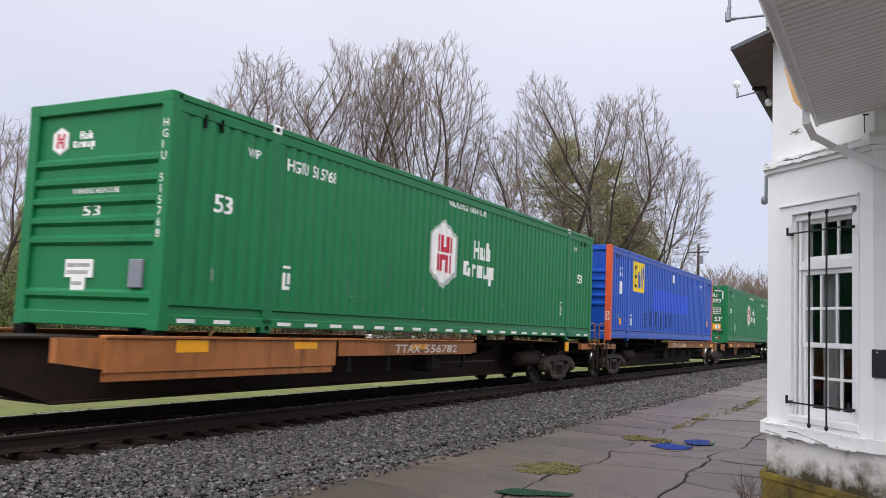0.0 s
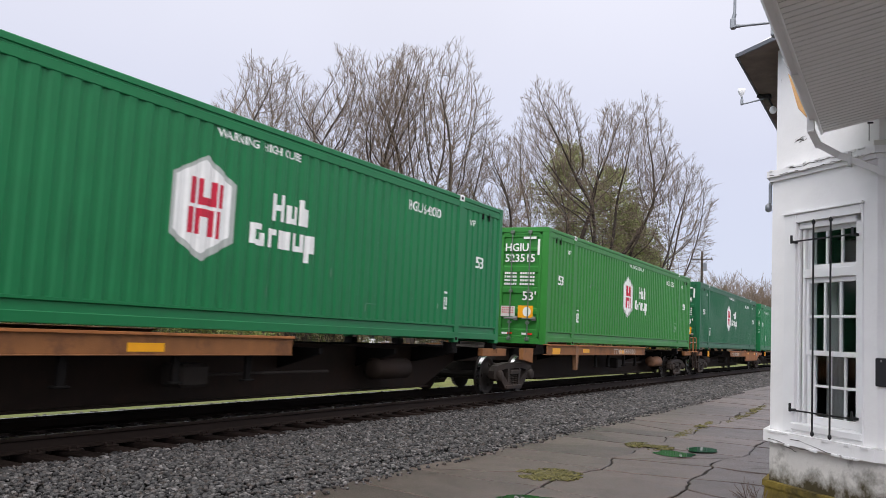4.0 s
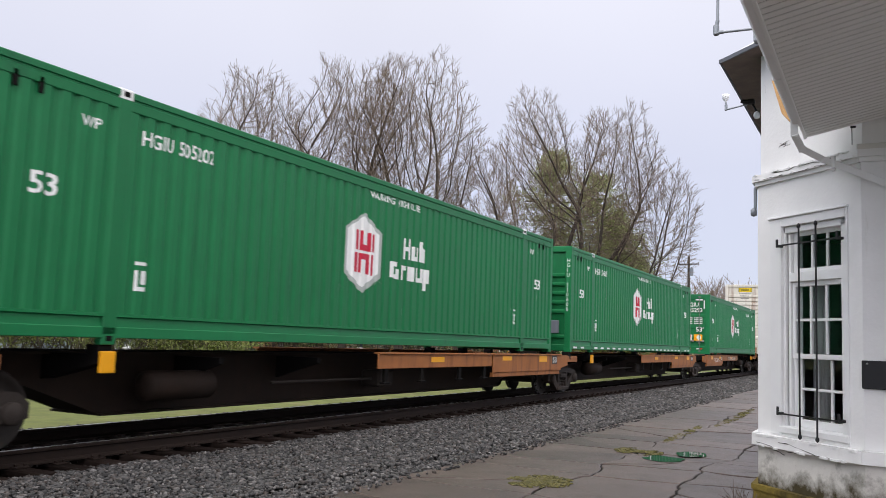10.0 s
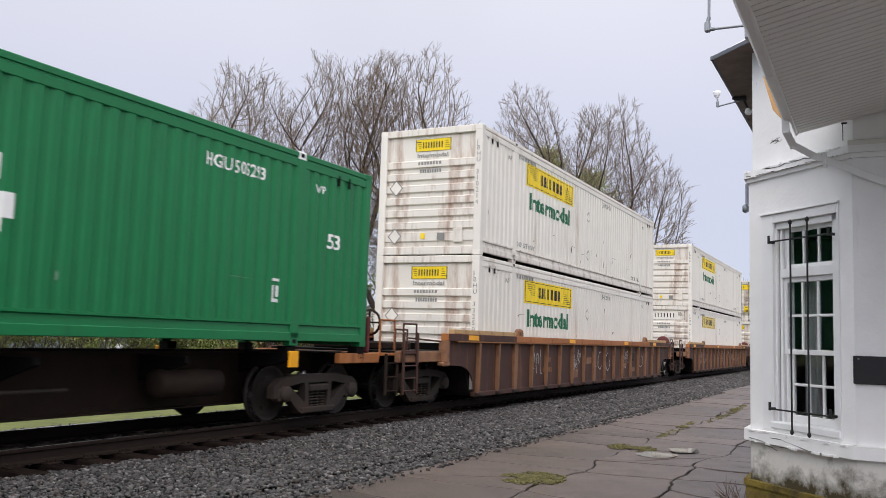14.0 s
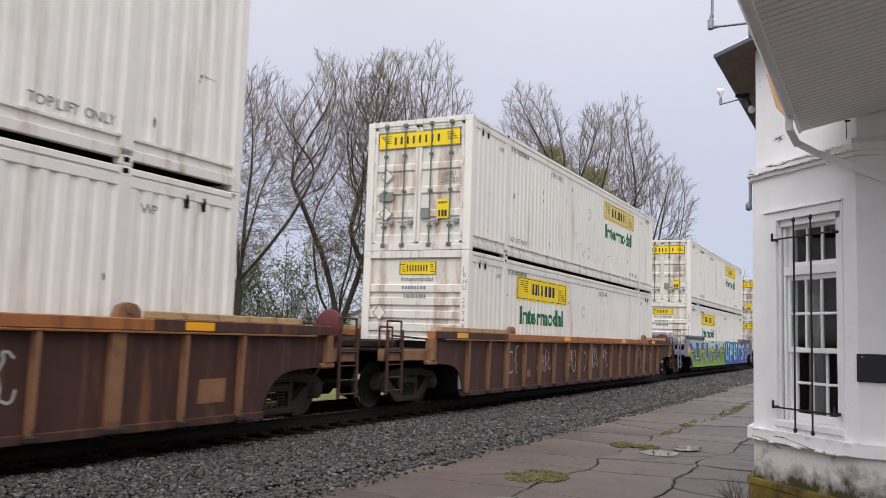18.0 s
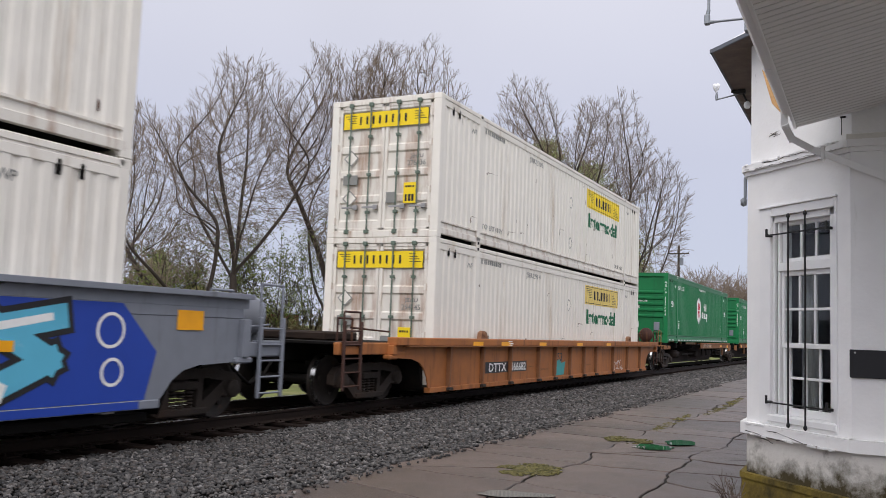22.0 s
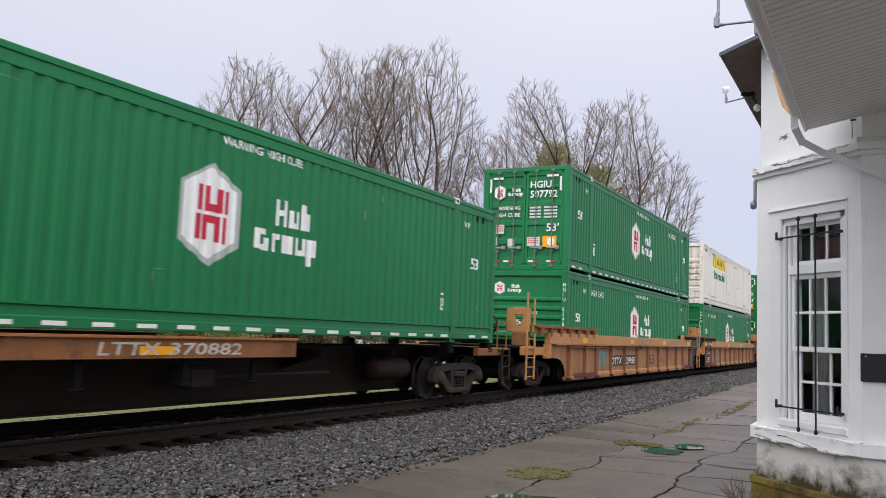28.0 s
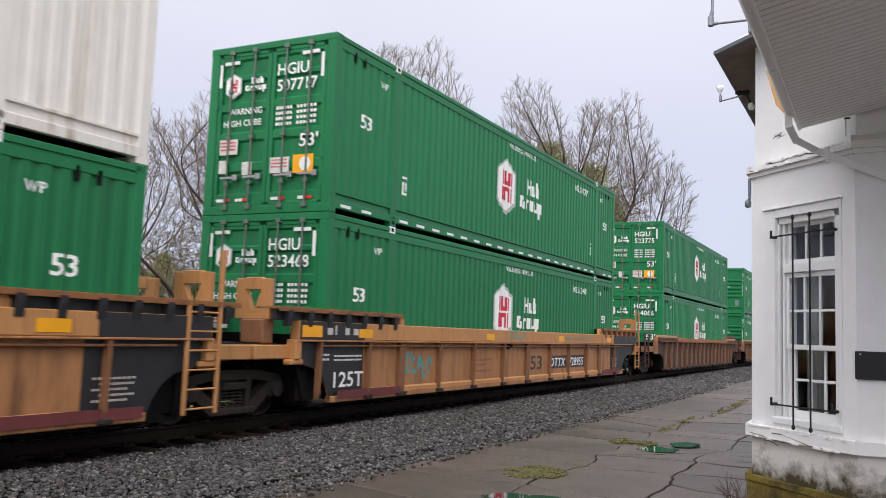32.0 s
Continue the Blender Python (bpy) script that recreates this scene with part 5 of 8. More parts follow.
            if style != "guarded":
                rail_hoop(car, 1.0, ly - way * 0.5, ly - way * 0.5 + 0.45, 1.05, hi - 0.1, mat)
                part("end_rail", Geo().pipe([(1.42, ly + 0.24, 1.3), (1.42, e + way * 1.3, 1.25)], 0.016, 7), mat, car)
                part("slack_box", Geo().box(-0.7, 0.9, min(y - way * 0.5, y - way * 1.5), max(y - way * 0.5, y - way * 1.5), 1.07, 1.22, 0.03), m_sill, car)
            by = y - way * 0.45
            wheel_mat = m_maroon if paint == m_car_brown else mat
            if way > 0 or paint == m_car_grey:
                part("brake_wheel", Geo().lathe([(by, 0.0), (by, 0.08), (by + 0.03, 0.1), (by + 0.03, 0.22), (by, 0.27), (by - 0.03, 0.25), (by - 0.03, 0.0)], "y", 20, (1.12, 0, 1.42)), wheel_mat, car, "rust-red brake wheel")
                part("brake_stand", Geo().box(0.98, 1.26, by + 0.03, by + 0.16, 1.05, 1.62, 0.03), wheel_mat, car)
            if paint == m_car_grey and way < 0:
                part("air_tank", Geo().lathe([(-0.62, 0.0), (-0.6, 0.13), (-0.5, 0.17), (0.6, 0.17), (0.7, 0.12), (0.72, 0.0)], "x", 16, (0.2, y + 0.8, 1.62)), m_car_grey, car, "grey air tank")
                part("tank_saddle", Geo().box(-0.2, 0.6, y + 0.65, y + 0.95, 1.05, 1.46, 0.02), m_car_grey, car)
        elif kind == "joint":
            truck(car, y)
            part("articulation", Geo().box(-0.45, 0.45, y - 0.5, y + 0.5, 0.72, 1.08, 0.05).tube((0, y, 0.7), (0, y, 1.14), 0.32, n=16), m_truck, car)
            for s in (-1, 1):
                ladder(car, s * 1.56, CL + 0.55, 0.22, 1.62, m_chord_yellow, 6, 0.55)
                part("grab_post", Geo().box(s * 1.56 - 0.025, s * 1.56 + 0.025, CL + 1.07, CL + 1.13, 1.6, 2.25, 0.008), m_chord_yellow, car)
        if style == "guarded":
            black = kind in ("joint", "open") or way > 0
            mat = m_car_black if black else m_car_yellow
            for s in (-1, 1):
                if black:
                    plate = [(e + way * d, h) for d, h in arch[way]] + [(e - way * 1.5, bottom + 0.02), (e - way * 1.5, top - tall - 0.004), (e + way * (reach[way] - 0.08), top - tall - 0.004)]
                    part("end_plate", Geo().prism(plate[::-way], "x", s * (side_x + 0.014), s * (side_x + 0.02)), mat, car, "black-painted end plate")
                    lo, hi = sorted((e + way * (reach[way] - 0.01), e - way * 1.4))
                    part("chord_cover", Geo().box(s * (side_x + 0.103) - 0.003, s * (side_x + 0.103) + 0.003, lo, hi, top - tall + 0.004, top - 0.004, 0.001), mat, car, "black-painted chord end")
                # near-black board added to hide the load seen through the arch
                lo, hi = sorted((e + way * 0.1, e - way * 1.2))
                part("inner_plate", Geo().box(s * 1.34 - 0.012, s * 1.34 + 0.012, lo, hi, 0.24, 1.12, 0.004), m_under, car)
                # pierced upright plate across the car's corner
                gy = ly + 0.42 if kind == "coupler" else e + way * (0.8 if way < 0 else 0.5)
                g = Geo()
                for x0, x1, z0, z1 in ((0.78, 0.95, top, 1.98), (1.23, 1.38, top, 1.98), (0.95, 1.23, 1.82, 2.0), (0.95, 1.23, top, 1.55)):
                    g.box(min(s * x0, s * x1), max(s * x0, s * x1), gy - 0.05, gy + 0.05, z0, z1, 0.01)
                g.prism([(s * 0.95, 1.55), (s * 1.06, 1.55), (s * 0.95, 1.82)][::s], "y", gy - 0.045, gy + 0.045)
                g.prism([(s * 1.23, 1.55), (s * 1.12, 1.55), (s * 1.23, 1.82)][::-s], "y", gy - 0.045, gy + 0.045)
                part("corner_stanchion", g, m_chord_yellow, car, "tan pierced corner plate")
                part("stanchion_foot", Geo().box(s * 1.15 - 0.2, s * 1.15 + 0.2, gy - 0.12, gy + 0.12, 1.07, top + 0.004, 0.02), m_rib_tan, car)
    return car


# ---- the train: leading end of each load at t = 0, in metres along the track ----
MOVING = []
HUNT_Z = 0.24


def load(car, y, boxes):
    """Sets a car and its containers on the track; boxes are (container, height)."""
    MOVING.append((car, y, 0.0))
    for box, z in boxes:
        MOVING.append((box, y, z))


SPINES = (
    (7.41, dict(flip=True, front=("open", -3.6), back=("coupler", 16.65, 2.45), number="TTAX 556782"), ("hub", "green", "HGIU 515768"), True, True),
    (25.39, dict(flip=False, dark=True, front=("coupler", -0.9), back=("joint", 18.5), number="TTAX 556781"), ("blue", "", "EMHU 653"), True, False),
    (45.72, dict(flip=True, dark=True, front=("open", -0.4), back=("joint", 17.6)), ("hub", "green", "HGIU 642080"), False, False),
    (64.67, dict(flip=True, dark=True, front=("open", -1.3), back=("coupler", 17.0), number="TTAX 561010"), ("hub", "fresh", "HGIU 523515"), False, False),
    (82.84, dict(flip=False, front=("coupler", -0.95, 2.35), back=("joint", 18.2), number="TTAX 552882", text53=True), ("hub", "deep", "HGIU 641894"), False, False),
    (100.99, dict(flip=False, front=("open", 0.2), back=("joint", 17.8), text53=True), ("hub", "green", "HGIU 505198"), True, False),
    (118.7, dict(flip=False, front=("open", -0.2), back=("joint", 17.7), text53=True), ("hub", "green", "HGIU 505202"), True, False),
    (136.34, dict(flip=False, front=("open", -0.2), back=("joint", 18.3), text53=True), ("hub", "green", "HGIU 510600"), True, True),
    (157.11, dict(flip=True, front=("open", -2.1), back=("coupler", 17.2), number="TTAX 555648", text53=True), ("hub", "green", "HGIU 505293"), False, False),
    (293.57, dict(flip=False, dark=True, front=("coupler", -1.5), back=("joint", 18.6), number="LTTX 370882"), ("hub", "green", "HGIU 513609"), True, True),
    (314.44, dict(flip=True, dark=True, front=("open", -2.2), back=("joint", 17.4), number="LTTX 370882"), ("hub", "green", "HGIU 644660"), True, False),
    (333.19, dict(flip=True, dark=True, front=("open", -1.3), back=("coupler", 17.0), number="LTTX 370882"), ("hub", "green", "HGIU 513246"), True, True),
)
for y, spec, (kind, color, number), nose, strips in SPINES:
    load(spine_car(**spec), y, [(container(kind, color, number, nose, strips), DECK)])

WELLS = (
    (177.78, dict(paint=m_car_brown, chord=m_car_orange), ("hunt", "", "JBHU 332501", True, {}), ("hunt", "", "JBHU 310214", True, {})),
    (201.6, dict(paint=m_car_brown, chord=m_car_orange), ("hunt", "", "JBHU 247642", True, dict(faded=True, no_word=True, plain_board=True)), ("hunt", "", "JBHU 313335", True, {})),
    (225.0, dict(paint=m_car_brown, chord=m_car_orange), ("hunt", "", "JBHU 297485", True, {}), ("hunt", "", "JBHU 286123", False, dict(faded=True))),
    (248.48, dict(paint=m_car_grey, style="painted", top=1.5, bottom=0.32), ("hunt", "", "JBHU 322274", True, {}), ("hunt", "", "JBHU 286373", False, {})),
    (272.42, dict(paint=m_car_orange, top=1.16, front=("coupler", -3.6), back=("coupler", 18.6)), ("hunt", "", "JBHU 294145", False, dict(faded=True)), ("hunt", "", "JBHU 276936", False, {})),
    (354.22, dict(paint=m_car_yellow, style="guarded", bottom=0.22, chord=m_chord_yellow, front=("coupler", -3.5), back=("joint", 17.85)), ("hub", "green", "HGIU 524802", True, {}), ("hub", "green", "HGIU 507792", False, dict(strips=True))),
    (373.69, dict(paint=m_car_yellow, style="guarded", bottom=0.22, chord=m_chord_yellow, front=("open", -1.6), back=("joint", 18.15)), ("hub", "green", "HGIU 519313", True, {}), ("hunt", "", "JBHU 318806", True, {})),
    (393.6, dict(paint=m_car_yellow, style="guarded", bottom=0.22, chord=m_chord_yellow, front=("open", -1.9), back=("coupler", 19.0)), ("hub", "green", "HGIU 523468", False, {}), ("hub", "green", "HGIU 507717", False, dict(strips=True))),
    (416.86, dict(paint=m_car_brown, chord=m_car_orange), ("hub", "green", "HGIU 514066", False, {}), ("hub", "green", "HGIU 523775", False, {})),
    (439.73, dict(paint=m_car_brown, chord=m_car_orange), ("hub", "green", "HGIU 520141", True, {}), ("hub", "green", "HGIU 641703", True, {})),
)


def box_of(kind, color, number, nose, opts):
    o = dict(opts)
    return container(kind, color, number, nose, o.pop("strips", False), **o)


WELL_CARS = []
for y, spec, low, high in WELLS:
    car = well_car(**spec)
    WELL_CARS.append(car)
    load(car, y, [(box_of(*low), HUNT_Z), (box_of(*high), HUNT_Z + CH + 0.004)])


# ---- paint on the cars: numbers, sprayed scrawls ----
m_sky = material("pale_blue_spray_paint", (0.11, 0.46, 0.64), 0.5, grain=0.12, scale=2, stain=(0.5, 0.62, 0.7), stain_amount=0.4)
m_royal = material("royal_blue_spray_paint", (0.02, 0.06, 0.36), 0.5, grain=0.12, scale=2)
m_teal = material("teal_spray_paint", (0.05, 0.3, 0.3), 0.5, grain=0.2, scale=4)
m_spray = material("thin_white_spray_paint", (0.42, 0.4, 0.38), 0.6, grain=0.25, scale=5)
CAR = {n: WELL_CARS[n] for n in range(len(WELL_CARS))}
FLANK = 1.4725
PANELS = {0: (2, 5, 7, 8, 10, 12), 1: (0, 1, 5, 6, 8, 9, 10, 11), 2: (1, 3, 5, 6, 7, 8, 12)}
for n, spots in PANELS.items():
    for k in spots:
        y = 0.64 + 1.03 * k
        painted(CAR[n], "sprayed_scrawl", scrawl(y + 0.12, 0.5, 0.78, 0.62, 1 + (k * 7 + n) % 4, 10 * n + k, 0.03), (m_spray,), FLANK, "thin white sprayed scrawl")
    r = random.Random(n)
    for k in range(9):
        y, z = 0.64 + 1.03 * r.randint(0, 14) + r.uniform(0.12, 0.4), r.uniform(0.3, 0.8)
        w, h = r.uniform(0.25, 0.5), r.uniform(0.1, 0.34)
        painted(CAR[n], "rust_patch", [poly([(y, z), (y + w, z + 0.01), (y + w * 1.02, z + h), (y + 0.02, z + h * 0.97)])], (r.choice((m_rib, m_car_sill, m_truck)),), FLANK - 0.001, "rectangular patch of faded tan paint")


def stroke(pts, t, mi):
    """A broad sprayed stroke along a bent line, with square ends."""
    out = []
    for p, q in zip(pts, pts[1:]):
        d = math.hypot(q[0] - p[0], q[1] - p[1]) or 1
        ey, ez = (q[0] - p[0]) / d * t / 2, (q[1] - p[1]) / d * t / 2
        out.append(poly([(p[0] - ey - ez, p[1] - ez + ey), (p[0] - ey + ez, p[1] - ez - ey), (q[0] + ey + ez, q[1] + ez - ey), (q[0] + ey - ez, q[1] + ez + ey)], mi))
    return out


UPRIGHTS = ([(0.2, 1.0), (0.2, 0.15), (0.75, 0.1), (0.8, 1.0)], [(0.25, 0.0), (0.25, 0.95), (0.8, 0.85), (0.75, 0.45), (0.3, 0.45)], [(0.2, 1.0), (0.25, 0.1), (0.8, 0.15), (0.75, 0.95)], [(0.5, 0.05), (0.35, 0.95), (0.8, 0.9)], [(0.8, 0.95), (0.25, 0.8), (0.75, 0.4), (0.2, 0.05)])


m_mint = material("pale_mint_spray_paint", (0.5, 0.62, 0.55), 0.5, grain=0.12, scale=2, stain=(0.4, 0.56, 0.4), stain_amount=0.5)
SPRAY = 1.4845
LOW, HIGH = 0.395, 1.485


def tall_at(f):
    """Height on the car's flank by a share of the painted band."""
    return LOW + (HIGH - LOW) * f


def grown(pts, d):
    """A convex-ish outline pushed out from its middle."""
    n = len(pts)
    cy, cz = sum(p[0] for p in pts) / n, sum(p[1] for p in pts) / n
    return [(y + d * (y - cy) / (math.hypot(y - cy, z - cz) or 1), min(HIGH, max(LOW, z + d * (z - cz) / (math.hypot(y - cy, z - cz) or 1)))) for y, z in pts]


def facet(car, pts, body):
    """A sprayed blade: black cast edge, white rim, coloured middle."""
    pts = [(y, tall_at(f)) for y, f in pts]
    drop = [(y + 0.16, max(LOW, z - 0.07)) for y, z in grown(pts, 0.09)]
    painted(car, "sprayed_shape", [poly(drop, 1), poly(grown(pts, 0.055), 2), poly(pts, 3)], (m_lime, m_car_black, m_decal, body), SPRAY, "sprayed blade with white rim and black edge")


# lime letters: a lime ground with a pale top, blue blades between them, black lines
car = CAR[3]
painted(car, "sprayed_ground", [poly([(-1.75, 0.82), (-0.95, 0.8), (-0.5, 0.55), (-0.42, LOW), (8.3, LOW), (8.3, tall_at(0.62)), (-1.75, tall_at(0.62))])], (m_lime,), SPRAY - 0.004, "lime green sprayed ground")
painted(car, "sprayed_ground", [poly([(-1.75, tall_at(0.62)), (8.3, tall_at(0.62)), (8.3, HIGH), (-1.75, HIGH)])], (m_mint,), SPRAY - 0.004, "pale mint sprayed ground")
painted(car, "sprayed_ground", [rect(-0.4, 8.3, 0.3, 0.385)], (m_lime,), 1.5105, "lime green sprayed ground")
painted(car, "sprayed_ground", [rect(8.3, 16.3, 0.3, 0.385)], (m_royal,), 1.5105, "royal blue sprayed ground")
painted(car, "amber_reflector", [rect(16.85, 17.3, 1.2, 1.44)], (m_patch_orange,), SPRAY)
painted(car, "grey_panel", [rect(-1.7, -0.9, 1.1, 1.46)], (m_car_grey,), SPRAY - 0.001, "bare grey panel")
rm = random.Random(31)
fuzz = [poly([(y, tall_at(0.6)), (y + 0.1, tall_at(0.6)), (y + 0.1 + rm.uniform(-0.03, 0.03), tall_at(0.64 + 0.1 * rm.random())), (y + rm.uniform(-0.03, 0.03), tall_at(0.64 + 0.1 * rm.random()))]) for y in np.arange(-1.7, 8.2, 0.1)]
painted(car, "sprayed_edge", fuzz, (m_lime,), SPRAY - 0.002, "ragged lime edge")
painted(car, "sprayed_ground", [poly([(8.25, LOW), (16.4, LOW), (16.55, tall_at(0.5)), (16.0, HIGH), (8.35, HIGH)])], (m_royal,), SPRAY - 0.004, "royal blue sprayed ground")
for blade in ([(-1.5, 0.75), (-0.9, 0.95), (-0.3, 0.6), (-0.7, 0.55)], [(0.2, 0.95), (0.75, 0.9), (0.7, 0.55), (0.95, 0.25), (0.35, 0.3)], [(1.5, 0.9), (2.1, 0.98), (1.95, 0.62), (1.5, 0.5)],
              [(2.75, 0.95), (3.15, 0.92), (3.05, 0.55), (3.3, 0.5), (3.45, 0.16), (2.7, 0.3)], [(4.0, 0.58), (4.35, 0.6), (4.4, 0.3), (4.2, 0.22)], [(5.2, 0.68), (5.35, 0.98), (5.95, 0.85), (5.8, 0.66)],
              [(6.0, 0.62), (6.15, 0.66), (6.45, 0.4), (6.5, 0.1), (6.05, 0.28)], [(7.5, 0.96), (7.8, 0.96), (7.75, 0.55), (7.6, 0.6)]):
    facet(car, blade, m_royal)
for y, w in ((-0.2, 0.5), (1.6, 0.5), (4.95, 0.42), (5.5, 0.34), (6.95, 0.3)):
    painted(car, "sprayed_shape", [poly([(y, tall_at(0.16)), (y + w, tall_at(0.2)), (y + 0.6 * w, tall_at(0.4)), (y + 0.1 * w, tall_at(0.38))], 1), poly([(y + 0.3 * w, tall_at(0.21)), (y + 0.72 * w, tall_at(0.23)), (y + 0.5 * w, tall_at(0.32))], 2)], (m_lime, m_car_black, m_mint), SPRAY, "black sprayed wedge with pale middle")
for line in ([(3.7, 1.0), (3.75, 0.5), (4.15, 0.15), (4.5, 0.02)], [(4.1, 0.95), (4.8, 0.98), (4.85, 0.78), (4.2, 0.72)], [(4.65, 0.3), (4.7, 0.52), (5.75, 0.5), (6.0, 0.2), (6.5, 0.03)], [(6.3, 0.95), (6.75, 0.75), (6.55, 0.35), (6.9, 0.35)],
             [(6.9, 0.72), (7.5, 0.72), (7.5, 0.52), (7.05, 0.46), (6.85, 0.15)], [(7.75, 0.05), (7.9, 0.6), (8.1, 0.1), (8.25, 0.8)], [(2.5, 0.9), (2.45, 0.4), (2.2, 0.2), (2.55, 0.02)], [(1.2, 0.98), (1.15, 0.4), (1.4, 0.1)], [(-0.1, 0.98), (0.0, 0.5), (-0.3, 0.15)]):
    painted(car, "sprayed_line", stroke([(y, max(LOW + 0.03, min(HIGH - 0.03, tall_at(f)))) for y, f in line], 0.055, 0), (m_car_black,), SPRAY + 0.005, "black sprayed line")


def mural(car, y0, y1, glyphs, thick):
    """Broad upright sprayed strokes: black edge, sky blue body, white splash at the foot."""
    w = (y1 - y0) / len(glyphs)
    for i, g in enumerate(glyphs):
        pts = [(y0 + w * (i + 0.08 + 0.84 * a), tall_at(0.13 + 0.74 * b)) for a, b in g]
        painted(car, "sprayed_shape", stroke(pts, thick + 0.13, 0) + stroke(pts, thick, 1) + stroke([(y - 0.09, z) for y, z in pts[:2]], 0.08, 2), (m_car_black, m_sky, m_decal), SPRAY + 0.0005 * i, "broad sky blue sprayed stroke with black edge")
        a = pts[-1]
        painted(car, "sprayed_splash", [poly([(a[0] - 0.2, max(LOW, a[1] - 0.1)), (a[0] + 0.14, max(LOW, a[1] - 0.12)), (a[0] + 0.2, a[1] + 0.05), (a[0] + 0.02, a[1] + 0.13), (a[0] - 0.17, a[1] + 0.06)])], (m_decal,), SPRAY + 0.008, "white sprayed splash")


mural(car, 8.35, 15.5, UPRIGHTS, 0.26)
for y, f, r in ((15.85, 0.72, 0.2), (15.9, 0.3, 0.16)):
    disc = [(y + r * math.cos(k), tall_at(f) + r * math.sin(k)) for k in np.linspace(0, 6.283, 18, endpoint=False)]
    painted(car, "sprayed_ring", [ring(disc, 0.035)], (m_decal,), SPRAY + 0.004, "white sprayed ring")
for y in (-1.55, 1.6, 4.2, 6.75, 9.2, 11.65, 14.2):
    painted(car, "amber_reflector", [rect(y, y + 0.46, 0.95, 1.06 if y > 0 else 1.2)], (m_patch_orange,), SPRAY + 0.012)
painted(CAR[4], "number_board", [rect(2.15, 3.44, 0.42, 0.66), rect(3.52, 4.62, 0.42, 0.66)], (m_car_black,), FLANK)
painted(CAR[4], "car_mark", [word("DTTX", 2.35, 0.45, 0.19, 0.98)], (m_decal,), FLANK + 0.004)
painted(CAR[4], "car_number", [word("466682", 3.6, 0.45, 0.19, 0.95)], (m_decal,), FLANK + 0.004)
painted(CAR[4], "size_mark", [word("53", 6.85, 0.62, 0.22, 0.4)], (m_car_black,), FLANK)
painted(CAR[4], "sprayed_patch", [poly([(6.62, 0.24), (7.4, 0.25), (7.5, 0.6), (7.2, 0.56), (7.0, 0.66), (6.66, 0.58)])], (m_teal,), FLANK + 0.002, "teal sprayed patch")
painted(CAR[4], "sprayed_scrawl", scrawl(12.3, 0.24, 1.2, 0.3, 5, 77, 0.025), (m_decal,), FLANK, "white sprayed scrawl")
for y in (1.2, 2.7, 5.1, 8.1, 11.0):
    painted(CAR[4], "amber_reflector", [rect(y, y + 0.5, 1.0, 1.1)], (m_patch_orange,), 1.612)
painted(CAR[4], "data_stencil", bars(3.1, 1.0, 0.35, 0.035, 1, 0, 1) + bars(3.1, 1.05, 0.35, 0.035, 1, 0, 2) + bars(3.1, 1.1, 0.35, 0.02, 1, 0, 3), (m_decal,), 1.612)
painted(CAR[4], "data_stencil", bars(5.5, 0.4, 0.7, 0.05, 6, 0, 4) + bars(4.75, 0.5, 0.35, 0.03, 4, 0, 5) + bars(9.3, 0.45, 0.6, 0.04, 6, 0, 6), (m_car_sill,), FLANK)
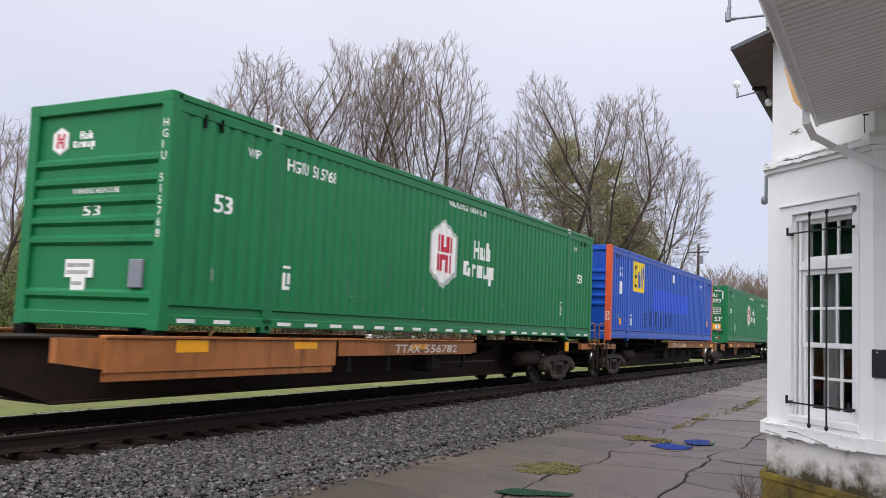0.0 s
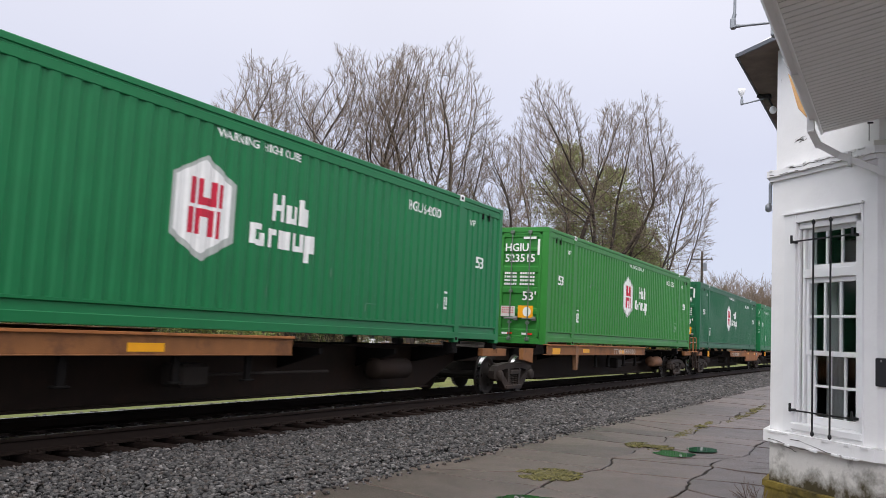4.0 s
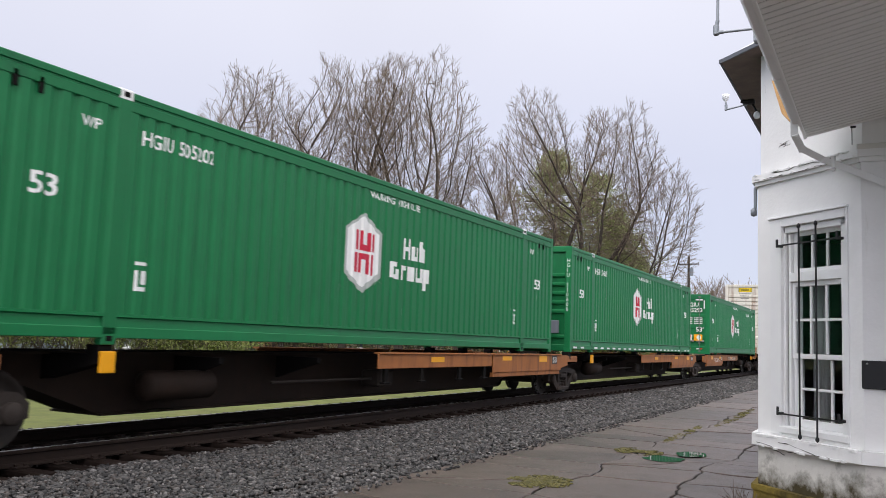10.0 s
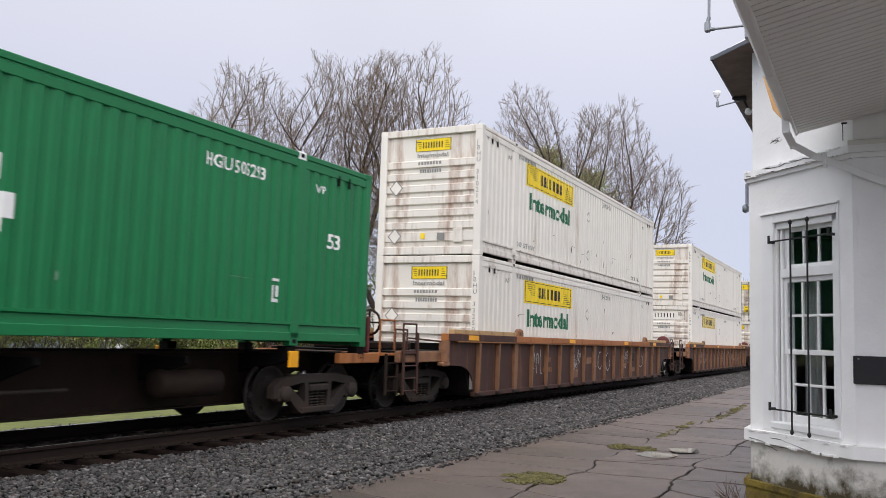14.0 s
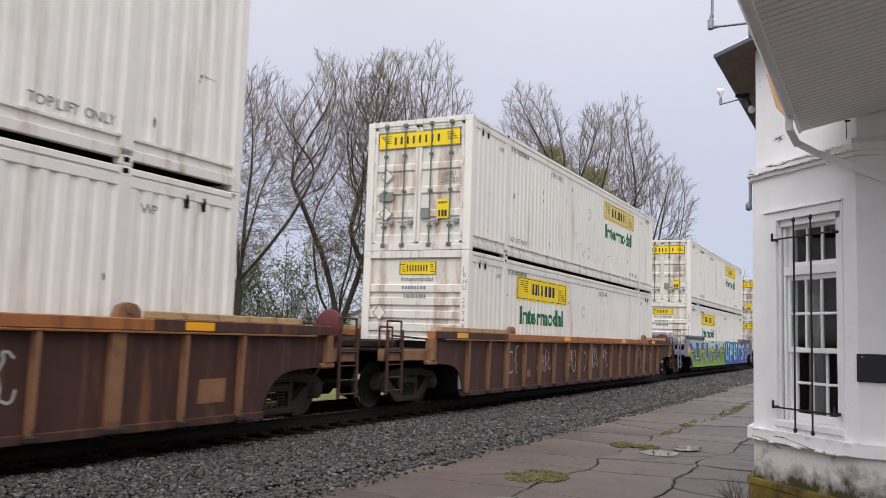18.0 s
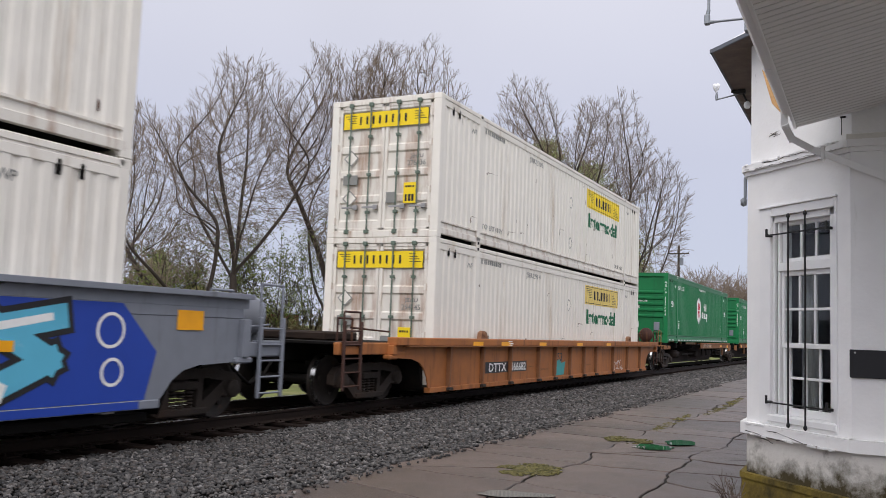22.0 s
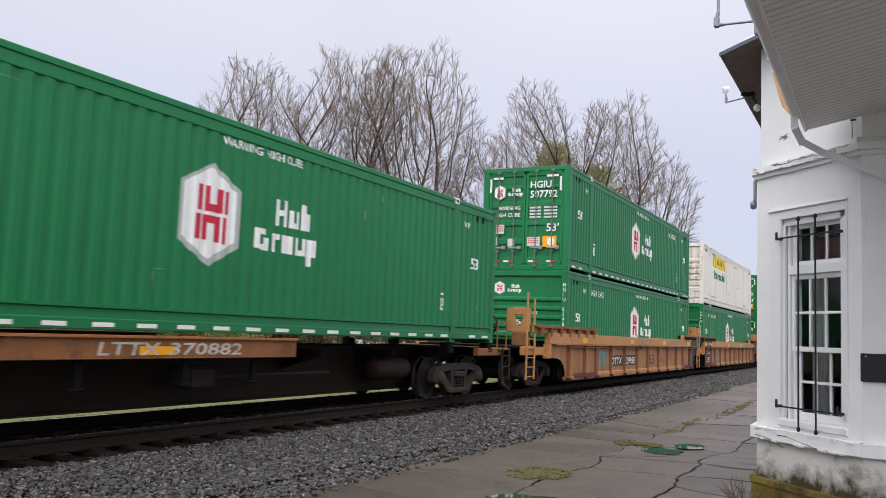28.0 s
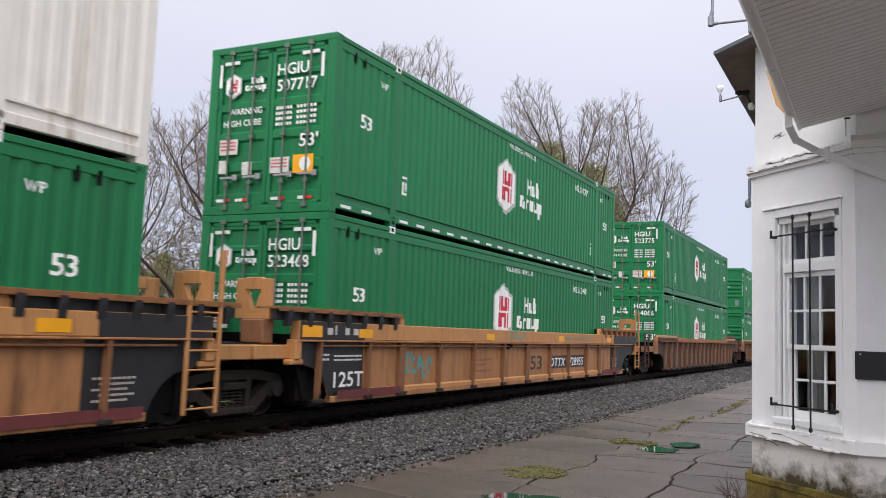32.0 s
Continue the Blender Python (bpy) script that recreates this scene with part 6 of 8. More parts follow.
for n, num in ((5, "729955"), (6, ""), (7, "728955")):
    if num:
        y = 3.72 if n == 5 else 9.8
        painted(CAR[n], "number_board", [rect(y - 0.08, y + 1.28, 0.5, 0.82), rect(y + 1.42, y + 2.82, 0.5, 0.82)], (m_car_black,), FLANK)
        painted(CAR[n], "car_mark", [lean(word("DTTX", y, 0.55, 0.22, 1.15), 0.55)], (m_decal,), FLANK + 0.004)
        painted(CAR[n], "car_number", [lean(word(num, y + 1.5, 0.55, 0.22, 1.2), 0.55)], (m_decal,), FLANK + 0.004)
    y = 8.42
    painted(CAR[n], "size_mark", [word("53", y, 0.5, 0.34, 0.8)], (m_car_black,), FLANK)
    painted(CAR[n], "sprayed_patch", scrawl(2.35, 0.48, 0.95, 0.45, 5, 60 + n, 0.06), (m_teal,), FLANK, "teal sprayed scrawl")
    painted(CAR[n], "sprayed_patch", scrawl(6.85, 1.2, 0.95, 0.22, 6, 70 + n, 0.03), (m_teal,), 1.562, "teal sprayed scrawl")
    painted(CAR[n], "sprayed_patch", scrawl(10.2, 1.2, 2.8, 0.13, 14, 80 + n, 0.02), (m_teal,), 1.562, "teal sprayed scrawl")
    painted(CAR[n], "sprayed_patch", scrawl(9.85, 0.55, 0.95, 0.3, 4, 90 + n, 0.03), (m_maroon,), FLANK, "dark red sprayed scrawl")
    for lo in (-0.3, 14.2):
        painted(CAR[n], "primer_patch", [rect(lo + (0.4 if lo < 0 else 0), lo + (2.35 if lo < 0 else 1.9), 0.24, 0.37)], (m_maroon,), FLANK + 0.06, "maroon primed end of the sill")
    painted(CAR[n], "data_stencil", bars(5.25, 0.75, 0.9, 0.04, 7, 0, n) + bars(5.25, 0.65, 0.6, 0.04, 5, 0, n + 1) + bars(5.25, 0.52, 0.8, 0.04, 6, 0, n + 2), (m_car_sill,), FLANK)
    for yy in (0.6, 5.6, 10.2, 14.6):
        painted(CAR[n], "amber_reflector", [rect(yy, yy + 0.42, 1.18, 1.32)], (m_patch_orange,), 1.565)
    if n > 5:
        painted(CAR[n], "capacity_mark", [word("125T", 0.05, 0.42, 0.24, 0.85)], (m_decal,), FLANK + 0.012)
        painted(CAR[n], "data_stencil", bars(0.05, 0.82, 0.8, 0.028, 12, 0, 2) + bars(0.05, 0.88, 0.8, 0.028, 12, 0, 3) + bars(-0.36, 0.9, 0.3, 0.03, 4, 0, 7) + bars(-0.36, 0.83, 0.28, 0.03, 4, 0, 8), (m_decal,), FLANK + 0.012)
        painted(CAR[n], "chord_label", [rect(y0, y0 + w, 1.22, 1.22 + h) for y0, w, h in ((-0.28, 0.14, 0.1), (-0.08, 0.05, 0.14), (0.2, 0.12, 0.13), (0.44, 0.14, 0.1))], (m_decal_worn,), 1.5665)
        painted(CAR[n], "amber_reflector", [rect(-0.92, -0.42, 1.18, 1.35)], (m_patch_orange,), 1.5665)
    for k in range(5):
        painted(CAR[n], "data_stencil", bars(CL - 0.75 + 0.1 * (k % 2), 0.44 + 0.06 * k, 0.5 if k < 4 else 0.62, 0.026, 9, 0, 40 + k), (m_decal_worn,), FLANK + 0.012)
for n in (0, 1, 2):
    for yy in (-1.0, 5.4, 11.0, 15.0):
        painted(CAR[n], "amber_reflector", [rect(yy, yy + 0.5, 1.29, 1.39)], (m_patch_orange,), 1.562)
    painted(CAR[n], "data_stencil", bars(3.6, 0.55, 0.7, 0.12, 6, 0, n) + bars(3.7, 0.8, 0.5, 0.12, 4, 0, n + 3), (m_car_sill,), FLANK)
painted(MOVING[16][0], "sprayed_scrawl", scrawl(1.15, 0.74, 1.7, 0.2, 9, 91, 0.022), (m_decal,), 1.314, "white sprayed scrawl")


def travel(t):
    """Metres that the train has run; it gathers speed slowly."""
    return 11.0985 * t + 0.029224 * t * t - 7.836e-5 * t ** 3


# ---- ground, track bed and track ----
def fast_mesh(name, verts, faces, mats, smooth=False):
    """A mesh from arrays of vertices (n x 3) and equal-sided faces (m x k)."""
    me = bpy.data.meshes.new(name)
    k = faces.shape[1]
    me.vertices.add(len(verts))
    me.vertices.foreach_set("co", verts.astype(np.float32).ravel())
    me.loops.add(faces.size)
    me.loops.foreach_set("vertex_index", faces.astype(np.int32).ravel())
    me.polygons.add(len(faces))
    me.polygons.foreach_set("loop_start", np.arange(0, faces.size, k, dtype=np.int32))
    if smooth:
        me.polygons.foreach_set("use_smooth", np.ones(len(faces), dtype=bool))
    for m in mats:
        me.materials.append(m)
    me.update(calc_edges=True)
    me.validate()
    return me


def island_material(name, colors, rough=0.85, spread=0.25, bump=0.3):
    """Each loose piece takes its own tone from a ramp of natural colours."""
    m = material(name, (1, 1, 1), rough, grain=0.18, scale=25, bump=bump, bump_scale=60)
    n, l = m.node_tree.nodes, m.node_tree.links
    geo = n.new("ShaderNodeNewGeometry")
    ramp = n.new("ShaderNodeValToRGB")
    while len(ramp.color_ramp.elements) < len(colors):
        ramp.color_ramp.elements.new(0.5)
    for i, c in enumerate(colors):
        ramp.color_ramp.elements[i].position = i / (len(colors) - 1)
        ramp.color_ramp.elements[i].color = (*c, 1)
    l.new(geo.outputs["Random Per Island"], ramp.inputs[0])
    bsdf = n["Principled BSDF"]
    src = bsdf.inputs["Base Color"].links[0].from_socket
    mul = n.new("ShaderNodeMix")
    mul.data_type, mul.blend_type = "RGBA", "MULTIPLY"
    mul.inputs[0].default_value = 1.0
    l.new(src, mul.inputs[6])
    l.new(ramp.outputs[0], mul.inputs[7])
    l.new(mul.outputs[2], bsdf.inputs["Base Color"])
    return m


m_grass = material("spring_grass", (0.112, 0.128, 0.034), 0.9, grain=0.45, scale=3, stain=(0.2, 0.175, 0.085), stain_amount=0.6, stain_scale=0.6, bump=0.6, bump_scale=25)
m_bed = material("track_bed_dirt", (0.016, 0.0145, 0.0135), 0.9, spec=0.05, grain=0.5, scale=30, bump=0.9, bump_scale=45)
m_stone = island_material("ballast_stone", ((0.017, 0.0165, 0.0165), (0.034, 0.033, 0.0335), (0.06, 0.0575, 0.057), (0.09, 0.087, 0.085), (0.046, 0.036, 0.031), (0.19, 0.18, 0.175)), 0.75)
m_street = material("street_asphalt", (0.07, 0.07, 0.072), 0.8, grain=0.2, scale=4)

ground = part("ground", Geo().add([(-4000, -4000, -0.5), (4000, -4000, -0.5), (4000, 4000, -0.5), (-4000, 4000, -0.5)], [(0, 1, 2, 3)]), m_grass)
tagged(ground, "short spring grass, patchy green and straw", "ground", kind="structure")
bed = part("track_bed", Geo().prism([(-3.7, -0.52), (-1.7, -0.3), (1.6, -0.285), (4.3, -0.285), (4.3, -0.6), (-3.7, -0.6)], "y", -80, 600), m_bed)
tagged(bed, "grey crushed stone track bed beneath the rails", "track bed", kind="structure")

track = thing("railway_track", (0, 0, 0), "single railway track with brown rails on dark wooden ties", "railway track", kind="structure")
for x in (-0.7525, 0.7525):
    half = [(0.07, -0.172), (0.07, -0.162), (0.025, -0.148), (0.009, -0.135), (0.009, -0.052), (0.034, -0.038), (0.037, -0.012), (0.03, -0.002)]
    outline = [(x + a, b) for a, b in half] + [(x - a, b) for a, b in half[::-1]]
    part("rail", Geo().prism(outline, "y", -80, 600), m_rail, track, "rust-brown steel rail")
    part("rail_head", Geo().prism([(x + 0.031, -0.004), (x + 0.024, 0.0), (x - 0.024, 0.0), (x - 0.031, -0.004)], "y", -80, 600), m_railhead, track, "polished running surface")
tie_me = [Geo().box(-1.3, 1.3, -0.115, 0.115, -0.35, -0.192 + 0.006 * k, 0.014).mesh("tie", m_tie) for k in range(3)]
plate_me = Geo().box(-0.09, 0.16, -0.09, 0.09, -0.19, -0.171, 0.004).box(0.085, 0.115, -0.07, -0.04, -0.175, -0.145, 0.004).box(0.085, 0.115, 0.04, 0.07, -0.175, -0.145, 0.004).mesh("tie_plate", m_rail)
rt = random.Random(5)
for i in range(170):
    o = put("tie", tie_me[i % 3], track, (rt.uniform(-0.04, 0.04), -4 + 0.51 * i + rt.uniform(-0.02, 0.02), 0))
    o.rotation_euler[2] = rt.uniform(-0.012, 0.012)
    if 10 <= i < 70:
        put("tie_plate", plate_me, track, (0.7525, o.location.y, 0.006 * (i % 3)))
g = Geo()
for i in range(700):
    y = -4 + 0.51 * (170 + i) if i < 600 else -4.5 - 0.51 * (i - 600)
    g.box(-1.3, 1.3, y - 0.115, y + 0.115, -0.35, -0.19, 0)
tagged(part("far_tie", g, m_tie, track), kind="stuff")


def rock_shapes(n, seed):
    """Broken stones: jittered, flattened icosahedra."""
    r = np.random.RandomState(seed)
    t = (1 + 5 ** 0.5) / 2
    v = np.array([(-1, t, 0), (1, t, 0), (-1, -t, 0), (1, -t, 0), (0, -1, t), (0, 1, t), (0, -1, -t), (0, 1, -t), (t, 0, -1), (t, 0, 1), (-t, 0, -1), (-t, 0, 1)], float)
    v /= np.linalg.norm(v[0])
    f = np.array([(0, 11, 5), (0, 5, 1), (0, 1, 7), (0, 7, 10), (0, 10, 11), (1, 5, 9), (5, 11, 4), (11, 10, 2), (10, 7, 6), (7, 1, 8), (3, 9, 4), (3, 4, 2), (3, 2, 6), (3, 6, 8), (3, 8, 9), (4, 9, 5), (2, 4, 11), (6, 2, 10), (8, 6, 7), (9, 8, 1)])
    out = []
    for _ in range(n):
        w = v * r.uniform(0.7, 1.2, (12, 1)) + r.uniform(-0.22, 0.22, (12, 3))
        out.append(w * np.array([1.0, r.uniform(0.6, 0.9), r.uniform(0.45, 0.75)]))
    return out, f


def scatter_stones(name, zones, seed, mat, label):
    shapes, f = rock_shapes(14, seed)
    r = np.random.RandomState(seed + 1)
    vs, fs, o = [], [], 0
    for x0, x1, y0, y1, per, size, zf in zones:
        n = int((x1 - x0) * (y1 - y0) * per)
        px, py = r.uniform(x0, x1, n), r.uniform(y0, y1, n)
        pick = r.randint(0, len(shapes), n)
        s = size * r.uniform(0.55, 1.25, n)
        a, b = r.uniform(0, 6.283, n), r.uniform(-0.6, 0.6, n)
        z = zf(px, py) + r.uniform(-0.3, 0.45, n) * size
        for k, base in enumerate(shapes):
            i = np.where(pick == k)[0]
            if not len(i):
                continue
            p = base[None] * s[i, None, None]
            ca, sa, cb, sb = np.cos(a[i])[:, None], np.sin(a[i])[:, None], np.cos(b[i])[:, None], np.sin(b[i])[:, None]
            x, y, zz = p[..., 0], p[..., 1] * cb - p[..., 2] * sb, p[..., 1] * sb + p[..., 2] * cb
            q = np.stack([x * ca - y * sa + px[i, None], x * sa + y * ca + py[i, None], zz + z[i, None]], -1)
            vs.append(q.reshape(-1, 3))
            fs.append((f[None] + (o + 12 * np.arange(len(i)))[:, None, None]).reshape(-1, 3))
            o += 12 * len(i)
    return tagged(new(name, fast_mesh(name, np.concatenate(vs), np.concatenate(fs), (mat,))), label, "gravel", kind="stuff")


def bed_level(x, y):
    """Stone level: up to the tie tops, a low shoulder, then falling to the platform's edge."""
    shoulder = 0.035 * np.exp(-((x - 2.0) / 0.6) ** 2) + 0.02 * np.sin(0.9 * y + 2 * x) * (x > 1.4)
    return -0.225 + shoulder - 0.02 * (x > 3.6) - 0.05 * (x < -0.8) - 0.12 * np.clip((-1.7 - x) / 2.0, 0, 3)


scatter_stones("ballast_stones", (
    (1.16, 4.18, 3.0, 11.0, 900, 0.03, bed_level), (1.16, 4.2, 11.0, 19.0, 640, 0.035, bed_level), (1.16, 4.2, 19.0, 34.0, 330, 0.047, bed_level), (1.16, 4.2, 34.0, 62.0, 150, 0.066, bed_level),
    (0.84, 1.16, 3.0, 30.0, 260, 0.03, lambda x, y: bed_level(x, y) - 0.045), (-0.68, 0.68, 4.0, 30.0, 150, 0.045, bed_level), (-3.4, -0.84, 5.0, 30.0, 110, 0.05, bed_level), (4.1, 4.42, 4.0, 30.0, 130, 0.028, lambda x, y: -0.172 + 0 * x)), 11, m_stone, "grey crushed stone ballast, some pieces lighter")

# ---- station platform: old broken asphalt in slabs, wet ----
m_slab = material("wet_old_asphalt", (0.086, 0.062, 0.052), 0.4, grain=0.5, scale=2.5, stain=(0.03, 0.0245, 0.0215), stain_amount=0.66, stain_scale=1.1, bump=0.25, bump_scale=50, coords="Object", rand=0.32)
m_gap = material("joint_soil", (0.014, 0.012, 0.0095), 0.95, grain=0.4, scale=12, stain=(0.04, 0.04, 0.012), stain_amount=0.4, stain_scale=0.8, bump=0.6)
m_moss = island_material("yellow_green_moss", ((0.075, 0.07, 0.018), (0.12, 0.105, 0.032), (0.055, 0.052, 0.018), (0.15, 0.13, 0.055)), 0.95)
m_water = material("rain_water", (0.018, 0.02, 0.016), 0.03, grain=0.05, scale=1, spec=0.6)
m_water.node_tree.nodes["Principled BSDF"].inputs["Roughness"].default_value = 0.02
for link in list(m_water.node_tree.nodes["Principled BSDF"].inputs["Roughness"].links):
    m_water.node_tree.links.remove(link)
PLAT = -0.18
platform = part("platform", Geo().box(4.22, 16.0, -40, 160, -0.6, PLAT - 0.022, 0.01), m_gap)
tagged(platform, "old cracked asphalt station platform, wet with moss in joints", "platform", kind="structure")


def crack_shift(x, y):
    """Ragged edges: the same shift on both sides of a crack."""
    p = Vector((x * 1.7, y * 1.7, 3.1))
    q = Vector((x * 6.1, y * 6.1, 8.2))
    return 0.09 * noise.noise(p) + 0.03 * noise.noise(q), 0.09 * noise.noise(p + Vector((9, 4, 0))) + 0.03 * noise.noise(q + Vector((5, 1, 0)))


def slab_piece(corners, k, inset):
    n = len(corners)
    cx, cy = sum(p[0] for p in corners) / n, sum(p[1] for p in corners) / n
    rim = []
    for i in range(n):
        a, b = corners[i], corners[(i + 1) % n]
        m = max(3, int(math.hypot(b[0] - a[0], b[1] - a[1]) / 0.16))
        for j in range(m):
            x, y = a[0] + (b[0] - a[0]) * j / m, a[1] + (b[1] - a[1]) * j / m
            dx, dy = crack_shift(x, y)
            if x < 4.3:
                dx *= 0.6
            x, y = x + dx, y + dy
            d = math.hypot(x - cx, y - cy)
            f = 1 - inset / d
            rim.append((cx + (x - cx) * f, cy + (y - cy) * f))
    m = len(rim)
    tx, ty = k.uniform(-0.004, 0.004), k.uniform(-0.004, 0.004)
    lift = k.uniform(-0.01, 0.005)
    up = lambda x, y, z: (x - cx, y - cy, z + lift + tx * (x - cx) + ty * (y - cy))
    v = [up(x, y, -0.03) for x, y in rim] + [up(x, y, -0.008) for x, y in rim]
    v += [up(cx + (x - cx) * 0.985, cy + (y - cy) * 0.985, 0.0) for x, y in rim]
    g = Geo().add(v, [(i, (i + 1) % m, m + (i + 1) % m, m + i) for i in range(m)] + [(m + i, m + (i + 1) % m, 2 * m + (i + 1) % m, 2 * m + i) for i in range(m)] + [tuple(range(2 * m, 3 * m))])
    return part("slab", g, m_slab, platform, at=(cx, cy, PLAT))


ks = random.Random(21)
xs = [4.2, 5.76, 6.95, 8.4, 9.8]
ys = [2.2]
while ys[-1] < 46:
    ys.append(ys[-1] + (0.98 if ys[-1] < 16 else 1.4))
knot = {}
for i in range(len(xs)):
    for j in range(len(ys)):
        knot[i, j] = (xs[i] + (ks.uniform(-0.13, 0.13) if 0 < i < len(xs) - 1 else 0), ys[j] + ks.uniform(-0.36, 0.36))
for j in range(len(ys) - 1):
    for i in range(len(xs) - 1):
        c = [knot[i, j], knot[i + 1, j], knot[i + 1, j + 1], knot[i, j + 1]]
        r = ks.random()
        w = ks.choice((0.007, 0.01, 0.014, 0.02))
        if r < 0.22:
            slab_piece([c[0], c[1], c[2]], ks, w)
            slab_piece([c[0], c[2], c[3]], ks, w)
        elif r < 0.4:
            slab_piece([c[0], c[1], c[3]], ks, w)
            slab_piece([c[1], c[2], c[3]], ks, w)
        else:
            slab_piece(c, ks, w)
tagged(part("far_slab", Geo().box(4.25, 9.6, ys[-1] + 0.3, 150, PLAT - 0.03, PLAT, 0.01), m_slab, platform), kind="stuff")


def moss_patch(x, y, rx, ry, n, seed, turn=0.0):
    shapes, f = rock_shapes(8, seed)
    r = np.random.RandomState(seed)
    vs, fs, o = [], [], 0
    for i in range(n):
        a, d = r.uniform(0, 6.283), r.uniform(0, 1) ** 0.7
        u, v = rx * d * math.cos(a), ry * d * math.sin(a)
        if noise.noise(Vector((x + u * 3, y + v * 3, seed))) < -0.12:
            continue
        px, py = x + u * math.cos(turn) - v * math.sin(turn), y + u * math.sin(turn) + v * math.cos(turn)
        s = r.uniform(0.012, 0.034)
        vs.append(shapes[i % 8] * np.array([s, s, s * 0.45]) + np.array([px, py, PLAT + 0.003]))
        fs.append(f + o)
        o += 12
    ob = new("moss_patch", fast_mesh("moss_patch", np.concatenate(vs), np.concatenate(fs), (m_moss,)))
    return tagged(ob, "yellow-green moss growing on the wet asphalt", "moss", kind="stuff")


moss_patch(5.55, 9.1, 0.36, 0.46, 800, 3)
moss_patch(5.73, 12.65, 0.34, 0.44, 600, 4, 0.4)
moss_patch(5.7, 16.0, 0.1, 1.9, 420, 6, 0.03)
moss_patch(5.86, 21.0, 0.13, 3.2, 600, 7, 0.02)


def puddle(x, y, rx, ry, seed, turn=0.0):
    pts = []
    for i in range(44):
        a = 2 * math.pi * i / 44
        k = 1 + 0.4 * noise.noise(Vector((math.cos(a) * 1.3, math.sin(a) * 1.3, seed)))
        u, v = rx * k * math.cos(a), ry * k * math.sin(a)
        pts.append((x + u * math.cos(turn) - v * math.sin(turn), y + u * math.sin(turn) + v * math.cos(turn), PLAT + 0.009))
    ob = part("puddle", Geo().add(pts, [tuple(range(44))]), m_water)
    return tagged(ob, "shallow rain puddle on worn asphalt", "puddle", "puddles on the platform")


puddle(6.25, 12.03, 0.27, 0.3, 2.2, 0.4)
puddle(6.47, 12.82, 0.23, 0.3, 5.7)
puddle(5.95, 7.6, 0.34, 0.16, 9.1, 0.5)

# plain unseen concrete along the station wall, added to bounce light at the soffit
tagged(part("pavement", Geo().box(9.85, 12.3, -30, 7.75, -0.3, PLAT + 0.002, 0.01).box(4.3, 9.85, -30, 2.0, -0.3, PLAT, 0.01), material("unseen_bounce_concrete", (0.16, 0.15, 0.145), 0.7, grain=0.12, scale=4, bump=0.2)), "plain unseen concrete apron added to bounce light at the station", "pavement", kind="structure")


# ---- the station: white bay with barred window, eaves, gutter ----
m_stucco = material("white_painted_stucco", (0.82, 0.815, 0.81), 0.75, grain=0.05, scale=5, stain=(0.5, 0.48, 0.44), stain_amount=0.3, stain_scale=0.8, streak=True, bump=0.12, bump_scale=30)
m_dirty = material("weathered_base_stucco", (0.66, 0.64, 0.6), 0.85, grain=0.1, scale=6, stain=(0.06, 0.048, 0.022), stain_amount=0.9, stain_scale=3.6, bump=0.35, bump_scale=18)
m_mossy = material("mossy_footing", (0.22, 0.16, 0.03), 0.95, grain=0.35, scale=7, stain=(0.045, 0.035, 0.015), stain_amount=0.95, stain_scale=2.0, bump=0.6, bump_scale=20)
bn = m_dirty.node_tree.nodes
damp_mix = [x for x in bn if x.type == "MIX"][0]
damp_co = [x for x in bn if x.type == "TEX_COORD"][0]
damp_sep, damp_range, damp_add = bn.new("ShaderNodeSeparateXYZ"), bn.new("ShaderNodeMapRange"), bn.new("ShaderNodeMath")
damp_noise = [x for x in bn if x.type == "TEX_NOISE"][2]
bl = m_dirty.node_tree.links
bl.new(damp_co.outputs["Object"], damp_sep.inputs[0])
damp_add.operation = "MULTIPLY_ADD"
damp_add.inputs[1].default_value = 0.85
bl.new(damp_noise.outputs[0], damp_add.inputs[0])
bl.new(damp_sep.outputs["Z"], damp_add.inputs[2])
# algae climbing unevenly from the wet footing
damp_range.inputs["From Min"].default_value, damp_range.inputs["From Max"].default_value = 0.78, 0.55
bl.new(damp_add.outputs[0], damp_range.inputs[0])
bl.new(damp_range.outputs[0], damp_mix.inputs[0])
m_trim = material("white_trim_paint", (0.8, 0.8, 0.8), 0.5, grain=0.04, scale=6, stain=(0.55, 0.54, 0.52), stain_amount=0.25, stain_scale=3)
m_soffit = material("white_soffit_paint", (0.77, 0.765, 0.755), 0.6, grain=0.05, scale=3, stain=(0.66, 0.65, 0.63), stain_amount=0.25, stain_scale=0.6)
m_iron = material("black_iron", (0.02, 0.02, 0.021), 0.55, grain=0.25, scale=15, stain=RUST, stain_amount=0.25)
m_pane = bpy.data.materials.new("window_glass")
m_pane.use_nodes = True
pb = m_pane.node_tree.nodes["Principled BSDF"]
pb.inputs["Base Color"].default_value = (0.9, 0.95, 0.95, 1)
pb.inputs["Roughness"].default_value = 0.02
pb.inputs["Transmission Weight"].default_value = 1.0
pb.inputs["IOR"].default_value = 1.3
# the room's dimness is put into this dark base colour
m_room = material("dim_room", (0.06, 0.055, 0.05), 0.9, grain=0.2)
m_curtain = material("grey_curtain", (0.3, 0.29, 0.29), 0.9, grain=0.15, scale=4)
m_galv = material("galvanised_pipe", (0.25, 0.27, 0.29), 0.45, metal=0.6, grain=0.15)
m_lampwhite = material("white_lamp_housing", (0.86, 0.87, 0.88), 0.4, grain=0.05)
m_darkwood = material("weathered_soffit_wood", (0.15, 0.115, 0.095), 0.8, grain=0.45, scale=6, stain=(0.24, 0.21, 0.185), stain_amount=0.5, stain_scale=1.5, bump=0.2)
